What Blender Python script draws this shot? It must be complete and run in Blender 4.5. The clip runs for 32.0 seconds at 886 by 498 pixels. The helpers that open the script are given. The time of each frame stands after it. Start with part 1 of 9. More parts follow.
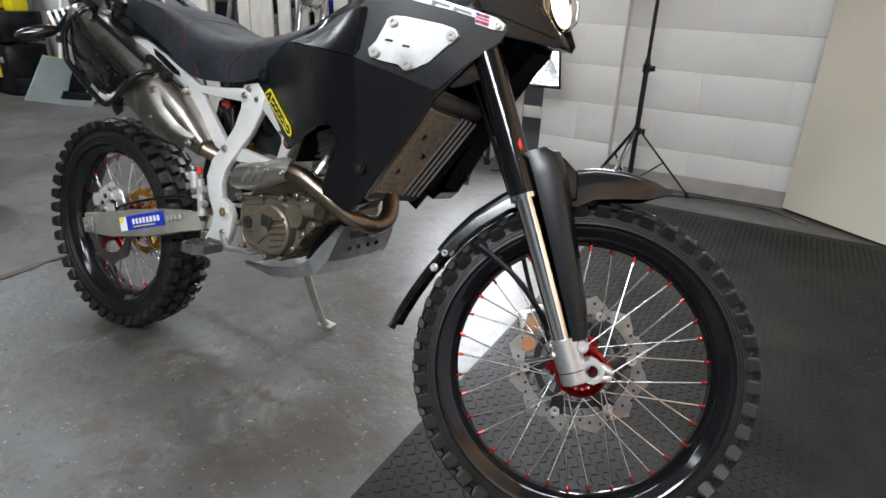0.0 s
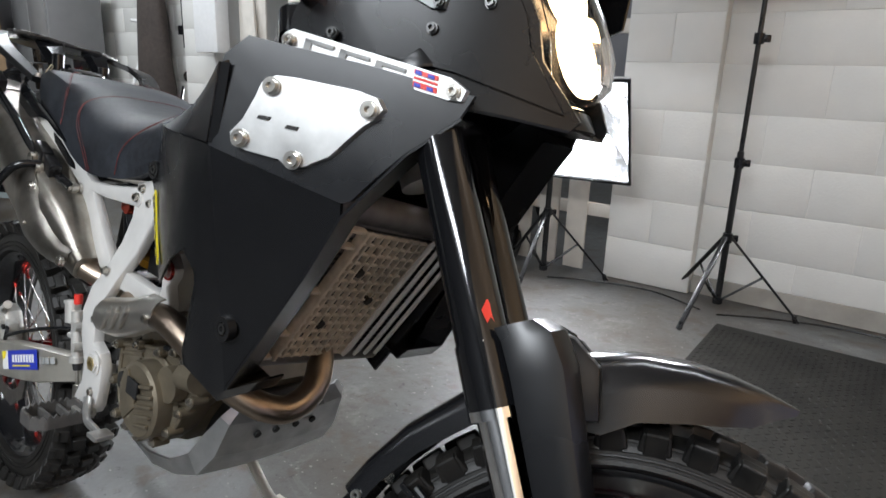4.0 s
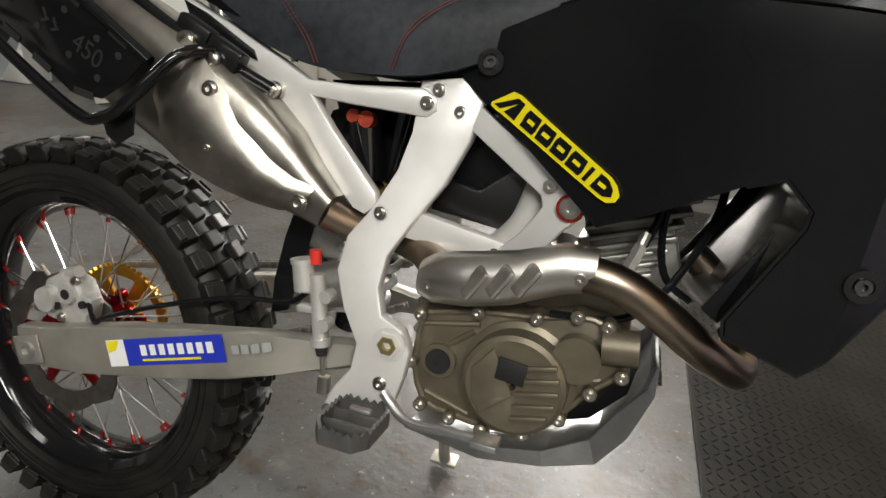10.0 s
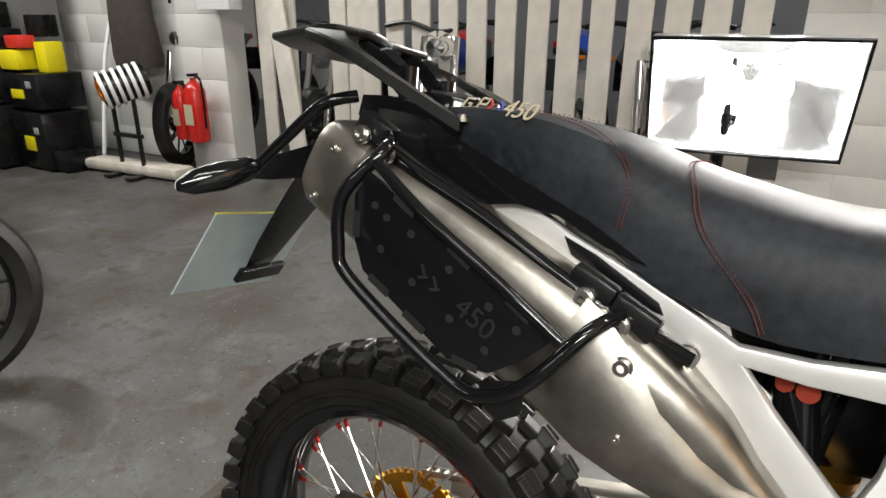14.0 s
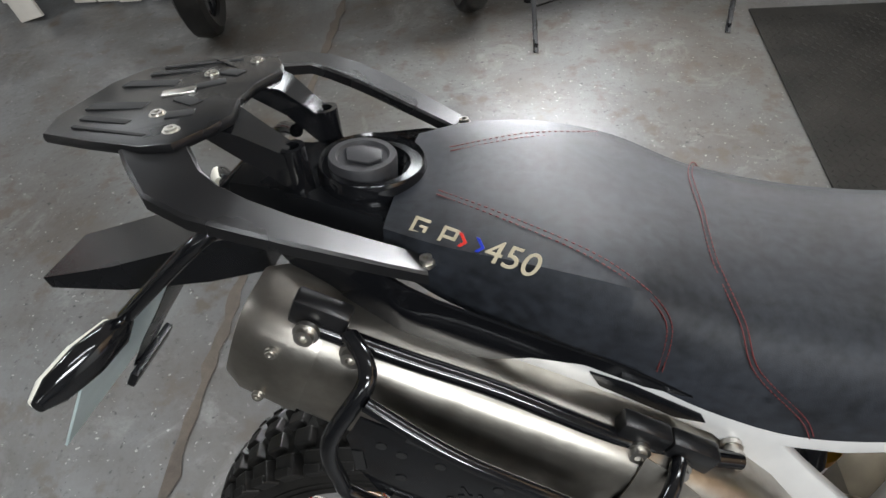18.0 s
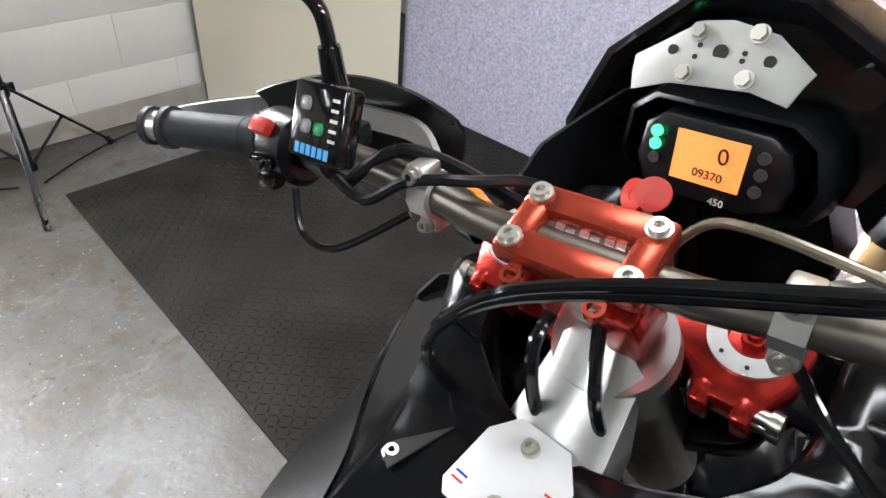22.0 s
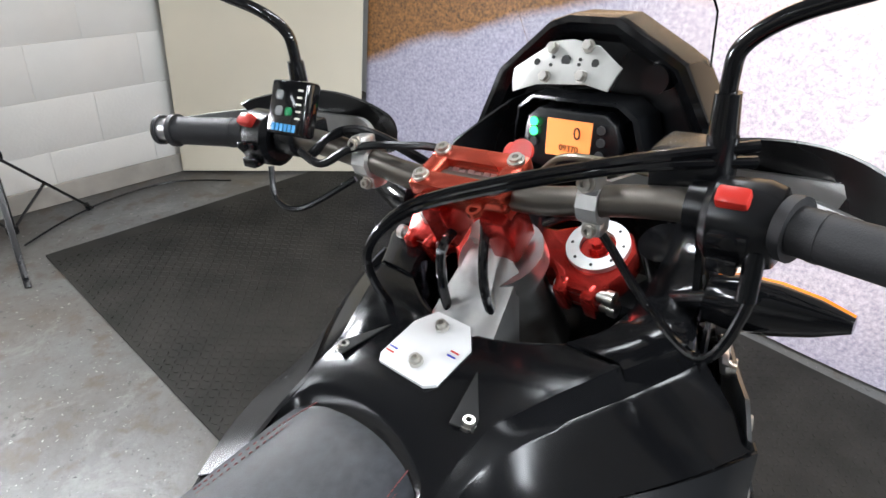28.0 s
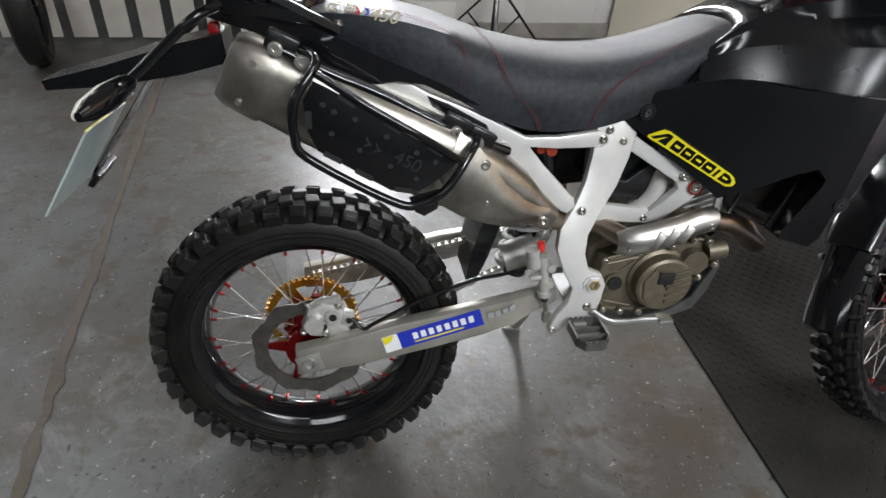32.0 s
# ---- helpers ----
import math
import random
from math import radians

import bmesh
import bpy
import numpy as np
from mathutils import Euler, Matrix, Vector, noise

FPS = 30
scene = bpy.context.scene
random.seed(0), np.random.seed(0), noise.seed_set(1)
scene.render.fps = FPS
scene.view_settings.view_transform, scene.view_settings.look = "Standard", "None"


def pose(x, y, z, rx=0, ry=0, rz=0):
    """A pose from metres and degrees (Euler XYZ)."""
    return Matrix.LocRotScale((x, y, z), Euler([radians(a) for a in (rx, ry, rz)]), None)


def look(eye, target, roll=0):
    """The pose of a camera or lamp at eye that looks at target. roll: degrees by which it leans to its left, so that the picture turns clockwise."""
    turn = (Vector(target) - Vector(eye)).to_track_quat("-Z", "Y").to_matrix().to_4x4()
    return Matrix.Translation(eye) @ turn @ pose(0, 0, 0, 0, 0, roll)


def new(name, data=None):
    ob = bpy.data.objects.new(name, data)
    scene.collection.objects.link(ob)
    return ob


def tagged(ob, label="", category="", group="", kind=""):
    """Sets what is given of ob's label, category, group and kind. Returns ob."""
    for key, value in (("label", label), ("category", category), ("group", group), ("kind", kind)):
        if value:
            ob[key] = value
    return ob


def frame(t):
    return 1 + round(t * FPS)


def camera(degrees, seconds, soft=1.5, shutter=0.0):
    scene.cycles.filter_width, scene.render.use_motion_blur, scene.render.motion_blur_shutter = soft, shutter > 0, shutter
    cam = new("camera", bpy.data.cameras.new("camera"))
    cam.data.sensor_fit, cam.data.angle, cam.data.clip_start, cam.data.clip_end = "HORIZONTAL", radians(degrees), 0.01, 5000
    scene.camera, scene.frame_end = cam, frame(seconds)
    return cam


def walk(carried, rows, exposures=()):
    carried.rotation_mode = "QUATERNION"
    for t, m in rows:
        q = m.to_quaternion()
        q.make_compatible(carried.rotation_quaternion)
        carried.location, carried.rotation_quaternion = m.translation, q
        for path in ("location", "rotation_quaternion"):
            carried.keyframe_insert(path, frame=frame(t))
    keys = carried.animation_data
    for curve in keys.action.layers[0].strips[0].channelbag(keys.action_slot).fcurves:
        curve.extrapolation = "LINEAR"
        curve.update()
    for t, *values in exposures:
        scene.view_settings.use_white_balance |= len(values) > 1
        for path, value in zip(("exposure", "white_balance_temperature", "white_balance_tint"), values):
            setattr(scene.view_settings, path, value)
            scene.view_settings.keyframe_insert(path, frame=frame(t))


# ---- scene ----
cam = camera(70.82, 32.0, 1.5, 0.1)
PATH = [
    (0.0, pose(1.7886, -1.1212, 1.0625, 67.186, -2.285, 28.860)),
    (0.5, pose(1.7478, -1.0135, 0.9287, 65.993, -1.834, 23.202)),
    (1.0, pose(1.7431, -0.8752, 0.8290, 63.656, -2.161, 23.247)),
    (1.5, pose(1.7442, -0.7833, 0.7666, 62.382, -2.469, 25.125)),
    (2.0, pose(1.7316, -0.7168, 0.7426, 61.767, -2.037, 28.231)),
    (2.5, pose(1.7148, -0.6590, 0.7608, 63.957, -2.211, 30.654)),
    (3.0, pose(1.7064, -0.5941, 0.8227, 67.364, -1.302, 33.568)),
    (3.5, pose(1.6826, -0.5428, 0.9195, 69.783, -1.432, 34.978)),
    (4.0, pose(1.6658, -0.5180, 1.0126, 74.705, -1.989, 36.609)),
    (4.5, pose(1.6613, -0.5172, 1.1178, 77.770, -1.693, 38.154)),
    (6.5, pose(1.2931, -0.6640, 1.1390, 74.946, 0.070, 21.264)),
    (7.0, pose(1.1916, -0.6567, 1.0867, 73.139, -1.011, 17.415)),
    (7.5, pose(1.1382, -0.6656, 1.0404, 71.912, -3.945, 14.187)),
    (8.0, pose(1.0497, -0.6604, 1.0129, 70.843, -3.942, 11.031)),
    (8.5, pose(0.9854, -0.6571, 0.9763, 69.570, -3.285, 10.131)),
    (9.0, pose(0.9390, -0.6744, 0.9491, 67.081, -4.780, 9.806)),
    (9.5, pose(0.8811, -0.6902, 0.9341, 65.358, -4.272, 13.112)),
    (10.0, pose(0.8237, -0.6887, 0.9394, 65.956, -4.624, 16.586)),
    (10.5, pose(0.7707, -0.6879, 0.9390, 65.612, -4.772, 20.691)),
    (11.0, pose(0.7121, -0.6897, 0.9385, 65.055, -4.062, 25.038)),
    (11.5, pose(0.6756, -0.6928, 0.9362, 64.376, -4.073, 27.009)),
    (12.0, pose(0.6221, -0.6929, 0.9561, 64.737, -3.713, 29.175)),
    (12.5, pose(0.5894, -0.6718, 0.9774, 67.995, -2.778, 30.771)),
    (13.0, pose(0.5586, -0.6410, 1.0133, 69.339, -1.866, 31.770)),
    (13.5, pose(0.4960, -0.5992, 1.0581, 69.465, -0.857, 30.251)),
    (14.0, pose(0.4506, -0.5763, 1.0998, 69.698, -0.165, 28.674)),
    (14.5, pose(0.4231, -0.5499, 1.1215, 67.784, -1.287, 24.547)),
    (16.5, pose(0.1294, -0.4612, 1.2807, 54.147, 2.214, 4.420)),
    (17.0, pose(0.1270, -0.3672, 1.3610, 49.696, 1.717, 4.734)),
    (17.5, pose(0.1481, -0.3078, 1.4025, 44.630, 4.593, 7.712)),
    (18.0, pose(0.1980, -0.2613, 1.4069, 41.458, 5.483, 4.880)),
    (18.5, pose(0.2413, -0.1912, 1.4007, 37.245, 5.233, -4.577)),
    (19.0, pose(0.2692, -0.1303, 1.3869, 37.058, 3.652, -20.277)),
    (19.5, pose(0.3008, -0.1206, 1.3889, 38.317, 1.642, -35.621)),
    (20.0, pose(0.3670, -0.1002, 1.4235, 39.631, -2.373, -48.177)),
    (20.5, pose(0.5109, -0.0440, 1.3885, 44.868, -5.104, -49.910)),
    (21.0, pose(0.6264, 0.0126, 1.3980, 49.182, -4.731, -49.823)),
    (21.5, pose(0.6839, 0.0403, 1.4174, 52.055, -4.541, -48.046)),
    (22.0, pose(0.7218, 0.0695, 1.4101, 50.599, -4.924, -44.197)),
    (22.5, pose(0.7422, 0.1325, 1.3931, 50.164, -5.380, -41.683)),
    (23.0, pose(0.7523, 0.2052, 1.3804, 51.102, -5.765, -45.011)),
    (23.5, pose(0.7771, 0.1902, 1.3816, 51.724, -5.557, -47.238)),
    (24.0, pose(0.7709, 0.1982, 1.3696, 54.769, -5.754, -57.179)),
    (24.5, pose(0.7692, 0.1783, 1.3708, 56.115, -6.092, -62.949)),
    (25.0, pose(0.7585, 0.1383, 1.3695, 57.754, -5.414, -66.528)),
    (25.5, pose(0.7450, 0.1117, 1.3640, 57.657, -5.720, -68.109)),
    (27.5, pose(0.6408, -0.0305, 1.4379, 54.149, -4.536, -58.568)),
    (28.0, pose(0.5879, -0.1151, 1.4170, 58.285, -4.959, -47.561)),
    (28.5, pose(0.5270, -0.1676, 1.4246, 57.532, -4.477, -38.764)),
    (29.0, pose(0.4577, -0.2665, 1.4085, 56.581, -5.011, -30.248)),
    (29.5, pose(0.3983, -0.3976, 1.3912, 54.526, -6.118, -29.188)),
    (30.0, pose(0.4038, -0.5112, 1.3913, 54.233, -3.944, -27.121)),
    (30.5, pose(0.4276, -0.6336, 1.3771, 53.597, -5.879, -19.527)),
    (31.0, pose(0.3867, -0.7703, 1.3732, 51.054, -6.056, -12.987)),
    (31.5, pose(0.2690, -0.8731, 1.3623, 50.730, -6.508, -10.488)),
    (32.0, pose(0.0681, -0.9444, 1.3489, 51.291, -4.122, -10.594)),
]
EXPOSURES = [
    (0.0, 0.0, 6300, 10), (4.5, 0.0, 6300, 10), (7.0, -0.05, 6500, 10), (9.0, 0.0, 6750, 10), (10.0, -0.2, 7200, 10), (11.0, -0.15, 7600, 10), (12.0, -0.1, 7400, 10), (13.0, 0.0, 7200, 10), (14.5, 0.0, 7000, 10),
    (17.0, 0.0, 7000, 10), (18.0, 0.05, 6450, 10), (19.0, 0.05, 6000, 8), (20.0, 0.0, 5900, 8), (21.0, 0.3, 6300, 10), (22.0, 0.25, 6500, 10), (23.0, 0.35, 6500, 10), (25.0, 0.3, 6500, 10), (28.0, 0.35, 6300, 10), (29.0, 0.25, 6250, 10), (30.0, 0.1, 6400, 10), (31.0, -0.2, 6350, 10), (32.0, -0.25, 6450, 10),
]
walk(cam, PATH, EXPOSURES)

# ---- world and large lights ----
world = bpy.data.worlds.new("workshop_world")
scene.world = world
world.use_nodes = True
world.node_tree.nodes["Background"].inputs[0].default_value = (0.75, 0.82, 1.0, 1)
world.node_tree.nodes["Background"].inputs[1].default_value = 0.012


def area_lamp(name, m, sx, sy, watts, colour=(1, 1, 1)):
    data = bpy.data.lights.new(name, "AREA")
    data.shape, data.size, data.size_y, data.energy, data.color = "RECTANGLE", sx, sy, watts, colour
    ob = new(name, data)
    ob.matrix_world = m
    return ob


# workshop ceiling battens; the last (x = -4.2) is added fill for the corner
for bx, by, bw, bs in ((-1.9, 1.3, 42, 0.2), (0.9, -1.4, 26, 0.2), (1.5, -3.0, 215, 0.75), (-1.0, -3.4, 20, 0.3), (-3.6, 4.6, 40, 0.2), (0.4, 4.8, 40, 0.2), (2.0, 0.9, 28, 0.2), (-4.2, 1.0, 85, 0.2)):
    area_lamp("batten_light", pose(bx, by, 2.93), 1.6, bs, bw, (0.93, 0.97, 1.0))
# the two softboxes, the light of their bulbs
SOFT_B = look((0.298, 2.20, 0.80), (0.398, 0.84, 0.25))
SOFT_A = look((1.02, 2.10, 1.78), (0.75, 0.1, 0.75))
area_lamp("softbox_light", SOFT_B @ Matrix.Translation((0, 0, 0.03)), 0.40, 0.30, 30, (0.97, 0.98, 1.0))
area_lamp("softbox_light", SOFT_A @ Matrix.Translation((0, 0, 0.03)), 0.40, 0.32, 44, (0.97, 0.98, 1.0))
# the bike's own headlamp, shining on the banner ahead
beam = bpy.data.lights.new("headlamp_beam", "SPOT")
beam.energy, beam.spot_size, beam.spot_blend, beam.shadow_soft_size, beam.color = 88, radians(80), 0.7, 0.04, (1.0, 0.80, 0.56)
new("headlamp_beam", beam).matrix_world = look((1.43, 0.12, 1.02), (2.9, 0.10, 0.95))

# ---- materials ----
def mat(name, col, rough=0.5, metal=0.0, var=0.12, scale=30.0, bump=0.0, bscale=300.0, coat=0.0, col2=None, big=0.25, rvar=0.15, spec=0.5, emit=None):
    m = bpy.data.materials.new(name)
    m.use_nodes = True
    t = m.node_tree
    N, Lk = t.nodes, t.links
    p = N["Principled BSDF"]
    tc = N.new("ShaderNodeTexCoord")
    n1, n2 = N.new("ShaderNodeTexNoise"), N.new("ShaderNodeTexNoise")
    n1.inputs["Scale"].default_value, n1.inputs["Detail"].default_value = scale, 6
    n2.inputs["Scale"].default_value, n2.inputs["Detail"].default_value = scale * big * 0.4, 4
    for n in (n1, n2):
        Lk.new(tc.outputs["Object"], n.inputs["Vector"])
    add = N.new("ShaderNodeMath")
    add.operation = "ADD"
    Lk.new(n1.outputs[0], add.inputs[0])
    Lk.new(n2.outputs[0], add.inputs[1])
    ramp = N.new("ShaderNodeMapRange")
    ramp.inputs[1].default_value, ramp.inputs[2].default_value = 0.65, 1.35
    Lk.new(add.outputs[0], ramp.inputs[0])
    mix = N.new("ShaderNodeMix")
    mix.data_type = "RGBA"
    a = [c * (1 - var) for c in col]
    b = [min(1, c * (1 + var)) for c in (col2 or col)]
    mix.inputs[6].default_value, mix.inputs[7].default_value = (*a, 1), (*b, 1)
    Lk.new(ramp.outputs[0], mix.inputs[0])
    Lk.new(mix.outputs[2], p.inputs["Base Color"])
    rr = N.new("ShaderNodeMapRange")
    rr.inputs[3].default_value, rr.inputs[4].default_value = max(0.02, rough * (1 - rvar)), min(1, rough * (1 + rvar))
    Lk.new(n2.outputs[0], rr.inputs[0])
    Lk.new(rr.outputs[0], p.inputs["Roughness"])
    p.inputs["Metallic"].default_value = metal
    p.inputs["Coat Weight"].default_value = coat
    p.inputs["Specular IOR Level"].default_value = spec
    if bump:
        n3, bp = N.new("ShaderNodeTexNoise"), N.new("ShaderNodeBump")
        n3.inputs["Scale"].default_value, n3.inputs["Detail"].default_value = bscale, 4
        Lk.new(tc.outputs["Object"], n3.inputs["Vector"])
        Lk.new(n3.outputs[0], bp.inputs["Height"])
        bp.inputs["Strength"].default_value, bp.inputs["Distance"].default_value = bump, 0.002 if bscale < 250 else 0.0006
        Lk.new(bp.outputs[0], p.inputs["Normal"])
    if emit:
        p.inputs["Emission Color"].default_value = (*emit[0], 1)
        p.inputs["Emission Strength"].default_value = emit[1]
    return m


def glass(name, col=(1, 1, 1), rough=0.03):
    m = bpy.data.materials.new(name)
    m.use_nodes = True
    p = m.node_tree.nodes["Principled BSDF"]
    p.inputs["Base Color"].default_value = (*col, 1)
    p.inputs["Transmission Weight"].default_value = 1.0
    p.inputs["Roughness"].default_value = rough
    p.inputs["IOR"].default_value = 1.3
    return m


def glow(name, col, power):
    m = bpy.data.materials.new(name)
    m.use_nodes = True
    p = m.node_tree.nodes["Principled BSDF"]
    p.inputs["Base Color"].default_value = (*col, 1)
    p.inputs["Emission Color"].default_value = (*col, 1)
    p.inputs["Emission Strength"].default_value = power
    return m


RUBBER = mat("tyre_rubber", (0.0046, 0.0045, 0.0046), 0.46, 0, 0.5, 40, 0.45, 380, spec=0.38, rvar=0.35, col2=(0.010, 0.0092, 0.008))
GRIPR = mat("grip_rubber", (0.016, 0.016, 0.018), 0.6, 0, 0.2, 60, 0.4, 700)
BLKM = mat("black_matte_plastic", (0.0052, 0.0056, 0.0066), 0.27, 0, 0.2, 60, 0.08, 900, spec=0.36)
BLKG = mat("black_gloss_paint", (0.005, 0.0052, 0.006), 0.10, 0, 0.15, 25, 0.0, 300)
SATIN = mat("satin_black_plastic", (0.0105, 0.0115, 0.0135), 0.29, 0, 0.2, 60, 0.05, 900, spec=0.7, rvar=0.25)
BLKF = mat("black_fender_plastic", (0.005, 0.0053, 0.0062), 0.2, 0, 0.2, 40, 0.04, 800, rvar=0.3)
BLKT = mat("black_tank_gloss", (0.005, 0.0052, 0.006), 0.13, 0, 0.15, 25, 0.02, 700, rvar=0.3, spec=0.32)
DISC = mat("worn_disc_steel", (0.27, 0.255, 0.235), 0.36, 1.0, 0.3, 50, 0.1, 300, rvar=0.4)
DZINC = mat("dark_zinc_bolt", (0.10, 0.10, 0.10), 0.35, 0.9, 0.2, 60)
DCAST = mat("dark_cast_alloy", (0.13, 0.125, 0.12), 0.5, 0.6, 0.3, 45, 0.3, 600)
SCUFF = mat("scuffed_alloy_sheet", (0.46, 0.47, 0.47), 0.36, 0.9, 0.28, 28, 0.12, 260, rvar=0.4)
BLKS = mat("black_powder_coat", (0.007, 0.007, 0.0075), 0.28, 0, 0.15, 80, 0.15, 1200)
SEAT = mat("seat_vinyl", (0.014, 0.016, 0.020), 0.5, 0, 0.75, 90, 0.5, 1100, spec=0.30, rvar=0.3)
STITCH = mat("red_stitching", (0.11, 0.018, 0.018), 0.7, 0, 0.2, 300)
FRAME = mat("silver_frame_paint", (0.66, 0.65, 0.63), 0.36, 0.3, 0.08, 30, 0.05, 900, coat=0.1)
ALU = mat("brushed_aluminium", (0.60, 0.60, 0.59), 0.33, 0.9, 0.14, 60, 0.1, 800)
CAST = mat("cast_alloy", (0.45, 0.44, 0.41), 0.45, 0.75, 0.25, 45, 0.3, 600)
PALEC = mat("pale_cast_alloy", (0.62, 0.61, 0.58), 0.42, 0.55, 0.2, 45, 0.25, 600)
SHEEN = mat("satin_steel_sheet", (0.62, 0.60, 0.56), 0.36, 1.0, 0.12, 22, 0.06, 300, rvar=0.4)
SWING = mat("worn_swingarm_alloy", (0.45, 0.43, 0.38), 0.42, 0.7, 0.25, 18, 0.15, 500)
MAG = mat("bronze_magnesium_case", (0.165, 0.14, 0.10), 0.42, 0.55, 0.25, 35, 0.3, 700)
STEEL = mat("stainless_steel", (0.55, 0.53, 0.49), 0.3, 1.0, 0.15, 22, 0.08, 400, rvar=0.35)
MUFF = mat("satin_titanium", (0.33, 0.305, 0.265), 0.36, 1.0, 0.34, 22, 0.12, 120, col2=(0.44, 0.415, 0.37), rvar=0.5)
PIPE = mat("heat_tinted_pipe", (0.19, 0.145, 0.108), 0.32, 1.0, 0.4, 16, 0.12, 400, col2=(0.32, 0.26, 0.205))
CHROME = mat("polished_chrome", (0.82, 0.82, 0.82), 0.07, 1.0, 0.04, 20)
SPOKE = mat("bright_spoke_steel", (0.75, 0.74, 0.72), 0.22, 1.0, 0.1, 60)
RED = mat("red_anodised_alloy", (0.46, 0.030, 0.022), 0.24, 0.75, 0.15, 60)
DRED = mat("deep_red_anodised_hub", (0.30, 0.012, 0.014), 0.22, 0.9, 0.25, 60)
ORED = mat("faded_orange_red_anodising", (0.44, 0.062, 0.034), 0.27, 0.75, 0.2, 50)
REDP = mat("red_plastic", (0.60, 0.03, 0.02), 0.35, 0, 0.1, 60)
GOLD = mat("gold_anodised_alloy", (0.55, 0.27, 0.03), 0.32, 0.9, 0.25, 50)
COPPER = mat("copper_coating", (0.42, 0.2, 0.1), 0.4, 0.8, 0.2, 50)
TITAN = mat("grey_anodised_bar", (0.17, 0.155, 0.135), 0.33, 0.9, 0.12, 30)
WHITE = mat("white_enamel", (0.80, 0.80, 0.80), 0.35, 0, 0.05, 30)
WHITEG = mat("white_print", (0.75, 0.72, 0.62), 0.5, 0, 0.05, 100)
CREAMP = mat("cream_print", (0.46, 0.40, 0.28), 0.55, 0, 0.1, 100)
YEL = mat("yellow_vinyl", (0.78, 0.66, 0.015), 0.35, 0, 0.06, 60)
BLUE = mat("blue_vinyl", (0.015, 0.035, 0.42), 0.35, 0, 0.08, 60)
CYAN = mat("cyan_print", (0.03, 0.35, 0.75), 0.4, 0, 0.05, 60)
GREY = mat("grey_plastic", (0.30, 0.31, 0.31), 0.45, 0, 0.1, 60)
DARK = mat("dark_recess", (0.006, 0.006, 0.006), 0.7, 0, 0.1, 60)
RAD = mat("radiator_grey", (0.075, 0.072, 0.066), 0.5, 0.35, 0.25, 80, 0.2, 500)
ORANGE = mat("orange_lens", (0.75, 0.19, 0.01), 0.15, 0, 0.15, 90, 0.2, 400, coat=0.5)
REDL = mat("red_lens", (0.4, 0.01, 0.01), 0.15, 0, 0.15, 90, coat=0.5)
GREYPLATE = mat("back_of_number_plate", (0.42, 0.50, 0.50), 0.4, 0, 0.12, 20)
CLEAR = glass("clear_plastic", (0.98, 0.98, 0.97))
LAMPON = glow("lit_headlamp", (1.0, 0.66, 0.34), 11.0)
LAMPHOT = glow("headlamp_bulb", (1.0, 0.83, 0.6), 30.0)
LEDG = glow("green_indicator", (0.05, 1.0, 0.25), 2.2)
LCD = glow("orange_display", (1.0, 0.30, 0.07), 0.62)
DIFF = glow("lit_bulb_glass", (0.97, 0.98, 1.0), 10.0)
SILVER = mat("crinkled_silver_fabric", (0.80, 0.81, 0.82), 0.20, 0.9, 0.12, 14, 1.0, 26)
MIRROR = mat("mirror_glass", (0.85, 0.86, 0.87), 0.02, 1.0, 0.01, 10)
FABRIC = mat("dark_fabric", (0.045, 0.035, 0.03), 0.9, 0, 0.3, 30, 0.5, 400)
WOODP = mat("shelf_wood", (0.28, 0.19, 0.11), 0.6, 0, 0.25, 14)
BLUEC = mat("blue_plastic", (0.03, 0.10, 0.40), 0.4, 0, 0.15, 30)


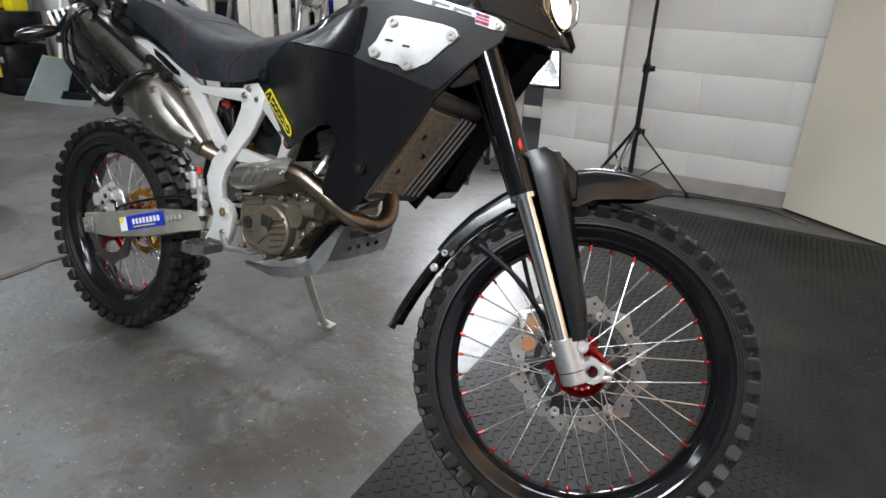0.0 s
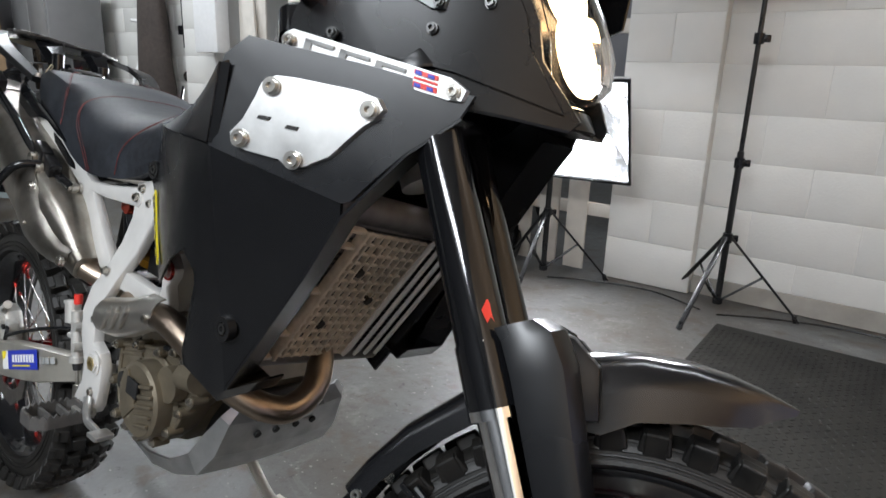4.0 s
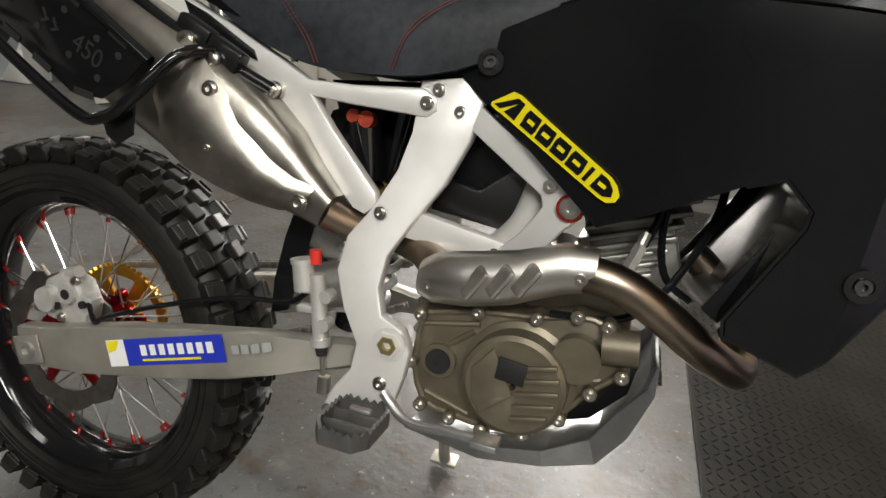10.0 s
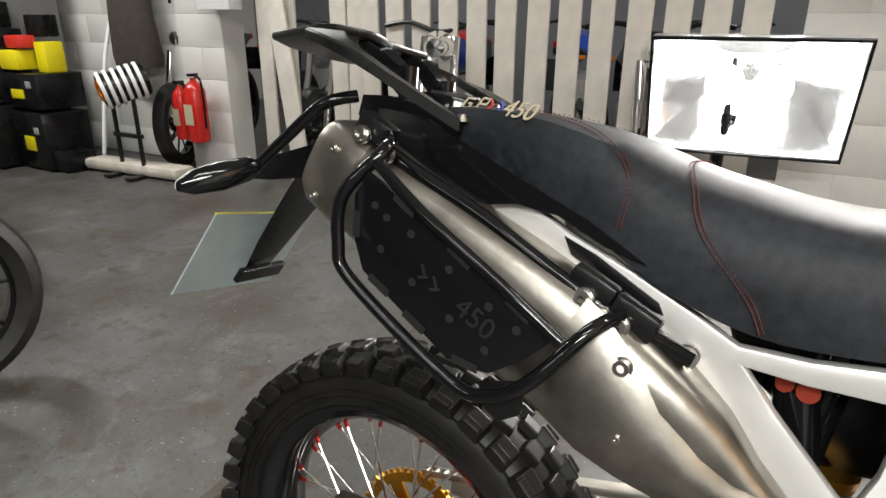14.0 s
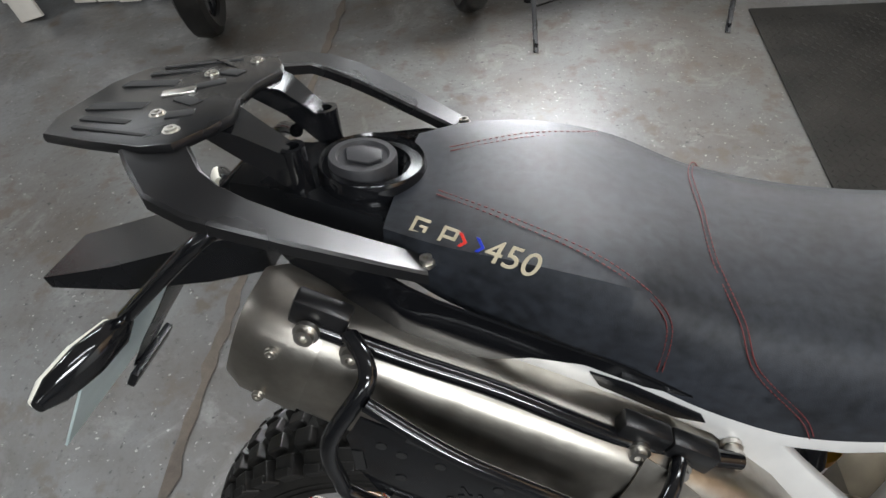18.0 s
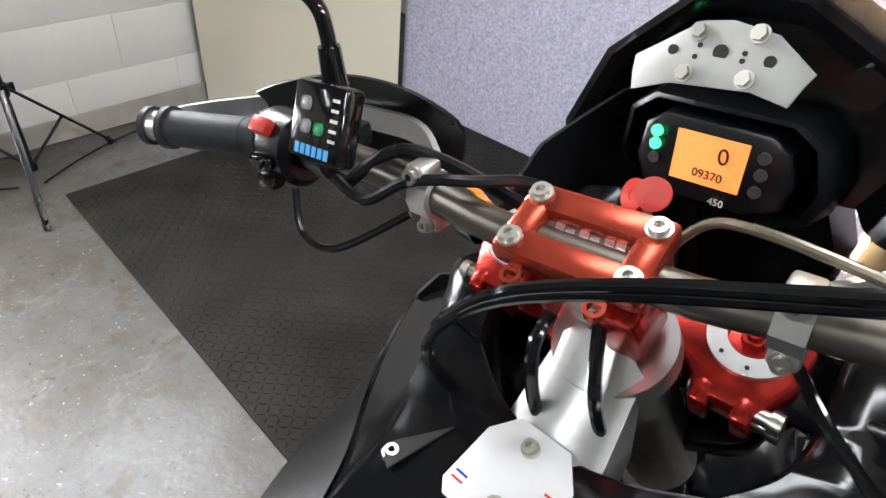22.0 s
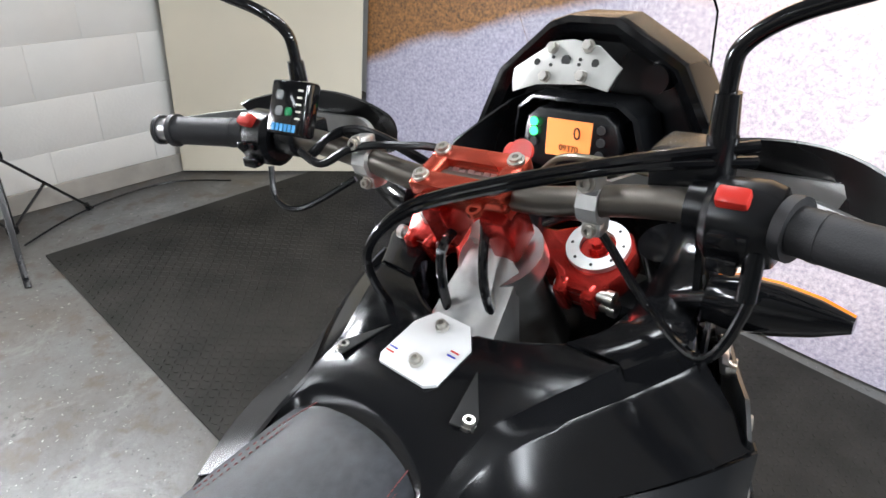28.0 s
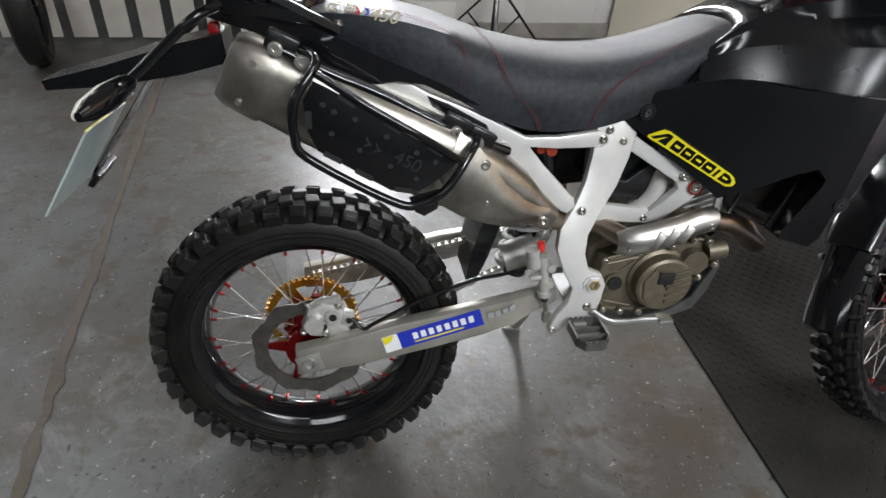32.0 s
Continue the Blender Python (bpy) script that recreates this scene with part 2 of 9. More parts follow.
def floor_mat():
    m = mat("worn_grey_floor_paint", (0.082, 0.0825, 0.081), 0.43, 0, 0.3, 5.0, 0.4, 50, rvar=0.55)
    t = m.node_tree
    N, Lk = t.nodes, t.links
    p = N["Principled BSDF"]
    tc = N.new("ShaderNodeTexCoord")
    base = p.inputs["Base Color"].links[0].from_socket
    n = N.new("ShaderNodeTexNoise")
    n.inputs["Scale"].default_value, n.inputs["Detail"].default_value, n.inputs["Roughness"].default_value = 1.6, 9, 0.68
    Lk.new(tc.outputs["Object"], n.inputs["Vector"])
    r = N.new("ShaderNodeValToRGB")
    r.color_ramp.elements[0].position, r.color_ramp.elements[1].position = 0.43, 0.64
    Lk.new(n.outputs[0], r.inputs[0])
    mx = N.new("ShaderNodeMix")
    mx.data_type = "RGBA"
    Lk.new(r.outputs[0], mx.inputs[0])
    Lk.new(base, mx.inputs[6])
    mx.inputs[7].default_value = (0.054, 0.047, 0.039, 1)
    s = N.new("ShaderNodeTexNoise")
    s.inputs["Scale"].default_value, s.inputs["Detail"].default_value, s.inputs["Roughness"].default_value = 34, 10, 0.78
    Lk.new(tc.outputs["Object"], s.inputs["Vector"])
    r2 = N.new("ShaderNodeValToRGB")
    r2.color_ramp.elements[0].position, r2.color_ramp.elements[1].position = 0.55, 0.68
    Lk.new(s.outputs[0], r2.inputs[0])
    mx2 = N.new("ShaderNodeMix")
    mx2.data_type = "RGBA"
    Lk.new(r2.outputs[0], mx2.inputs[0])
    Lk.new(mx.outputs[2], mx2.inputs[6])
    mx2.inputs[7].default_value = (0.035, 0.031, 0.027, 1)
    # pale chalky scuffs
    c = N.new("ShaderNodeTexNoise")
    c.inputs["Scale"].default_value, c.inputs["Detail"].default_value, c.inputs["Roughness"].default_value = 4, 12, 0.72
    c.inputs["Distortion"].default_value = 0.8
    Lk.new(tc.outputs["Object"], c.inputs["Vector"])
    r3 = N.new("ShaderNodeValToRGB")
    r3.color_ramp.elements[0].position, r3.color_ramp.elements[1].position = 0.54, 0.80
    Lk.new(c.outputs[0], r3.inputs[0])
    mx3 = N.new("ShaderNodeMix")
    mx3.data_type = "RGBA"
    Lk.new(r3.outputs[0], mx3.inputs[0])
    Lk.new(mx2.outputs[2], mx3.inputs[6])
    mx3.inputs[7].default_value = (0.17, 0.17, 0.162, 1)
    # chips of bare screed, black specks and dried brown mud, then the trowelled unevenness
    last = mx3.outputs[2]
    for scale, detail, lo, hi, tint in ((70, 3, 0.665, 0.71, (0.24, 0.235, 0.22)), (46, 4, 0.645, 0.69, (0.018, 0.017, 0.016)), (9, 11, 0.54, 0.64, (0.055, 0.044, 0.033))):
        f, rf, mf = N.new("ShaderNodeTexNoise"), N.new("ShaderNodeMapRange"), N.new("ShaderNodeMix")
        f.inputs["Scale"].default_value, f.inputs["Detail"].default_value, f.inputs["Roughness"].default_value = scale, detail, 0.62
        Lk.new(tc.outputs["Object"], f.inputs["Vector"])
        rf.inputs[1].default_value, rf.inputs[2].default_value = lo, hi
        Lk.new(f.outputs[0], rf.inputs[0])
        mf.data_type = "RGBA"
        Lk.new(rf.outputs[0], mf.inputs[0])
        Lk.new(last, mf.inputs[6])
        mf.inputs[7].default_value = (*tint, 1)
        last = mf.outputs[2]
    Lk.new(last, p.inputs["Base Color"])
    u, ub = N.new("ShaderNodeTexNoise"), N.new("ShaderNodeBump")
    u.inputs["Scale"].default_value, u.inputs["Detail"].default_value, u.inputs["Roughness"].default_value = 14, 7, 0.6
    Lk.new(tc.outputs["Object"], u.inputs["Vector"])
    Lk.new(u.outputs[0], ub.inputs["Height"])
    ub.inputs["Strength"].default_value, ub.inputs["Distance"].default_value = 0.5, 0.005
    Lk.new(p.inputs["Normal"].links[0].from_socket, ub.inputs["Normal"])
    Lk.new(ub.outputs[0], p.inputs["Normal"])
    return m


FLOOR = floor_mat()
MATR = mat("dusty_rubber_mat", (0.006, 0.006, 0.0056), 0.52, 0, 0.4, 6, 0.3, 200, spec=0.12, col2=(0.018, 0.017, 0.015), rvar=0.4)
WALLP = mat("white_masonry_paint", (0.64, 0.63, 0.60), 0.6, 0, 0.06, 6, 0.6, 90)
WALLS = mat("grubby_skirting_paint", (0.30, 0.28, 0.25), 0.65, 0, 0.3, 9, 0.5, 120)
BOARD = mat("cream_board", (0.60, 0.55, 0.44), 0.55, 0, 0.05, 4, 0.1, 200)
PICKET = mat("whitewashed_timber", (0.62, 0.58, 0.52), 0.6, 0, 0.16, 10, 0.4, 150)
CEIL = mat("ceiling_sheet", (0.5, 0.5, 0.5), 0.7, 0, 0.1, 3)


def backdrop_mat():
    m = bpy.data.materials.new("printed_road_banner")
    m.use_nodes = True
    t = m.node_tree
    N, Lk = t.nodes, t.links
    p = N["Principled BSDF"]
    tc = N.new("ShaderNodeTexCoord")
    sep = N.new("ShaderNodeSeparateXYZ")
    Lk.new(tc.outputs["Object"], sep.inputs[0])
    n = N.new("ShaderNodeTexNoise")
    n.inputs["Scale"].default_value, n.inputs["Detail"].default_value, n.inputs["Roughness"].default_value = 75, 9, 0.72
    Lk.new(tc.outputs["Object"], n.inputs["Vector"])
    nb = N.new("ShaderNodeTexNoise")
    nb.inputs["Scale"].default_value, nb.inputs["Detail"].default_value = 3.0, 5
    Lk.new(tc.outputs["Object"], nb.inputs["Vector"])
    r = N.new("ShaderNodeValToRGB")
    e = r.color_ramp.elements
    e[0].position, e[0].color = 0.34, (0.23, 0.22, 0.315, 1)
    e[1].position, e[1].color = 0.66, (0.53, 0.51, 0.60, 1)
    Lk.new(n.outputs[0], r.inputs[0])
    # the printed verge: autumn colours above the road
    v = N.new("ShaderNodeValToRGB")
    e = v.color_ramp.elements
    e[0].position, e[0].color = 0.35, (0.05, 0.035, 0.02, 1)
    e[1].position, e[1].color = 0.68, (0.45, 0.20, 0.06, 1)
    Lk.new(n.outputs[0], v.inputs[0])
    hz = N.new("ShaderNodeMath")
    hz.operation = "MULTIPLY_ADD"
    Lk.new(nb.outputs[0], hz.inputs[0])
    hz.inputs[1].default_value = 0.12
    Lk.new(sep.outputs[2], hz.inputs[2])
    # verges on both sides of the road, each its own slope
    def verge(slope, start):
        m1 = N.new("ShaderNodeMath")
        m1.operation = "MULTIPLY_ADD"
        Lk.new(sep.outputs[1], m1.inputs[0])
        m1.inputs[1].default_value = slope
        Lk.new(hz.outputs[0], m1.inputs[2])
        m2 = N.new("ShaderNodeMath")
        m2.operation = "SUBTRACT"
        Lk.new(m1.outputs[0], m2.inputs[0])
        m2.inputs[1].default_value = start
        return m2

    yy = N.new("ShaderNodeMath")
    yy.operation = "MAXIMUM"
    Lk.new(verge(0.41, 1.52).outputs[0], yy.inputs[0])
    Lk.new(verge(-0.30, 1.24).outputs[0], yy.inputs[1])
    st = N.new("ShaderNodeMapRange")
    st.inputs[1].default_value, st.inputs[2].default_value = 0.0, 0.05
    Lk.new(yy.outputs[0], st.inputs[0])
    mx = N.new("ShaderNodeMix")
    mx.data_type = "RGBA"
    Lk.new(st.outputs[0], mx.inputs[0])
    Lk.new(r.outputs[0], mx.inputs[6])
    Lk.new(v.outputs[0], mx.inputs[7])
    sk = N.new("ShaderNodeMapRange")
    sk.inputs[1].default_value, sk.inputs[2].default_value = 1.15, 1.45
    Lk.new(hz.outputs[0], sk.inputs[0])
    mx2 = N.new("ShaderNodeMix")
    mx2.data_type = "RGBA"
    Lk.new(sk.outputs[0], mx2.inputs[0])
    Lk.new(mx.outputs[2], mx2.inputs[6])
    mx2.inputs[7].default_value = (0.80, 0.55, 0.33, 1)
    Lk.new(mx2.outputs[2], p.inputs["Base Color"])
    p.inputs["Roughness"].default_value = 0.45
    return m


BANNER = backdrop_mat()

# ---- mesh helpers ----
def V(*a):
    return Vector(a)


def cyl(bm, a, b, r, r2=None, n=16, caps=True):
    a, b = Vector(a), Vector(b)
    r2 = r if r2 is None else r2
    q = (b - a).to_track_quat("Z", "Y")
    u, v = q @ V(1, 0, 0), q @ V(0, 1, 0)
    A, B = [], []
    for i in range(n):
        t = 2 * math.pi * i / n
        w = u * math.cos(t) + v * math.sin(t)
        A.append(bm.verts.new(a + w * r))
        B.append(bm.verts.new(b + w * r2))
    for i in range(n):
        j = (i + 1) % n
        bm.faces.new((A[i], A[j], B[j], B[i]))
    if caps:
        bm.faces.new(A[::-1])
        bm.faces.new(B)


def ring(bm, a, b, ro, ri, n=24):
    """A flat ring between two ends, with a bore."""
    a, b = Vector(a), Vector(b)
    q = (b - a).to_track_quat("Z", "Y")
    u, v = q @ V(1, 0, 0), q @ V(0, 1, 0)
    R = []
    for c, r in ((a, ri), (a, ro), (b, ro), (b, ri)):
        R.append([bm.verts.new(c + (u * math.cos(2 * math.pi * i / n) + v * math.sin(2 * math.pi * i / n)) * r) for i in range(n)])
    for k in range(4):
        P, Q = R[k], R[(k + 1) % 4]
        for i in range(n):
            j = (i + 1) % n
            bm.faces.new((P[i], P[j], Q[j], Q[i]))


def curve_pts(pts, k=6):
    P = [Vector(p) for p in pts]
    if len(P) < 3:
        return P
    out = []
    for i in range(len(P) - 1):
        p0, p1, p2, p3 = P[max(i - 1, 0)], P[i], P[i + 1], P[min(i + 2, len(P) - 1)]
        for s in range(k):
            t = s / k
            out.append(0.5 * ((2 * p1) + (p2 - p0) * t + (2 * p0 - 5 * p1 + 4 * p2 - p3) * t * t + (3 * p1 - p0 - 3 * p2 + p3) * t ** 3))
    out.append(P[-1])
    return out


def tube(bm, pts, r, n=10, k=6, r2=None):
    P = curve_pts(pts, k)
    m = len(P)
    prev, rings = None, []
    for i, p in enumerate(P):
        d = (P[min(i + 1, m - 1)] - P[max(i - 1, 0)]).normalized()
        if prev is None:
            u = d.orthogonal().normalized()
        else:
            u = (prev - d * prev.dot(d)).normalized()
        prev = u
        v = d.cross(u)
        rr = r if r2 is None else r + (r2 - r) * i / (m - 1)
        rings.append([bm.verts.new(p + (u * math.cos(2 * math.pi * j / n) + v * math.sin(2 * math.pi * j / n)) * rr) for j in range(n)])
    for A, B in zip(rings, rings[1:]):
        for j in range(n):
            q = (j + 1) % n
            bm.faces.new((A[j], A[q], B[q], B[j]))
    bm.faces.new(rings[0][::-1])
    bm.faces.new(rings[-1])


def box(bm, c, s, m=None, bev=0.0):
    t = bmesh.new()
    bmesh.ops.create_cube(t, size=1)
    bmesh.ops.scale(t, vec=s, verts=t.verts)
    if bev:
        bmesh.ops.bevel(t, geom=t.edges, offset=bev, segments=2, affect="EDGES", profile=0.5)
    if m is not None:
        bmesh.ops.transform(t, matrix=m.to_4x4(), verts=t.verts)
    bmesh.ops.translate(t, vec=c, verts=t.verts)
    join(bm, t)


def join(bm, t):
    mp = {v: bm.verts.new(v.co) for v in t.verts}
    for f in t.faces:
        try:
            bm.faces.new([mp[v] for v in f.verts])
        except ValueError:
            pass
    t.free()


def prism(bm, pts, vec, bev=0.0):
    """A plate: a closed outline, thickened along vec, its rims rounded by bev."""
    t = bmesh.new()
    vec = Vector(vec)
    A = [t.verts.new(Vector(p)) for p in pts]
    B = [t.verts.new(Vector(p) + vec) for p in pts]
    n = len(A)
    fa, fb = t.faces.new(A), t.faces.new(B[::-1])
    for i in range(n):
        j = (i + 1) % n
        t.faces.new((A[j], A[i], B[i], B[j]))
    bmesh.ops.recalc_face_normals(t, faces=t.faces)
    if bev:
        es = [e for e in t.edges if fa in e.link_faces or fb in e.link_faces]
        bmesh.ops.bevel(t, geom=es, offset=bev, segments=2, affect="EDGES", profile=0.5)
    bmesh.ops.triangulate(t, faces=[f for f in t.faces if len(f.verts) > 4])
    join(bm, t)


def loft(bm, rings, closed=True, caps=True):
    R = [[bm.verts.new(Vector(p)) for p in r] for r in rings]
    for A, B in zip(R, R[1:]):
        n = len(A)
        for i in range(n if closed else n - 1):
            j = (i + 1) % n
            bm.faces.new((A[i], A[j], B[j], B[i]))
    if caps and closed:
        bm.faces.new(R[0][::-1])
        bm.faces.new(R[-1])


def lathe(bm, prof, m, n=48, closed=True):
    """Turns (radius, height) about the local y axis of m."""
    rings = []
    for i in range(n):
        t = 2 * math.pi * i / n
        rings.append([bm.verts.new(m @ V(r * math.cos(t), h, r * math.sin(t))) for r, h in prof])
    k = len(prof)
    for i in range(n):
        A, B = rings[i], rings[(i + 1) % n]
        for j in range(k if closed else k - 1):
            q = (j + 1) % k
            bm.faces.new((A[j], A[q], B[q], B[j]))


def shell(bm, grid, thick):
    """A sheet from rows of points, thickened along its normals."""
    t = bmesh.new()
    R = [[t.verts.new(Vector(p)) for p in r] for r in grid]
    for A, B in zip(R, R[1:]):
        for i in range(len(A) - 1):
            t.faces.new((A[i], A[i + 1], B[i + 1], B[i]))
    bmesh.ops.recalc_face_normals(t, faces=t.faces)
    bmesh.ops.solidify(t, geom=t.faces[:], thickness=thick)
    join(bm, t)


def bolt(bm, p, d, r=0.008, h=0.006):
    """A socket-head bolt on a washer."""
    p, d = Vector(p), Vector(d).normalized()
    cyl(bm, p - d * 0.002, p + d * h * 0.35, r * 1.35, n=14)
    ring(bm, p + d * h * 0.35, p + d * h * 1.1, r, r * 0.5, 12)


def finish(name, bm, material, smooth=35.0):
    bmesh.ops.recalc_face_normals(bm, faces=bm.faces)
    me = bpy.data.meshes.new(name)
    bm.to_mesh(me)
    bm.free()
    me.materials.append(material)
    if smooth:
        me.shade_smooth()
        me.set_sharp_from_angle(angle=radians(smooth))
    return me


SINGLE = ("carrier", "collar", "hoop", "spider", "signal", "bolt", "screw", "rivet", "slot", "_bar", "boss", "flag_", "mark", "hole", "button", "cap", "riser", "grommet", "cable", "wiring", "lug", "louvre", "bracket", "reflector", "chevron", "cut_out", "fin", "rib")


def clusters(bm):
    """The separate pieces of a bmesh: loose islands whose bounds touch go together."""
    seen, out = set(), []
    for v in bm.verts:
        if v in seen:
            continue
        stack, isl = [v], []
        seen.add(v)
        while stack:
            w = stack.pop()
            isl.append(w)
            for e in w.link_edges:
                o = e.other_vert(w)
                if o not in seen:
                    seen.add(o)
                    stack.append(o)
        lo = [min(w.co[k] for w in isl) - 0.0004 for k in range(3)]
        hi = [max(w.co[k] for w in isl) + 0.0004 for k in range(3)]
        out.append([lo, hi, isl])
    merged = True
    while merged:
        merged = False
        for i in range(len(out)):
            for j in range(i + 1, len(out)):
                A, B = out[i], out[j]
                if all(A[0][k] < B[1][k] and B[0][k] < A[1][k] for k in range(3)):
                    out[i] = [[min(A[0][k], B[0][k]) for k in range(3)], [max(A[1][k], B[1][k]) for k in range(3)], A[2] + B[2]]
                    del out[j]
                    merged = True
                    break
            if merged:
                break
    res = []
    for lo, hi, isl in out:
        t = bmesh.new()
        mp = {v: t.verts.new(v.co) for v in isl}
        for f in {f for v in isl for f in v.link_faces}:
            t.faces.new([mp[v] for v in f.verts])
        res.append(t)
    bm.free()
    return res


def part(name, bm, material, parent, label="", m=None, smooth=35.0):
    """Links a bmesh as one mesh object under a thing or a part."""
    if not isinstance(bm, bpy.types.Mesh) and any(k in name for k in SINGLE):
        pieces = clusters(bm)
        for t in pieces[1:]:
            one = new(name, finish(name, t, material, smooth))
            one.parent = parent
            if m is not None:
                one.matrix_local = m
            tagged(one, label)
        bm = pieces[0]
    me = bm if isinstance(bm, bpy.types.Mesh) else finish(name, bm, material, smooth)
    ob = new(name, me)
    ob.parent = parent
    if m is not None:
        ob.matrix_local = m
    return tagged(ob, label)


def thing(name, label, category, m=None, group="", kind=""):
    ob = new(name)
    ob.empty_display_size = 0.05
    if m is not None:
        ob.matrix_world = m
    return tagged(ob, label, category, group, kind)


def solid(name, bm, material, label, category="", m=None, group="", kind="", smooth=35.0):
    ob = new(name, finish(name, bm, material, smooth))
    if m is not None:
        ob.matrix_world = m
    return tagged(ob, label, category, group, kind)


def BM():
    return bmesh.new()

# dark tone for the unseen south wall, keeps reflections in the bodywork low
SHADE = mat("dark_unseen_wall", (0.07, 0.072, 0.075), 0.6, 0, 0.15, 3)
# ---- the workshop ----
def slab(name, c, s, material, label, category="", kind="structure", m=None):
    bm = BM()
    box(bm, c, s, m)
    return solid(name, bm, material, label, category, kind=kind, smooth=0)


floor_bm = BM()
bmesh.ops.create_grid(floor_bm, x_segments=60, y_segments=60, size=7.5)
for v in floor_bm.verts:
    v.co.z = 0.004 * (noise.noise(v.co * 0.9) - 0.5) * (1 if abs(v.co.x + 0.63) > 0.2 else 0.2) - 0.002
    v.co.x -= 1.5
floor = solid("floor", floor_bm, FLOOR, "worn grey painted concrete floor with stains", "floor", kind="structure")

# saw-cut joint in the concrete
bm = BM()
J0, J1 = [], []
for i in range(121):
    y = -3 + i * 0.05
    x = -0.63 - 0.03 * math.sin(y * 0.7) + random.uniform(-0.006, 0.006)
    w = random.uniform(0.008, 0.022)
    J0.append((x - w, y, 0.0012))
    J1.append((x + w, y, 0.0012))
shell(bm, [J0, J1], 0.001)
solid("floor_joint", bm, mat("dusty_joint_filler", (0.065, 0.052, 0.04), 0.8, 0, 0.3, 40, 0.5, 200), "dusty filled joint in the concrete floor", "floor joint", kind="structure")

# block walls: the main face y = 2.70 and a shallow pilaster
ROW, BL = 0.225, 0.45


def block_mesh(l, h, d=0.03):
    t = BM()
    box(t, (0, 0, 0), (l - 0.004, d, h - 0.004), None, 0.003)
    return finish("block", t, WALLP)


BLOCK, HALF = block_mesh(BL, ROW), block_mesh(BL / 2, ROW)


def block_wall(name, o, ang, length, height, label):
    """A wall core with its blocks proud of it; o: the start of its face, ang: its heading."""
    m = pose(*o, 0, 0, ang)
    bm = BM()
    box(bm, (length / 2, 0.115, height / 2), (length, 0.2, height))
    w = solid(name, bm, WALLP, label, "wall", m=m, kind="structure", smooth=0)
    for r in range(int(height / ROW)):
        x = 0.0
        while x < length - 0.02:
            first = r % 2 and x == 0.0
            l = BL / 2 if first or x + BL > length + 0.01 else BL
            part("block", HALF if l < BL else BLOCK, None, w, m=Matrix.Translation((x + l / 2, 0.0268 + random.uniform(-0.001, 0.001), (r + 0.5) * ROW)))
            x += l
    return w


block_wall("wall_north", (0.90, 2.72, 0), 0, 1.35, 3.0, "white painted concrete block wall")
block_wall("pilaster", (0.45, 2.64, 0), 0, 0.45, 3.0, "white painted block pilaster")
# far wall: the shade back there is part of its dark grey colour
slab("wall_north_far", (-1.5, 6.4, 1.5), (12, 0.2, 3), mat("grey_paint_with_shade", (0.16, 0.16, 0.17), 0.6, 0, 0.2, 3), "wall behind the parked bikes, its shade put into a grey colour", "wall")
slab("wall_west", (-6.4, 1.5, 1.5), (0.2, 13, 3), WALLP, "white painted wall", "wall")
# south wall is never in view; its dark colour only tames reflections
slab("wall_south", (-1.5, -4.8, 1.5), (12, 0.2, 3), SHADE, "unseen wall behind the camera, darkened to dim reflections", "wall")
slab("wall_east", (3.6, 1.5, 1.5), (0.2, 13, 3), WALLP, "white painted wall", "wall")
slab("ceiling", (-1.5, 1.5, 3.1), (12, 13, 0.2), CEIL, "pale ceiling sheeting", "ceiling")
slab("skirting_band", (1.57, 2.700, 0.045), (1.33, 0.012, 0.09), WALLS, "grubby grey skirting band", "baseboard")

# cream board leaning in the corner, and the printed banner
a, b = V(1.893, 2.675, 0), V(2.59, 2.142, 0)
bm = BM()
d = (b - a).normalized()
nrm = V(d.y, -d.x, 0)
prism(bm, [a + V(0, 0, 0.01), b + V(0, 0, 0.01), b + V(0, 0, 2.4), a + V(0, 0, 2.4)], nrm * -0.02, 0.002)
solid("cream_board", bm, BOARD, "tall cream painted board standing by the wall", "board", smooth=0)
bm = BM()
N_, pts = 24, []
for i in range(N_ + 1):
    s = i / N_
    x = 2.64 + 0.16 * min(1, s * 3.2) ** 0.7 + 0.12 * s + 0.008 * math.sin(s * 21)
    y = 2.16 - 4.3 * s
    pts.append((x, y))
shell(bm, [[(x, y, z) for x, y in pts] for z in (0.01, 0.6, 1.2, 1.9, 2.6)], 0.006)
bnr = solid("road_banner", bm, BANNER, "large printed banner of a purple road at sunset", "banner")
bm = BM()
for (y0, z0), (y1, z1) in (((0.42, 0.02), (-0.1, 1.3)),):
    u = 0.07
    xx = lambda y: 2.64 + 0.16 + 0.12 * (2.16 - y) / 4.3 - 0.012
    prism(bm, [(xx(y0 - u), y0 - u, z0), (xx(y0 + u), y0 + u, z0), (xx(y1 + u * 0.5), y1 + u * 0.5, z1), (xx(y1 - u * 0.5), y1 - u * 0.5, z1)], (0.003, 0, 0))
part("road_line", bm, mat("printed_white_line", (0.8, 0.78, 0.74), 0.45, 0, 0.06, 30), bnr, "printed white road line", smooth=0)

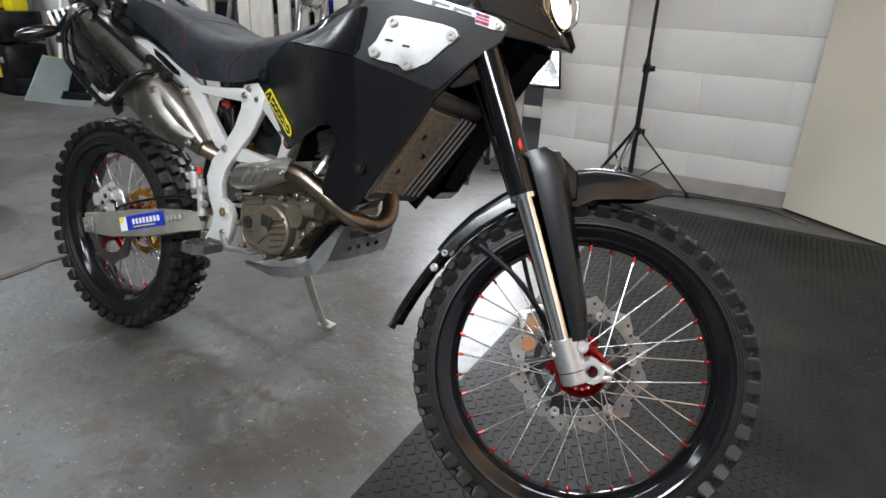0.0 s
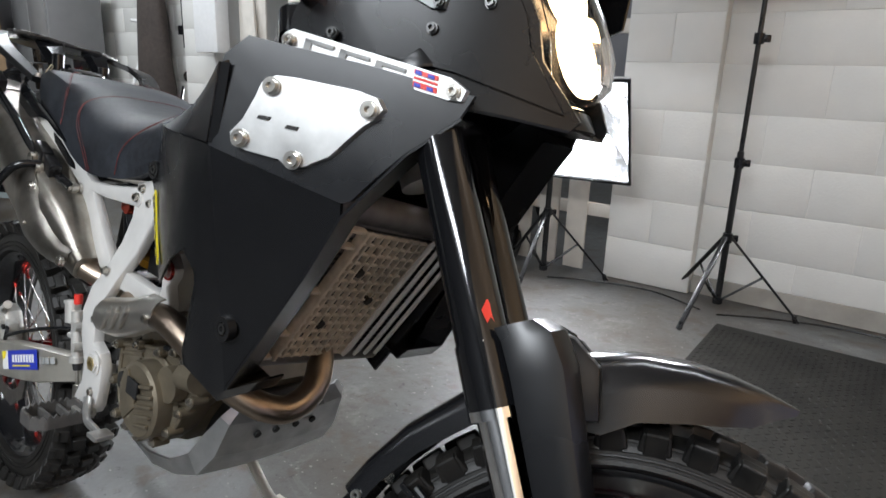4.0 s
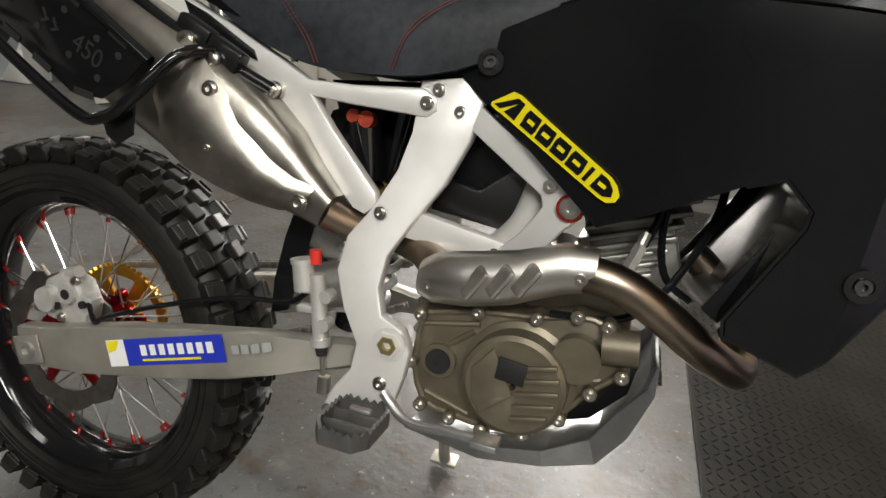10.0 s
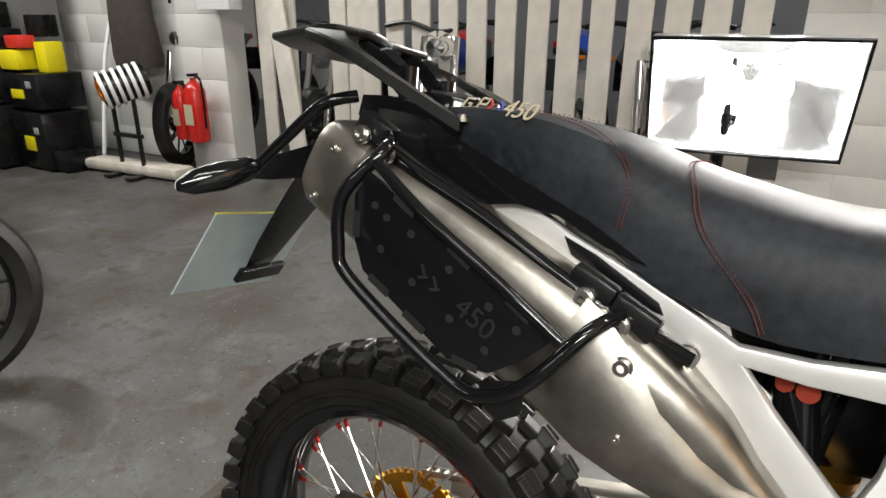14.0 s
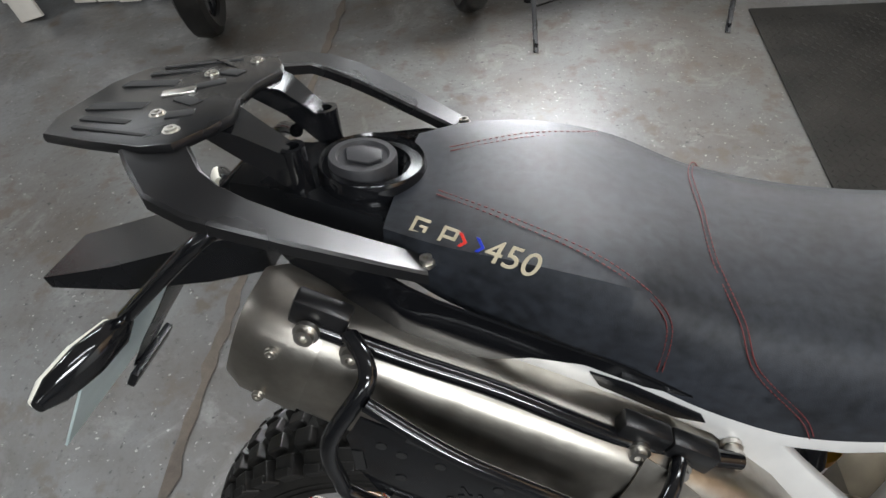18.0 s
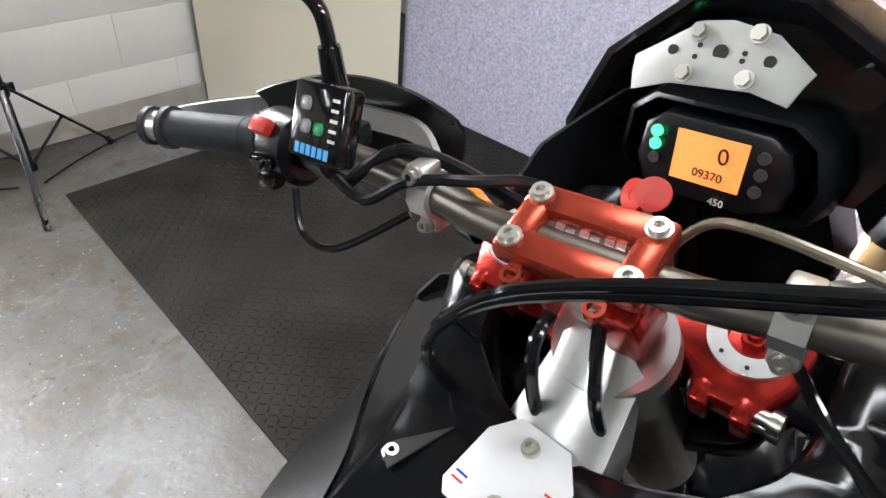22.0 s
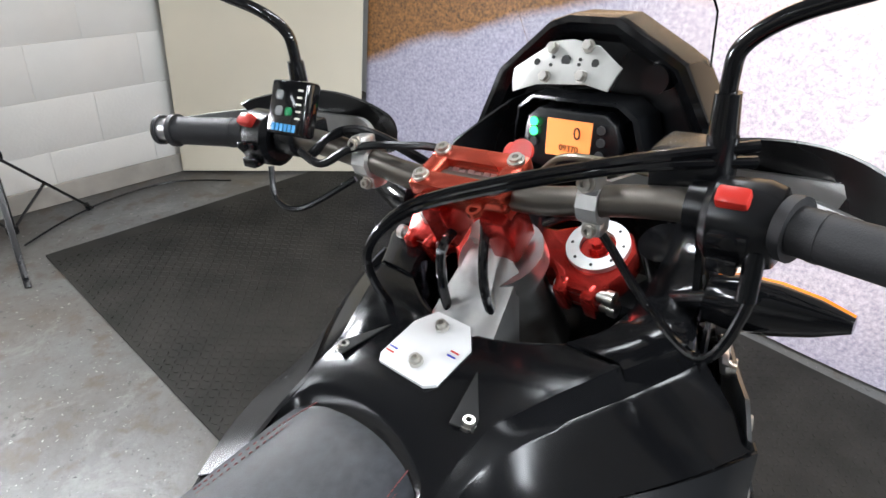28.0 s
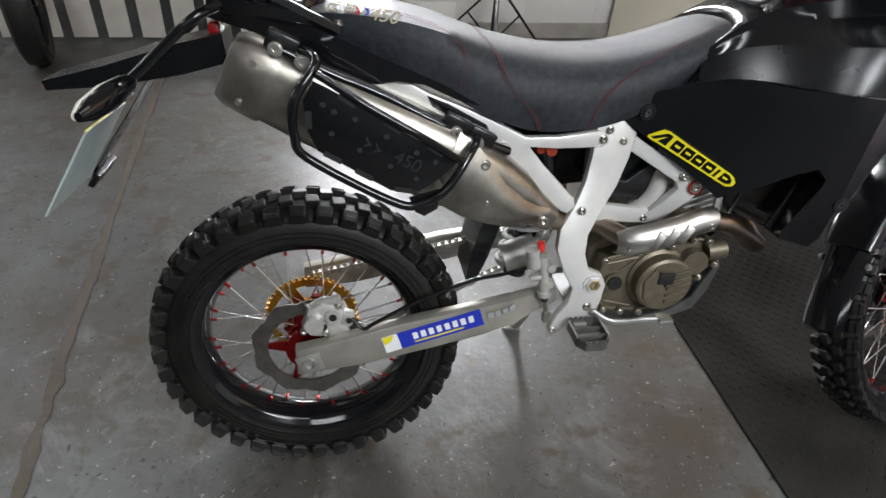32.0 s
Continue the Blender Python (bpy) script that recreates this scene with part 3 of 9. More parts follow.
# rubber checker mat
bm = BM()
box(bm, (1.96, 0.62, 0.004), (1.66, 3.36, 0.008), None, 0.002)
mt = solid("rubber_mat", bm, MATR, "black rubber checker-plate mat, dusty and worn", "mat", kind="structure", smooth=0)
verts, faces = [], []
STEP = 0.024
for i in range(int(1.62 / STEP)):
    for j in range(int(3.3 / STEP)):
        x, y = 1.15 + i * STEP, -1.04 + j * STEP
        ang = radians(40 if (i + j) % 2 else 130)
        c, s = math.cos(ang), math.sin(ang)
        k = len(verts)
        for lx, ly in ((-0.0115, 0), (0, -0.0032), (0.0115, 0), (0, 0.0032)):
            verts.append((x + lx * c - ly * s, y + lx * s + ly * c, 0.0078))
        verts.append((x - 0.006 * c, y - 0.006 * s, 0.0102))
        verts.append((x + 0.006 * c, y + 0.006 * s, 0.0102))
        faces += [(k, k + 1, k + 4), (k + 1, k + 5, k + 4), (k + 1, k + 2, k + 5), (k + 2, k + 3, k + 5), (k + 3, k + 4, k + 5), (k + 3, k, k + 4)]
me = bpy.data.meshes.new("raised_treads")
me.from_pydata(verts, [], faces)
me.materials.append(MATR)
tr = part("raised_treads", me, None, mt, "raised diamond treads")
tagged(tr, kind="stuff")

# picket fence
fence = thing("picket_fence", "whitewashed timber picket fence across the workshop", "fence", pose(0, 2.66, 0))
pk = BM()
box(pk, (0, 0, 0.86), (0.118, 0.018, 1.70), None, 0.003)
PK = finish("picket", pk, PICKET)
x = -1.80
while x < 0.42:
    part("picket", PK, None, fence, m=pose(x, random.uniform(-0.003, 0.003), 0, 0, random.uniform(-0.5, 0.5), 0))
    x += 0.172
for z in (0.35, 1.3):
    bm = BM()
    box(bm, (-0.70, 0.032, z), (2.34, 0.035, 0.07), None, 0.004)
    part("rail", bm, PICKET, fence)


def tripod(x, y, spin, top):
    th = thing("light_stand", "black folding light stand with spread legs", "tripod", pose(x, y, 0, 0, 0, spin), group="light stands")
    bm = BM()
    cyl(bm, (0, 0, 0.06), (0, 0, 0.75), 0.0145)
    part("lower_pole", bm, BLKS, th)
    bm = BM()
    cyl(bm, (0, 0, 0.75), (0, 0, top), 0.0105)
    part("upper_pole", bm, BLKS, th)
    for z in (0.36, 0.70, 1.22):
        if z < top:
            bm = BM()
            cyl(bm, (0, 0, z - 0.022), (0, 0, z + 0.022), 0.021)
            box(bm, (0.03, 0, z), (0.03, 0.012, 0.03), None, 0.003)
            part("clamp_collar", bm, BLKM, th)
    bm = BM()
    cyl(bm, (0, 0, 0.045), (0, 0, 0.075), 0.022)
    part("hub", bm, BLKM, th)
    for k in range(3):
        a = 2 * math.pi * k / 3
        c, s = math.cos(a), math.sin(a)
        bm = BM()
        box(bm, (0, 0, 0), (0.022, 0.011, 0.50), None, 0.003)
        q = V(c * 0.32, s * 0.32, -0.35).to_track_quat("Z", "Y").to_matrix()
        bmesh.ops.transform(bm, matrix=Matrix.Translation((c * 0.18, s * 0.18, 0.185)) @ q.to_4x4(), verts=bm.verts)
        leg = part("leg", bm, BLKS, th)
        bm = BM()
        cyl(bm, (c * 0.02, s * 0.02, 0.07), (c * 0.17, s * 0.17, 0.19), 0.006, n=8)
        part("brace", bm, BLKS, th)
        bm = BM()
        cyl(bm, (c * 0.335, s * 0.335, 0.0), (c * 0.325, s * 0.325, 0.03), 0.011, n=10)
        part("rubber_foot", bm, BLKM, leg)
    return th


def softbox(m, w, h, depth):
    """m looks along -z out of the front."""
    th = thing("softbox", "open photographic softbox with crinkled silver lining, lit", "softbox", m, group="softboxes")
    bm = BM()
    k = 14
    n = 40
    rings = []
    for j in range(k + 1):
        s = j / k
        f = 0.22 + 0.78 * math.sin(s * math.pi / 2) ** 0.8
        rr = []
        for i in range(n):
            t = i / n * 4
            e, q = int(t), (t - int(t)) * 2 - 1
            x, y = ((q, -1), (1, q), (-q, 1), (-1, -q))[e]
            wob = 1 + 0.02 * noise.noise(V(x * 3 + 7, y * 3, s * 4)) * (s < 1)
            rr.append((x * w / 2 * f * wob, y * h / 2 * f * wob, depth * (1 - s)))
        rings.append(rr)
    loft(bm, rings, True, False)
    bmesh.ops.recalc_face_normals(bm, faces=bm.faces)
    bmesh.ops.solidify(bm, geom=bm.faces[:], thickness=0.003)
    part("reflector", bm, SILVER, th, "crinkled silver reflective fabric shell")
    for bx in (-0.09, 0.09):
        bm = BM()
        bmesh.ops.create_uvsphere(bm, u_segments=20, v_segments=12, radius=0.075, matrix=Matrix.Translation((bx, 0, depth * 0.42)) @ Matrix.Diagonal((1, 1, 1.35, 1)))
        part("lamp_bulb", bm, DIFF, th, "glowing white lamp bulb")
    bm = BM()
    for sx, sy in ((0, 1), (0, -1), (1, 0), (-1, 0)):
        box(bm, (sx * w / 2, sy * h / 2, 0.0), (0.012 if sx else w + 0.012, 0.012 if sy else h + 0.012, 0.016), None, 0.002)
    part("rim_band", bm, BLKM, th)
    bm = BM()
    cyl(bm, (0, 0, depth + 0.004), (0, 0, depth + 0.12), 0.055)
    part("lamp_holder", bm, BLKM, th)
    bm = BM()
    box(bm, (0, 0, depth - 0.006), (w * 0.25, h * 0.25, 0.004))
    part("back_panel", bm, SILVER, th)
    return th


tripod(1.085, 2.470, 18, 1.85)
tripod(0.22, 2.384, 35, 0.95)
softbox(SOFT_B, 0.74, 0.50, 0.30)
softbox(SOFT_A, 0.70, 0.54, 0.32)


# power cable of the light stands along the foot of the wall
bm = BM()
tube(bm, [(1.10, 2.42, 0.006), (1.28, 2.52, 0.006), (1.52, 2.60, 0.006), (1.80, 2.60, 0.006), (2.02, 2.45, 0.006)], 0.004, 8)
solid("power_cable", bm, BLKM, "thin black power cable lying on the floor", "cable")
bm = BM()
tube(bm, [(0.24, 2.40, 0.006), (0.45, 2.50, 0.006), (0.75, 2.55, 0.006), (1.02, 2.44, 0.006)], 0.004, 8)
solid("power_cable", bm, BLKM, "thin black power cable between the stands", "cable")

# ---- the motorcycle ----
BIKE_M = pose(0.0252, 0.0388, -0.013, 0, 0, -3.02) @ pose(0, 0, 0, -10.25, 0, 0) @ pose(0, 0, 0, 0, -1.17, 0)
bike = thing("motorcycle", "black off-road adventure motorcycle with silver frame, on its side stand", "motorcycle", BIKE_M)
AX = V(-0.454, 0, 0.891)
PV = V(1.426, 0, 0.325)
S = Matrix.Translation(PV) @ pose(0.0328, -0.0695, 0.0107, -13.15, 3.4, 20.7) @ Matrix.Translation(-PV)

# the upper assembly as it stands at rest, bars almost straight ahead
BAR0 = V(0.994, 0, 1.200)
S3 = Matrix.Translation(BAR0 + V(0.0415, 0.0265, -0.0494)) @ pose(0, 0, 0, 1.0, -1.5, 5.0) @ Matrix.Translation(-BAR0)
S2 = Matrix.Translation(BAR0 + V(0.017, 0.0165, -0.0226)) @ pose(0, 0, 0, 0.1, -2.3, 8.7) @ Matrix.Translation(-BAR0)


def sst(a, b, x):
    t = max(0, min(1, (x - a) / (b - a)))
    return t * t * (3 - 2 * t)


def bp(name, bm, material, label="", parent=None, steer=False, smooth=35.0, nose=0, rear=0):
    """A part of the bike; steer: turned with the handlebar; nose: drawn forward to the shroud's tip; rear: drawn up and back."""
    if rear:
        for v in bm.verts:
            k = rear * (1 - sst(0.0, 0.30, v.co.x))
            v.co.x -= 0.016 * k
            v.co.z += 0.018 * k
    if nose:
        for v in bm.verts:
            x = v.co.x
            k = sst(0.85, 1.04, x)
            v.co.x += nose * (0.014 * k + 0.08 * max(0, min(x, 1.2) - 1.06))
            v.co.z += nose * 0.007 * k * sst(0.70, 0.90, v.co.z)
    if steer:
        bmesh.ops.transform(bm, matrix={1: S, 2: S2, 3: S3}[int(steer)], verts=bm.verts)
    return part(name, bm, material, parent or bike, label, smooth=smooth)


def mir(pts):
    return [(p[0], -p[1], p[2]) for p in pts]


def ears(poly):
    """Cuts an outline into triangles, the fattest ear first."""
    P = list(poly)
    cross = lambda a, b, c: (b[0] - a[0]) * (c[1] - a[1]) - (b[1] - a[1]) * (c[0] - a[0])
    if sum(a[0] * b[1] - b[0] * a[1] for a, b in zip(P, P[1:] + P[:1])) < 0:
        P.reverse()
    out = []
    while len(P) > 3:
        best = None
        for i in range(len(P)):
            a, b, c = P[i - 1], P[i], P[(i + 1) % len(P)]
            k = cross(a, b, c)
            if k <= 1e-12 or any(q not in (a, b, c) and cross(a, b, q) >= 0 and cross(b, c, q) >= 0 and cross(c, a, q) >= 0 for q in P):
                continue
            w = k / max(math.dist(a, b), math.dist(b, c), math.dist(a, c)) ** 2
            if best is None or w > best[0]:
                best = (w, i, (a, b, c))
        if best is None:
            break
        out.append(best[2])
        P.pop(best[1])
    return out + [tuple(P[:3])]


def clip_x(poly, x0, keep):
    """The part of an outline below (-1) or above (1) x0."""
    out = []
    for a, b in zip(poly, poly[1:] + poly[:1]):
        ia, ib = (a[0] - x0) * keep >= 0, (b[0] - x0) * keep >= 0
        if ia:
            out.append(a)
        if ia != ib:
            k = (x0 - a[0]) / (b[0] - a[0])
            out.append((x0, a[1] + (b[1] - a[1]) * k))
    return [p for i, p in enumerate(out) if p != out[i - 1]]


def sheet(bm, poly, yf, thick, cuts=5, side=-1, crease=None):
    """A bodywork panel: an outline in x, z, bent to yf(x, z)."""
    tris = [[V(x, 0, z) for x, z in tri] for half in ([poly] if crease is None else [clip_x(poly, crease, -1), clip_x(poly, crease, 1)]) for tri in ears(half)]
    k, seen, F = cuts + 1, {}, []

    def vert(p):
        key = (round(p.x, 5), round(p.z, 5))
        if key not in seen:
            seen[key] = len(seen)
        return seen[key]

    for A, B, C in tris:
        g = lambda i, j: vert(A + (B - A) * (i / k) + (C - A) * (j / k))
        for i in range(k):
            for j in range(k - i):
                F.append((g(i, j), g(i + 1, j), g(i, j + 1)))
                if i + j < k - 1:
                    F.append((g(i + 1, j), g(i + 1, j + 1), g(i, j + 1)))
    sg = 1 if side < 0 else -1
    O = [bm.verts.new((x, yf(x, z) * sg, z)) for x, z in seen]
    I = [bm.verts.new((x, (yf(x, z) + thick) * sg, z)) for x, z in seen]
    edge = {}
    for f in F:
        for a, b in zip(f, f[1:] + f[:1]):
            edge[(a, b)] = 1
        try:
            bm.faces.new([O[i] for i in f])
            bm.faces.new([I[i] for i in reversed(f)])
        except ValueError:
            pass
    for a, b in edge:
        if (b, a) not in edge and a != b:
            try:
                bm.faces.new((O[b], O[a], I[a], I[b]))
            except ValueError:
                pass


# --- wheels
def wheel(name, m, R, width, rim_r, nip_r, hub_r, label, rows):
    w = BM()
    wd = width * 0.36
    half = [(nip_r - 0.005, 0), (nip_r - 0.002, -0.013), (nip_r + 0.008, -wd + 0.009), (nip_r + 0.012, -wd + 0.005), (rim_r - 0.010, -wd), (rim_r - 0.006, -wd - 0.004), (rim_r - 0.001, -wd - 0.005), (rim_r, -wd - 0.001),
            (rim_r - 0.005, -wd + 0.004), (rim_r - 0.016, -wd + 0.010), (nip_r + 0.012, -0.012), (nip_r + 0.006, 0)]
    prof = half + [(r_, -y_) for r_, y_ in reversed(half[1:-1])]
    lathe(w, prof, Matrix(), 72)
    wh = part(name, w, BLKG, bike, label, m)
    t = BM()
    hw = width / 2
    prof = [(rim_r - 0.004, -wd + 0.002)]
    Rc = R - 0.014
    for i in range(13):
        a = math.pi * i / 12
        y = -math.cos(a) * hw * 0.94
        r = rim_r + 0.004 + (Rc - rim_r) * math.sin(a) ** 0.62
        prof.append((r, y))
    prof += [(rim_r - 0.004, wd - 0.002)]
    lathe(t, prof, Matrix(), 96)
    for sgn in (-1, 1):
        for f, dr in ((0.16, 0.0016), (0.30, 0.0012), (0.62, 0.0014)):
            a = math.asin(max(0.0, f) ** (1 / 0.62))
            lathe(t, [(rim_r + 0.004 + (Rc - rim_r) * f + k, sgn * (math.cos(a) * hw * 0.94 + o)) for k, o in ((-0.0022, -0.001), (-0.0012, dr), (0.0012, dr), (0.0022, -0.001))], Matrix(), 96)
    for k in range(6):
        a0 = 2.2 + 0.085 * k
        f = 0.44
        a = math.asin(f ** (1 / 0.62))
        for sgn in (-1, 1):
            bb = BM()
            box(bb, (0, 0, 0), (0.010, 0.002, 0.013), None, 0.0006)
            bmesh.ops.transform(bb, matrix=Matrix.Rotation(-a0, 4, "Y") @ Matrix.Translation((0, sgn * math.cos(a) * hw * 0.945, rim_r + 0.004 + (Rc - rim_r) * f)) @ Matrix.Rotation(-sgn * 0.35, 4, "X"), verts=bb.verts)
            join(t, bb)
    tyre = part("tyre", t, RUBBER, wh, "knobbly black off-road tyre")
    b = BM()
    for i in range(rows):
        a0 = 2 * math.pi * i / rows
        for lane, (y, wy, rr, da) in enumerate(((-0.40, 0.24, 0.972, 0.0), (-0.13, 0.20, 1.0, 0.5), (0.13, 0.20, 1.0, 0.0), (0.40, 0.24, 0.972, 0.5))):
            a = a0 + da * 2 * math.pi / rows
            h = 0.022
            tilt = -y * 1.1
            bb = BM()
            lw = 2 * math.pi * R / rows * (0.52 if lane in (1, 2) else 0.6)
            box(bb, (0, 0, 0), (lw, wy * width, h), None, 0.0025)
            for v in bb.verts:
                if v.co.z < 0:
                    v.co.x *= 1.18
                    v.co.y *= 1.1
            mm = Matrix.Rotation(-a, 4, "Y") @ Matrix.Translation((0, y * width, R * rr - h * 0.5)) @ Matrix.Rotation(tilt, 4, "X") @ Matrix.Rotation(random.uniform(-0.05, 0.05) + (0.15 if lane in (1, 2) else 0), 4, "Z")
            bmesh.ops.transform(bb, matrix=mm, verts=bb.verts)
            join(b, bb)
        for sgn in (-1, 1):
            bb = BM()
            box(bb, (0, 0, 0), (2 * math.pi * R / rows * 0.5, 0.012, 0.03), None, 0.002)
            mm = Matrix.Rotation(-a0 - (0.5 if sgn > 0 else 0) * 2 * math.pi / rows, 4, "Y") @ Matrix.Translation((0, sgn * hw * 0.93, R * 0.927)) @ Matrix.Rotation(-sgn * 0.5, 4, "X")
            bmesh.ops.transform(bb, matrix=mm, verts=bb.verts)
            join(b, bb)
    tagged(part("tread", b, RUBBER, tyre, "moulded tread blocks", smooth=0), "moulded black tread blocks", kind="stuff")
    # spokes, crossed in pairs
    sp, ni = BM(), BM()
    cyl(sp, (0, 0, 0), (0, 0, 1), 0.00165, n=7)
    cyl(ni, (0, 0, 0), (0, 0, 0.017), 0.0036, 0.003, n=8)
    SPM, NIM = finish("spoke", sp, SPOKE), finish("nipple", ni, RED)
    for i in range(36):
        a = 2 * math.pi * i / 36
        sgn = 1 if i % 2 else -1
        off = 0.62 if (i // 2) % 2 else -0.62
        p1 = V(nip_r * math.cos(a), 0.008 * sgn, nip_r * math.sin(a))
        p0 = V(hub_r * math.cos(a + off), 0.032 * sgn, hub_r * math.sin(a + off))
        q = (p1 - p0).to_track_quat("Z", "Y")
        part("spoke", SPM, None, wh, m=Matrix.LocRotScale(p0, q, (1, 1, (p1 - p0).length)))
        part("nipple", NIM, None, wh, m=Matrix.LocRotScale(p1 - (p1 - p0).normalized() * 0.014, q, None))
    return wh


def wave_disc(r, ri, th, m, waves=10, deep=0.05):
    b = BM()
    n = waves * 8
    outer = [(r * (1 + deep * math.cos(waves * 2 * math.pi * i / n) ** 3)) for i in range(n)]
    A = [[], [], [], []]
    for i in range(n):
        t = 2 * math.pi * i / n
        for k, (rr, y) in enumerate(((ri, -th), (outer[i], -th), (outer[i], th), (ri, th))):
            A[k].append(b.verts.new(m @ V(rr * math.cos(t), y, rr * math.sin(t))))
    for k in range(4):
        P, Q = A[k], A[(k + 1) % 4]
        for i in range(n):
            j = (i + 1) % n
            b.faces.new((P[i], P[j], Q[j], Q[i]))
    return b


FW_M = S @ Matrix.Translation((1.490, 0, 0.325)) @ Matrix.Rotation(0.06, 4, "Y")
RW_M = Matrix.Translation((0.012, -0.056, 0.336))
fw = wheel("front_wheel", FW_M, 0.346, 0.098, 0.290, 0.256, 0.050, "black spoked front wheel with red hub and nipples", 46)
rw = wheel("rear_wheel", RW_M, 0.329, 0.126, 0.246, 0.215, 0.045, "black spoked rear wheel with red hub and nipples", 40)
for wh, wid, r in ((fw, 0.074, 0.044), (rw, 0.085, 0.042)):
    b = BM()
    lathe(b, [(0.012, -wid / 2 + 0.012), (r * 0.48, -wid / 2 + 0.014), (r * 0.56, -wid / 2 + 0.026), (r * 0.86, -wid / 2 + 0.020), (r * 0.98, -wid / 2 + 0.003), (r + 0.003, -wid / 2 - 0.002), (r + 0.008, -wid / 2), (r + 0.01, -wid / 2 + 0.008), (r * 0.62, -wid / 2 + 0.016), (r * 0.62, wid / 2 - 0.016), (r + 0.01, wid / 2 - 0.008), (r + 0.008, wid / 2), (0.012, wid / 2)], Matrix(), 36)
    for i in range(6):
        t = 2 * math.pi * (i + 0.3) / 6
        cyl(b, ((r + 0.014) * math.cos(t), wid / 2 - 0.006, (r + 0.014) * math.sin(t)), ((r + 0.014) * math.cos(t), wid / 2 + 0.004, (r + 0.014) * math.sin(t)), 0.010, n=14)
    for i in range(18):
        t = 2 * math.pi * (i + 0.5) / 18
        c = V(r * 0.90 * math.cos(t), -wid / 2 + 0.012, r * 0.90 * math.sin(t))
        bb = BM()
        cyl(bb, c, c + V(-math.cos(t) * 0.003, -0.0045, -math.sin(t) * 0.003), 0.0032, 0.0026, n=8)
        part("spoke_head", bb, SPOKE, wh)
    part("hub", b, DRED, wh, "red anodised hub")
b = wave_disc(0.141, 0.112, 0.002, Matrix.Translation((0, 0.052, 0)), 12, 0.075)
b2 = BM()
for i in range(40):
    t = 2 * math.pi * i / 40
    rr = (0.118, 0.126, 0.134, 0.127)[i % 4]
    cyl(b2, (rr * math.cos(t), 0.0495, rr * math.sin(t)), (rr * math.cos(t), 0.0545, rr * math.sin(t)), 0.0034, n=8)
tagged(part("drilling", b2, DARK, fw), "drilled dark holes", kind="stuff")
fd = part("brake_disc", b, DISC, fw, "drilled wavy steel brake disc")
b = BM()
for i in range(6):
    t = 2 * math.pi * i / 6
    u = t + 0.35
    prism(b, [(0.045 * math.cos(t - 0.25), 0.049, 0.045 * math.sin(t - 0.25)), (0.045 * math.cos(t + 0.25), 0.049, 0.045 * math.sin(t + 0.25)), (0.114 * math.cos(u + 0.16), 0.049, 0.114 * math.sin(u + 0.16)), (0.114 * math.cos(u - 0.12), 0.049, 0.114 * math.sin(u - 0.12))], (0, 0.006, 0), 0.001)
    bb = BM()
    ring(bb, (0.112 * math.cos(u), 0.045, 0.112 * math.sin(u)), (0.112 * math.cos(u), 0.058, 0.112 * math.sin(u)), 0.010, 0.004, 14)
    part("disc_button", bb, STEEL, fw)
ring(b, (0, 0.049, 0), (0, 0.055, 0), 0.060, 0.03, 30)
ring(b, (0, 0.0495, 0), (0, 0.0545, 0), 0.094, 0.080, 48)
part("disc_carrier", b, BLKS, fw)
b = wave_disc(0.118, 0.086, 0.002, Matrix.Translation((0, -0.062, 0)), 9)
part("brake_disc", b, DISC, rw, "worn wavy rear brake disc")
b = BM()
n = 48
ring(b, (0, 0.052, 0), (0, 0.058, 0), 0.1, 0.084, 60)
for i in range(n):
    t = 2 * math.pi * i / n
    box(b, (0.103 * math.cos(t), 0.055, 0.103 * math.sin(t)), (0.006, 0.005, 0.006), Matrix.Rotation(-t, 3, "Y"))
for i in range(6):
    t = 2 * math.pi * i / 6
    prism(b, [(0.04 * math.cos(t - 0.3), 0.052, 0.04 * math.sin(t - 0.3)), (0.04 * math.cos(t + 0.3), 0.052, 0.04 * math.sin(t + 0.3)), (0.087 * math.cos(t + 0.14), 0.052, 0.087 * math.sin(t + 0.14)), (0.087 * math.cos(t - 0.14), 0.052, 0.087 * math.sin(t - 0.14))], (0, 0.006, 0))
ring(b, (0, 0.05, 0), (0, 0.06, 0), 0.048, 0.02, 30)
part("sprocket", b, GOLD, rw, "gold anodised rear sprocket")
# chain: two runs of plates from the gearbox to the sprocket
b = BM()
for z0, z1 in ((0.44, 0.545), (0.232, 0.475)):
    for i in range(34):
        s = i / 33
        p = V(0.02 + 0.52 * s, 0.012, z0 + (z1 - z0) * s)
        for yy in (0.0045, 0.0195):
            box(b, (p.x, yy, p.z), (0.017, 0.002, 0.011), Matrix.Rotation(-math.atan2(z1 - z0, 0.52), 3, "Y"), 0.0008)
        cyl(b, (p.x, 0.004, p.z), (p.x, 0.020, p.z), 0.0045, n=8)
tagged(bp("drive_chain", b, STEEL, "steel drive chain"), "dirty steel drive chain links", kind="stuff")

# --- frame: side plates, rails, links
PLATE = [(0.581, 0.812), (0.632, 0.820), (0.662, 0.796), (0.652, 0.747), (0.631, 0.693), (0.597, 0.638), (0.577, 0.600), (0.573, 0.561), (0.583, 0.528), (0.612, 0.515),
         (0.624, 0.49), (0.620, 0.455), (0.611, 0.42), (0.600, 0.405), (0.560, 0.398), (0.525, 0.372), (0.512, 0.385), (0.528, 0.42), (0.548, 0.45), (0.553, 0.485), (0.530, 0.528), (0.514, 0.572), (0.519, 0.615), (0.545, 0.654), (0.567, 0.703), (0.577, 0.75)]


def fy(x, z):
    return -0.118 - 0.058 * sst(0.80, 0.50, z)


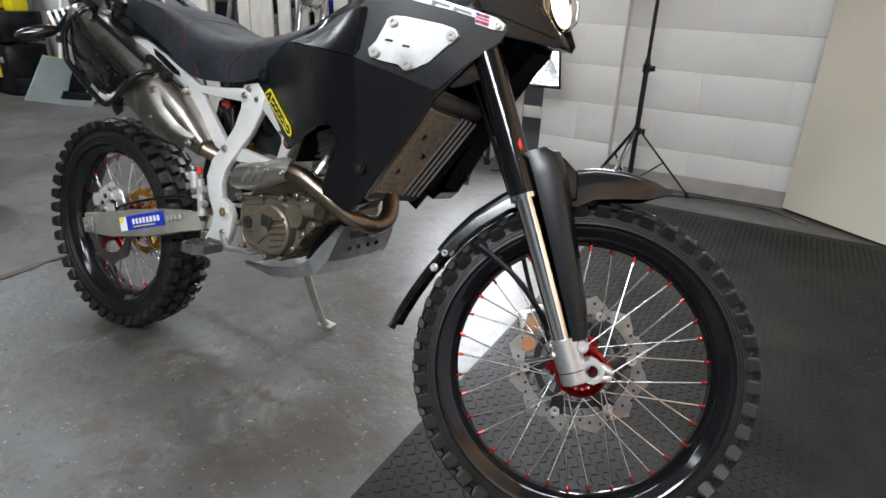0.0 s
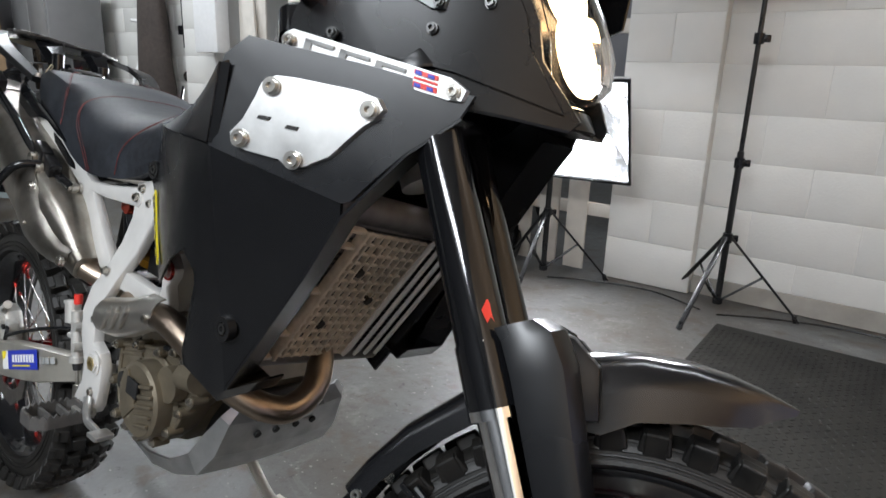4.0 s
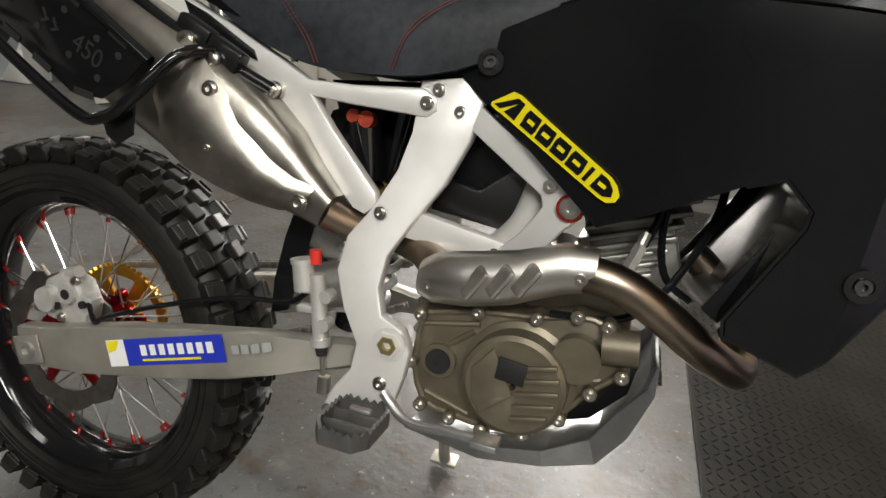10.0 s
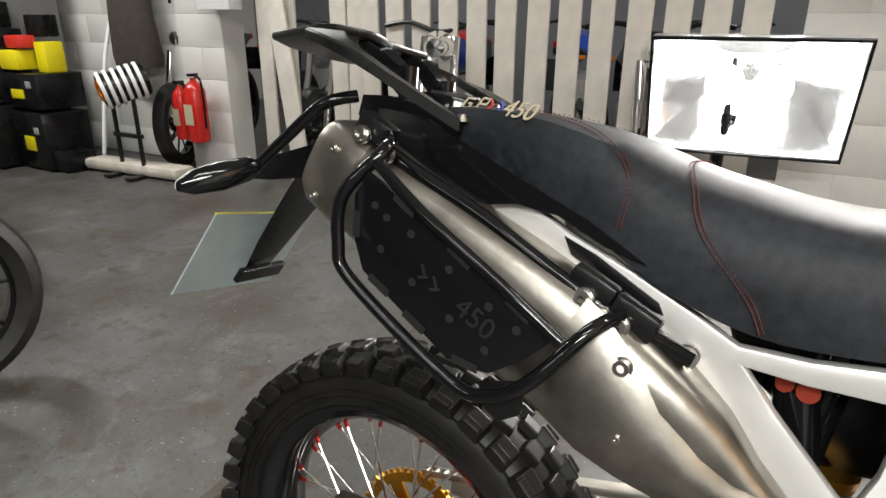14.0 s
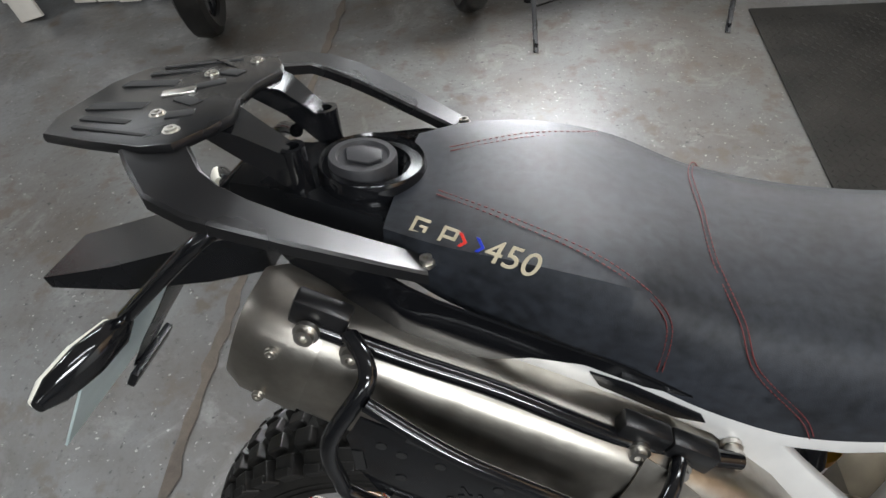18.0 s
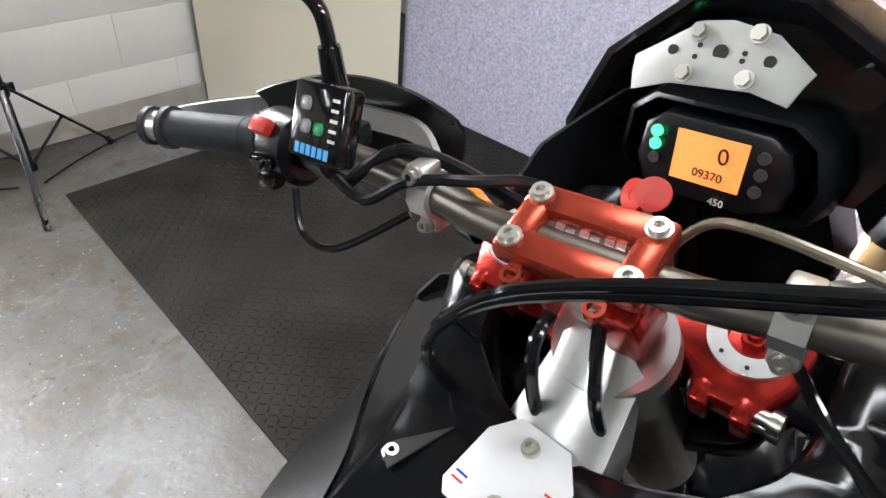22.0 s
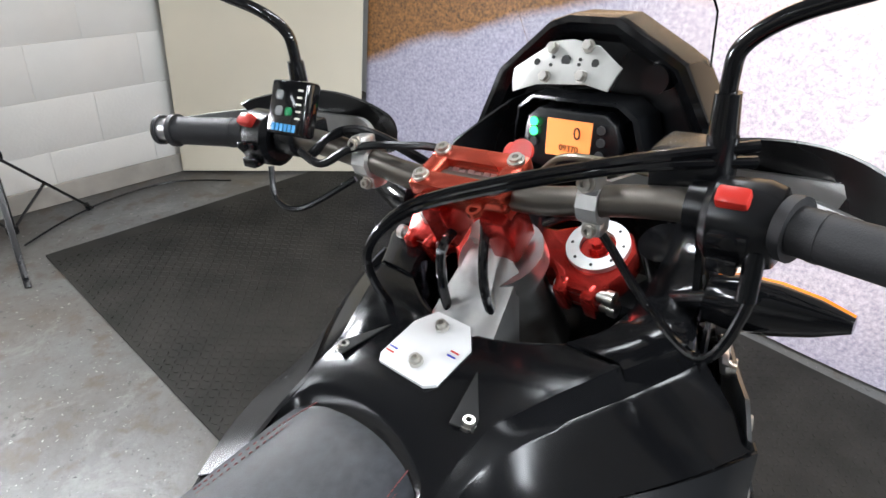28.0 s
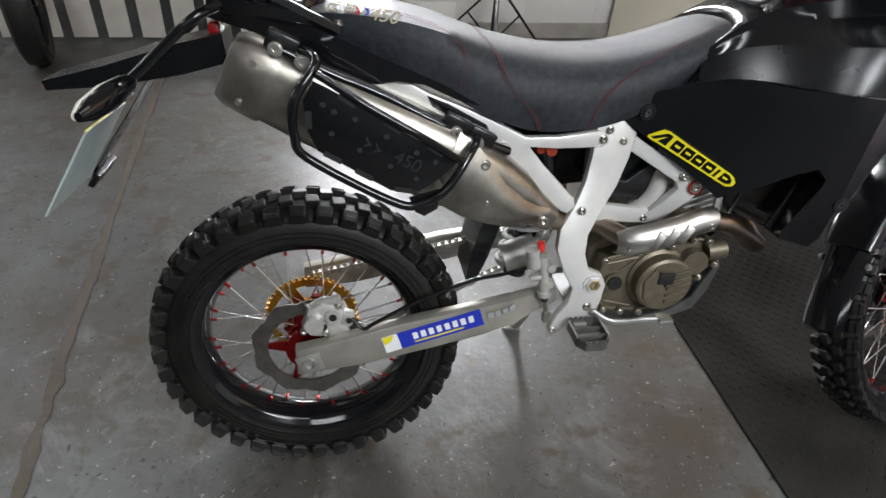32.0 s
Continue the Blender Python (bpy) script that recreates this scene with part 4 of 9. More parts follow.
for sd in (-1, 1):
    b = BM()
    pts = [(x, fy(x, z), z) for x, z in PLATE]
    prism(b, pts if sd < 0 else mir(pts), (0, 0.02 * -sd, 0), 0.0035)
    fp = bp("frame_plate", b, FRAME, "silver S-shaped frame side plate")
    if sd < 0:
        b = BM()
        for x, y, z in ((0.635, -0.119, 0.78), (0.559, -0.152, 0.65), (0.605, -0.119, 0.803)):
            bolt(b, (x, y, z), (0, -1, 0), 0.006)
        bp("bolt", b, STEEL, parent=fp)
        b = BM()
        ring(b, (0.597, -0.172, 0.495), (0.597, -0.182, 0.495), 0.017, 0.009, 6)
        ring(b, (0.597, -0.172, 0.495), (0.597, -0.178, 0.495), 0.022, 0.009, 24)
        bp("pivot_nut", b, FRAME, parent=fp)
        b = BM()
        ring(b, (0.597, -0.178, 0.495), (0.597, -0.184, 0.495), 0.0125, 0.006, 6)
        bp("pivot_bolt", b, mat("brass_plated_steel", (0.50, 0.40, 0.20), 0.35, 0.9, 0.2, 60), "brass-plated pivot bolt", parent=fp)
    # rear rail and its diagonal
    b = BM()
    yo = -0.136
    rail = [(0.16, 0.925), (0.21, 0.905), (0.257, 0.880), (0.330, 0.850), (0.398, 0.818), (0.438, 0.797), (0.50, 0.797), (0.585, 0.803), (0.604, 0.793), (0.606, 0.778), (0.594, 0.769), (0.50, 0.773), (0.447, 0.777),
            (0.478, 0.74), (0.545, 0.671), (0.548, 0.655), (0.533, 0.642), (0.518, 0.648), (0.408, 0.752), (0.375, 0.79), (0.32, 0.815), (0.25, 0.845), (0.20, 0.87), (0.15, 0.90)]
    pts = [(x, yo - 0.012 * sst(0.75, 0.65, z) + 0.014 * sst(0.5, 0.6, x), z) for x, z in rail]
    prism(b, pts if sd < 0 else mir(pts), (0, 0.018 * -sd, 0), 0.004)
    rl = bp("subframe_rail", b, FRAME, "silver alloy rear subframe rail")
    if sd < 0:
        b = BM()
        bolt(b, (0.593, -0.123, 0.786), (0, -1, 0), 0.0065)
        bolt(b, (0.395, -0.139, 0.778), (0, -1, 0), 0.0085, 0.009)
        bp("bolt", b, STEEL, parent=rl)
        b = BM()
        prism(b, [(0.252, -0.1365, 0.877), (0.29, -0.1365, 0.862), (0.36, -0.1365, 0.824), (0.366, -0.1365, 0.812), (0.335, -0.1365, 0.818), (0.262, -0.1365, 0.858)], (0, -0.003, 0), 0.001)
        bp("recess", b, BLKM, "black inset in the rail", parent=rl)
    b = BM()
    link = [(0.660, -0.122, 0.790), (0.677, -0.124, 0.778), (0.763, -0.150, 0.727), (0.800, -0.158, 0.70), (0.797, -0.158, 0.685), (0.780, -0.155, 0.668), (0.752, -0.135, 0.625), (0.742, -0.13, 0.612), (0.705, -0.128, 0.604), (0.694, -0.128, 0.618), (0.728, -0.138, 0.652), (0.752, -0.15, 0.690), (0.748, -0.148, 0.702), (0.650, -0.122, 0.762)]
    prism(b, link if sd < 0 else mir(link), (0, 0.018 * -sd, 0), 0.003)
    lk = bp("frame_link", b, FRAME, "silver frame brace")
    b = BM()
    l2 = [(0.585, -0.140, 0.660), (0.722, -0.128, 0.634), (0.718, -0.128, 0.604), (0.585, -0.140, 0.622)]
    prism(b, l2 if sd < 0 else mir(l2), (0, 0.02 * -sd, 0), 0.004)
    bp("lower_brace", b, FRAME, "silver frame brace with embossed lettering")
    if sd < 0:
        b = BM()
        bolt(b, (0.758, -0.152, 0.715), (0, -1, 0), 0.006)
        bolt(b, (0.784, -0.157, 0.695), (0, -1, 0), 0.009)
        bolt(b, (0.701, -0.128, 0.62), (0, -1, 0), 0.006)
        bp("bolt", b, STEEL, parent=lk)
        b = BM()
        ring(b, (0.784, -0.156, 0.695), (0.784, -0.160, 0.695), 0.0155, 0.0125, 20)
        bp("red_washer", b, RED, parent=lk)
# spine and headstock
b = BM()
loft(b, [[(x - 0.0, s * w, z + h) for s, h in ((-1, -0.05), (1, -0.05), (1, 0.03), (0.6, 0.045), (-0.6, 0.045), (-1, 0.03))] for x, w, z in ((0.62, 0.05, 0.84), (0.80, 0.05, 0.90), (0.95, 0.045, 0.985), (1.02, 0.035, 1.06))])
bp("frame_spine", b, ALU, "silver alloy frame spine")
b = BM()
cyl(b, PV + AX * 0.62, PV + AX * 0.86, 0.036, n=28)
ring(b, PV + AX * 0.845, PV + AX * 0.866, 0.046, 0.02, 28)
bp("headstock", b, ALU, "machined alloy headstock")

# --- swingarm
def arm_y(x):
    """The inner face of the right swingarm leg."""
    return -0.088 - 0.018 * sst(0.1, 0.4, x) - 0.045 * (1 - sst(0.40, 0.52, x)) - 0.018 * (1 - sst(0.0, 0.40, x))


for sd in (-1, 1):
    b = BM()
    top = [(-0.075, 0.335), (-0.01, 0.352), (0.15, 0.405), (0.30, 0.452), (0.40, 0.478), (0.53, 0.492)]
    bot = [(0.53, 0.458), (0.42, 0.425), (0.34, 0.392), (0.22, 0.348), (0.06, 0.298), (-0.075, 0.274)]
    pts = [(x * 0.905 + 0.056, arm_y(x * 0.905 + 0.056), z + 0.023 - 0.095 * x + 0.012 * (1 - sst(0.0, 0.5, x))) for x, z in top + bot]
    prism(b, pts if sd < 0 else mir(pts), (0, -0.032 * -sd, 0), 0.006)
    sa = bp("swingarm", b, SWING, "worn alloy box-section swingarm")
    if sd < 0:
        b = BM()
        ring(b, (0.016, -0.181, 0.346), (0.016, -0.192, 0.346), 0.0145, 0.008, 16)
        box(b, (0.016, -0.1855, 0.346), (0.05, 0.004, 0.045), Matrix.Rotation(-0.28, 3, "Y"), 0.002)
        bp("chain_adjuster", b, CAST, parent=sa)

# --- engine
b = BM()
case = [(0.605, 0.54), (0.605, 0.44), (0.64, 0.40), (0.72, 0.385), (0.77, 0.40), (0.81, 0.44), (0.85, 0.49), (0.875, 0.52), (0.87, 0.57), (0.845, 0.61), (0.76, 0.62), (0.68, 0.60)]
prism(b, [(x, -0.105, z) for x, z in case], (0, 0.21, 0), 0.012)
eng = bp("engine", b, MAG, "bronze-grey cast engine")
b = BM()
cov = [(0.622, 0.536), (0.696, 0.554), (0.768, 0.562), (0.815, 0.575), (0.851, 0.570), (0.878, 0.547), (0.876, 0.514), (0.844, 0.484), (0.814, 0.442), (0.774, 0.410), (0.72, 0.400), (0.676, 0.404), (0.635, 0.412), (0.616, 0.469)]
prism(b, [(x, -0.100, z) for x, z in cov], (0, -0.042, 0), 0.006)
cv = part("side_cover", b, MAG, eng, "bronze side cover")
b = BM()
for x, z in cov:
    cx, cz = 0.745 + (x - 0.745) * 0.97, 0.49 + (z - 0.49) * 0.97
    cyl(b, (cx, -0.13, cz), (cx, -0.155, cz), 0.0085, n=12)
part("cover_boss", b, MAG, eng)
b = BM()
tube(b, [(0.745 + (x - 0.745) * 0.955, -0.1425, 0.49 + (z - 0.49) * 0.95) for x, z in cov + cov[:1]], 0.0042, 8, 2)
part("cover_rim", b, MAG, eng, "raised cast rim of the side cover")
b = BM()
for (x0, z0), (x1, z1) in (((0.63, 0.52), (0.70, 0.535)), ((0.64, 0.43), (0.70, 0.415)), ((0.665, 0.50), (0.695, 0.525)), ((0.83, 0.47), (0.80, 0.45)), ((0.85, 0.50), (0.81, 0.49))):
    cyl(b, (x0, -0.141, z0), (x1, -0.143, z1), 0.004, n=8)
part("cast_web_rib", b, MAG, eng)
b = BM()
for x, z in cov:
    cx, cz = 0.745 + (x - 0.745) * 0.97, 0.49 + (z - 0.49) * 0.97
    bolt(b, (cx, -0.155, cz), (0, -1, 0), 0.0048, 0.005)
part("cover_bolt", b, STEEL, eng)
b = BM()
lathe(b, [(0.004, -0.178), (0.056, -0.178), (0.0615, -0.174), (0.0625, -0.166), (0.0625, -0.15), (0.070, -0.146), (0.070, -0.14), (0.004, -0.14)], Matrix.Translation((0.755, 0, 0.481)), 48, True)
cl = part("clutch_cover", b, MAG, eng, "round bronze clutch cover with cast ribs")
b = BM()
for dz in (-0.034, -0.019, -0.003, 0.013, 0.029):
    w = 0.056 * math.sqrt(1 - (dz / 0.062) ** 2)
    box(b, (0.757 + w * 0.48, -0.180, 0.478 + dz + w * 0.10), (w * 0.92, 0.008, 0.0062), Matrix.Rotation(-0.24, 3, "Y"), 0.002)
prism(b, [(0.728, -0.176, 0.525), (0.757, -0.176, 0.472), (0.722, -0.176, 0.440), (0.709, -0.176, 0.455), (0.705, -0.176, 0.495)], (0, -0.006, 0), 0.0025)
part("cover_rib", b, MAG, eng)
b = BM()
box(b, (0.752, -0.1835, 0.502), (0.034, 0.004, 0.027), Matrix.Rotation(0.1, 3, "Y"), 0.0008)
part("cover_badge", b, DARK, eng, "dark badge")
b = BM()
cyl(b, (0.845, -0.15, 0.545), (0.885, -0.15, 0.55), 0.021, n=20)
cyl(b, (0.82, -0.145, 0.525), (0.82, -0.166, 0.525), 0.028, n=20)
part("water_pump", b, MAG, eng, "bronze water pump housing")
b = BM()
cyl(b, (0.655, -0.14, 0.478), (0.655, -0.151, 0.478), 0.022, n=20)
part("sight_boss", b, MAG, eng)
b = BM()
ring(b, (0.655, -0.150, 0.478), (0.655, -0.155, 0.478), 0.016, 0.004, 20)
cyl(b, (0.655, -0.15, 0.478), (0.655, -0.1535, 0.478), 0.015, n=20)
part("sight_glass", b, DARK, eng)
b = BM()
for i in range(9):
    s = i / 8
    x, z = 0.825 + 0.05 * s, 0.60 + 0.13 * s
    b2 = BM()
    box(b2, (x, -0.005, z), (0.125, 0.15, 0.006), Matrix.Rotation(-0.32, 3, "Y"), 0.002)
    part("cooling_fin", b2, CAST, eng)
box(b, (0.85, 0, 0.665), (0.105, 0.13, 0.15), Matrix.Rotation(-0.32, 3, "Y"), 0.01)
part("cylinder", b, CAST, eng, "grey cast cylinder with fins")
b = BM()
box(b, (0.892, -0.004, 0.775), (0.115, 0.15, 0.085), Matrix.Rotation(-0.32, 3, "Y"), 0.014)
ring(b, (0.885, -0.075, 0.765), (0.885, -0.09, 0.765), 0.038, 0.006, 26)
part("cylinder_head", b, CAST, eng, "cast grey cylinder head")
b = BM()
for x, z in ((0.85, 0.74), (0.93, 0.77), (0.86, 0.82), (0.93, 0.82), (0.8, 0.64), (0.88, 0.6)):
    bolt(b, (x, -0.078, z), (0, -1, 0), 0.006)
part("head_bolt", b, STEEL, eng)
b = BM()
tube(b, [(0.70, -0.09, 0.62), (0.73, -0.1, 0.66), (0.745, -0.09, 0.72), (0.76, -0.06, 0.78)], 0.021, 14)
part("intake_hose", b, mat("grey_silicone_hose", (0.42, 0.41, 0.39), 0.5, 0, 0.1, 30), eng, "pale grey ribbed hose")
b = BM()
prism(b, [(0.615, -0.085, 0.66), (0.735, -0.085, 0.64), (0.755, -0.085, 0.72), (0.70, -0.085, 0.80), (0.62, -0.085, 0.80)], (0, 0.17, 0), 0.01)
part("airbox", b, BLKM, eng, "black plastic airbox")
b = BM()
prism(b, [(0.605, -0.088, 0.655), (0.742, -0.088, 0.640), (0.762, -0.088, 0.715), (0.735, -0.088, 0.745), (0.665, -0.088, 0.690), (0.610, -0.088, 0.700)], (0, -0.014, 0), 0.005)
part("airbox_lid", b, BLKS, eng, "raised dark lid of the airbox")
b = BM()
prism(b, [(0.415, -0.035, 0.80), (0.60, -0.035, 0.815), (0.60, -0.035, 0.66), (0.545, -0.035, 0.655), (0.43, -0.035, 0.755)], (0, 0.05, 0), 0.006)
part("battery_box", b, BLKM, eng, "black box behind the subframe")
b = BM()
for pts in ([(0.90, -0.09, 0.86), (0.885, -0.1, 0.78), (0.88, -0.105, 0.70), (0.862, -0.12, 0.645)], [(0.92, -0.09, 0.86), (0.90, -0.1, 0.78), (0.885, -0.1, 0.70), (0.895, -0.1, 0.63), (0.93, -0.09, 0.60)], [(0.93, -0.08, 0.84), (0.94, -0.1, 0.72), (0.905, -0.11, 0.62), (0.86, -0.13, 0.575), (0.78, -0.15, 0.57)]):
    tube(b, pts, 0.0045, 8)
part("cable", b, BLKM, eng, "black cables")
b = BM()
cyl(b, (0.865, -0.12, 0.66), (0.855, -0.135, 0.632), 0.008, n=6)
cyl(b, (0.868, -0.115, 0.675), (0.864, -0.121, 0.66), 0.006, n=10)
part("oxygen_sensor", b, CAST, eng, "brass sensor in the exhaust pipe")

# --- exhaust
b = BM()
tube(b, [(0.93, 0.0, 0.64), (0.975, -0.005, 0.600), (0.998, -0.03, 0.553), (1.000, -0.075, 0.530), (0.985, -0.115, 0.538), (0.945, -0.15, 0.566), (0.895, -0.17, 0.603), (0.845, -0.18, 0.628), (0.79, -0.18, 0.628), (0.72, -0.178, 0.60), (0.66, -0.165, 0.592), (0.61, -0.125, 0.606), (0.56, -0.10, 0.612), (0.52, -0.13, 0.622), (0.485, -0.155, 0.640)], 0.0205, 18, 8)
ex = bp("exhaust_pipe", b, PIPE, "heat-tinted steel exhaust pipe")
b = BM()
rings = []
for x, z, r in ((0.628, 0.588, 0.022), (0.65, 0.594, 0.031), (0.69, 0.60, 0.033), (0.74, 0.612, 0.032), (0.79, 0.632, 0.030), (0.825, 0.637, 0.024)):
    y = -0.178 if x > 0.64 else -0.170
    rings.append([(x, y - r * math.cos(a) * 0.95, z + r * math.sin(a)) for a in [(-1.5 + 3.0 * i / 12) for i in range(13)]])
shell(b, rings, 0.002)
hs = part("heat_shield", b, SHEEN, ex, "satin steel heat shield with pressed slots")
b = BM()
for i in range(3):
    x = 0.70 + i * 0.028
    z = 0.602 + (x - 0.69) * 0.25
    bb = BM()
    box(bb, (0, 0, 0), (0.017, 0.010, 0.040), None, 0.0045)
    for v in bb.verts:
        if v.co.x < 0:
            v.co.y += 0.006
    bmesh.ops.transform(bb, matrix=Matrix.Translation((x, -0.2105, z)) @ Matrix.Rotation(0.55, 4, "Y"), verts=bb.verts)
    join(b, bb)
part("pressed_slot", b, SHEEN, ex)
b = BM()
bolt(b, (0.649, -0.2, 0.589), (0, -1, 0), 0.006)
bolt(b, (0.811, -0.2, 0.63), (0, -1, 0), 0.006)
part("shield_bolt", b, STEEL, ex)
# silencer: an oval can with a pressed front section
A0, A1 = V(0.453, -0.154, 0.675), V(-0.066, -0.146, 0.931)
dv = (A1 - A0).normalized()
up = V(0, 1, 0).cross(dv).normalized()
if up.z < 0:
    up = -up


def can_ring(s, h, w, n=28, p=3.2, dz=0.0):
    c = A0.lerp(A1, s) + up * dz
    out = []
    for i in range(n):
        t = 2 * math.pi * i / n
        cx, sx = math.cos(t), math.sin(t)
        out.append(c + up * (h * math.copysign(abs(cx) ** (2 / p), cx)) + V(0, 1, 0) * (w * math.copysign(abs(sx) ** (2 / p), sx)))
    return out


b = BM()
loft(b, [can_ring(s, h, w, dz=dz) for s, h, w, dz in ((-0.09, 0.024, 0.024, -0.012), (-0.02, 0.034, 0.03, -0.008), (0.06, 0.052, 0.040, -0.004), (0.15, 0.062, 0.05, 0), (0.30, 0.074, 0.056, 0), (0.5, 0.073, 0.056, 0), (0.75, 0.066, 0.054, 0), (0.9, 0.06, 0.052, 0))])
mf = bp("silencer", b, MUFF, "satin titanium oval exhaust silencer")
b = BM()
loft(b, [can_ring(s, h, w) for s, h, w in ((0.885, 0.0635, 0.0545), (0.9, 0.064, 0.055), (0.985, 0.061, 0.051), (1.015, 0.052, 0.042), (1.02, 0.036, 0.028))])
part("end_cap", b, MUFF, mf, "riveted end cap")
b = BM()
for s, h in ((0.95, 0.032), (0.95, -0.036)):
    bolt(b, A0.lerp(A1, s) + up * h + V(0, -0.0525, 0), (0, -1, 0), 0.0045, 0.003)
part("rivet", b, STEEL, mf)
b = BM()
rings = []
for s, h0, h1, o in ((-0.05, -0.026, 0.020, 0.031), (0.0, -0.044, 0.012, 0.042), (0.06, -0.054, 0.014, 0.052), (0.14, -0.062, 0.030, 0.060), (0.22, -0.066, 0.050, 0.0635), (0.30, -0.062, 0.068, 0.062), (0.35, -0.040, 0.072, 0.0595)):
    c = A0.lerp(A1, s)
    rings.append([c + up * (h0 + (h1 - h0) * k / 8) + V(0, -o + 0.016 * (2 * k / 8 - 1) ** 2 - (0.006 if s in (0.13,) else 0), 0) for k in range(9)])
shell(b, rings, 0.0018)
part("pressed_shield", b, MUFF, mf, "pressed shield with a sweeping crease")
b = BM()
bolt(b, (0.469, -0.191, 0.651), (0, -1, 0), 0.008)
bolt(b, (0.347, -0.203, 0.771), (0, -1, 0), 0.008)
bolt(b, (0.353, -0.211, 0.703), (0, -1, 0), 0.004)
part("shield_bolt", b, STEEL, mf)

# --- bodywork
def yside(x, z):
    """The right flank: flat below, leaning in above the crease and ahead of the front corner."""
    base = -0.112 - 0.150 * sst(0.58, 1.0, x)
    if x > 1.03:
        base = -0.262 + 0.57 * (x - 1.03)
    base += 0.17 * max(0, 0.88 - z) * max(0, min(1, (x - 0.7) / 0.3))
    crease = 0.888 - 0.326 * (x - 1.02)
    if x > 1.0:
        base += 0.03 * max(0, z - crease) * sst(1.02, 1.10, x)
    else:
        base += 0.6 * max(0, z - 0.985)
    return base


BAND_LOW = [(0.775, -0.113, 0.945), (0.815, -0.112, 0.968), (0.855, -0.113, 0.989), (0.90, -0.120, 1.0), (0.957, -0.143, 1.008), (1.015, -0.170, 1.015), (1.087, -0.198, 1.024)]
BAND_TOP = [(0.775, -0.108, 0.951), (0.815, -0.104, 0.979), (0.855, -0.101, 1.001), (0.895, -0.103, 1.018), (0.95, -0.131, 1.034), (1.005, -0.160, 1.047), (1.060, -0.193, 1.063)]


LOW = [(0.625, 0.848), (0.622, 0.828), (0.72, 0.757), (0.816, 0.684), (0.87, 0.712), (0.935, 0.752), (0.962, 0.763), (0.986, 0.738), (0.985, 0.722), (0.945, 0.622), (0.947, 0.607), (1.012, 0.582), (1.028, 0.600), (1.075, 0.68),
       (1.12, 0.76), (1.156, 0.830), (1.157, 0.843), (1.09, 0.865), (1.026, 0.886), (0.92, 0.902), (0.82, 0.914), (0.75, 0.905), (0.68, 0.878)]
UPP = [(1.026, 0.886), (1.09, 0.865), (1.157, 0.843), (1.166, 0.846), (1.212, 0.902), (1.258, 0.947), (1.268, 0.970), (1.17, 0.990), (1.058, 1.008), (1.036, 0.985)]
for sd in (-1, 1):
    b = BM()
    sheet(b, LOW, yside, 0.004, 7, sd, 1.03)
    sh = bp("side_shroud", b, BLKM, "matte black plastic tank shroud", smooth=22, nose=1)
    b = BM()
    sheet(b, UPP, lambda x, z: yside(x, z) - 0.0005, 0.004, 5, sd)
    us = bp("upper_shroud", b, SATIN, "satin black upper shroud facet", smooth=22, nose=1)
    # flank facet up to the crease, shelf behind it, then the upright band below the tank deck
    edge = [(0.740, 0.900), (0.785, 0.911), (0.83, 0.913), (0.871, 0.910), (0.925, 0.9045), (0.985, 0.900), (1.040, 0.895)]
    crs = [(0.765, -0.112, 0.922), (0.80, -0.117, 0.941), (0.838, -0.128, 0.953), (0.885, -0.152, 0.963), (0.94, -0.196, 0.969), (1.0, -0.236, 0.976), (1.052, -0.262, 0.983)]
    rows = [curve_pts([(x, yside(min(x, 1.026), z), z) for x, z in edge], 4), curve_pts(crs, 4), curve_pts(BAND_LOW, 4), curve_pts(BAND_TOP, 4)]
    tween = lambda A_, B_, fs: [[a_.lerp(c_, f_) for a_, c_ in zip(A_, B_)] for f_ in fs]
    b = BM()
    grid = tween(rows[0], rows[1], (0, 0.04, 0.5, 0.96, 1))
    shell(b, [[(q.x, q.y * -sd, q.z) for q in r] for r in grid], 0.003)
    bp("shroud_facet", b, BLKM, "satin black shroud facet below the crease", smooth=60)
    b = BM()
    grid = tween(rows[1], rows[2], (0.01, 0.05, 0.5, 0.95)) + tween(rows[2], rows[3], (0.04, 0.5, 0.96, 1)) + [[a_ + V(0, 0.006, 0.0005) for a_ in rows[3]]]
    shell(b, [[(q.x, q.y * -sd, q.z) for q in r] for r in grid], 0.003)
    bp("shroud_shelf", b, BLKT, "glossy black shroud shelf and upright band", smooth=24)
    if sd < 0:
        # polished bevel down the front corner
        b = BM()
        c0, c1 = rows[1][-1], rows[0][-1]
        shell(b, [[c0.lerp(c1, k_ / 6) + V(0.001, -0.0012, 0) for k_ in range(7)], [c0.lerp(c1, k_ / 6) + V(0.010, 0.004, 0) for k_ in range(7)]], 0.002)
        bp("corner_bevel", b, BLKG, "glossy bevel at the corner of the shroud", parent=sh)
    b = BM()
    p = [V(x, yside(x, z), z) for x, z in ((0.935, 0.752), (0.962, 0.763), (0.986, 0.738), (0.985, 0.722), (0.965, 0.672), (0.945, 0.622), (0.947, 0.607), (1.012, 0.582), (1.028, 0.600))]
    shell(b, [[(q.x - 0.001, q.y * -sd, q.z) for q in p], [(q.x - 0.002, (q.y + 0.09) * -sd, q.z + 0.004) for q in p]], 0.003)
    bp("notch_wall", b, BLKG, "black inner wall of the notch", parent=sh, nose=1)
    b = BM()
    p = [V(x, yside(x, z), z) for x, z in ((1.028, 0.600), (1.075, 0.68), (1.12, 0.76), (1.155, 0.828), (1.212, 0.902), (1.258, 0.947))]
    shell(b, [[(q.x, q.y * -sd, q.z) for q in p], [(q.x - 0.02, (q.y + 0.05) * -sd, q.z + 0.002) for q in p]], 0.003)
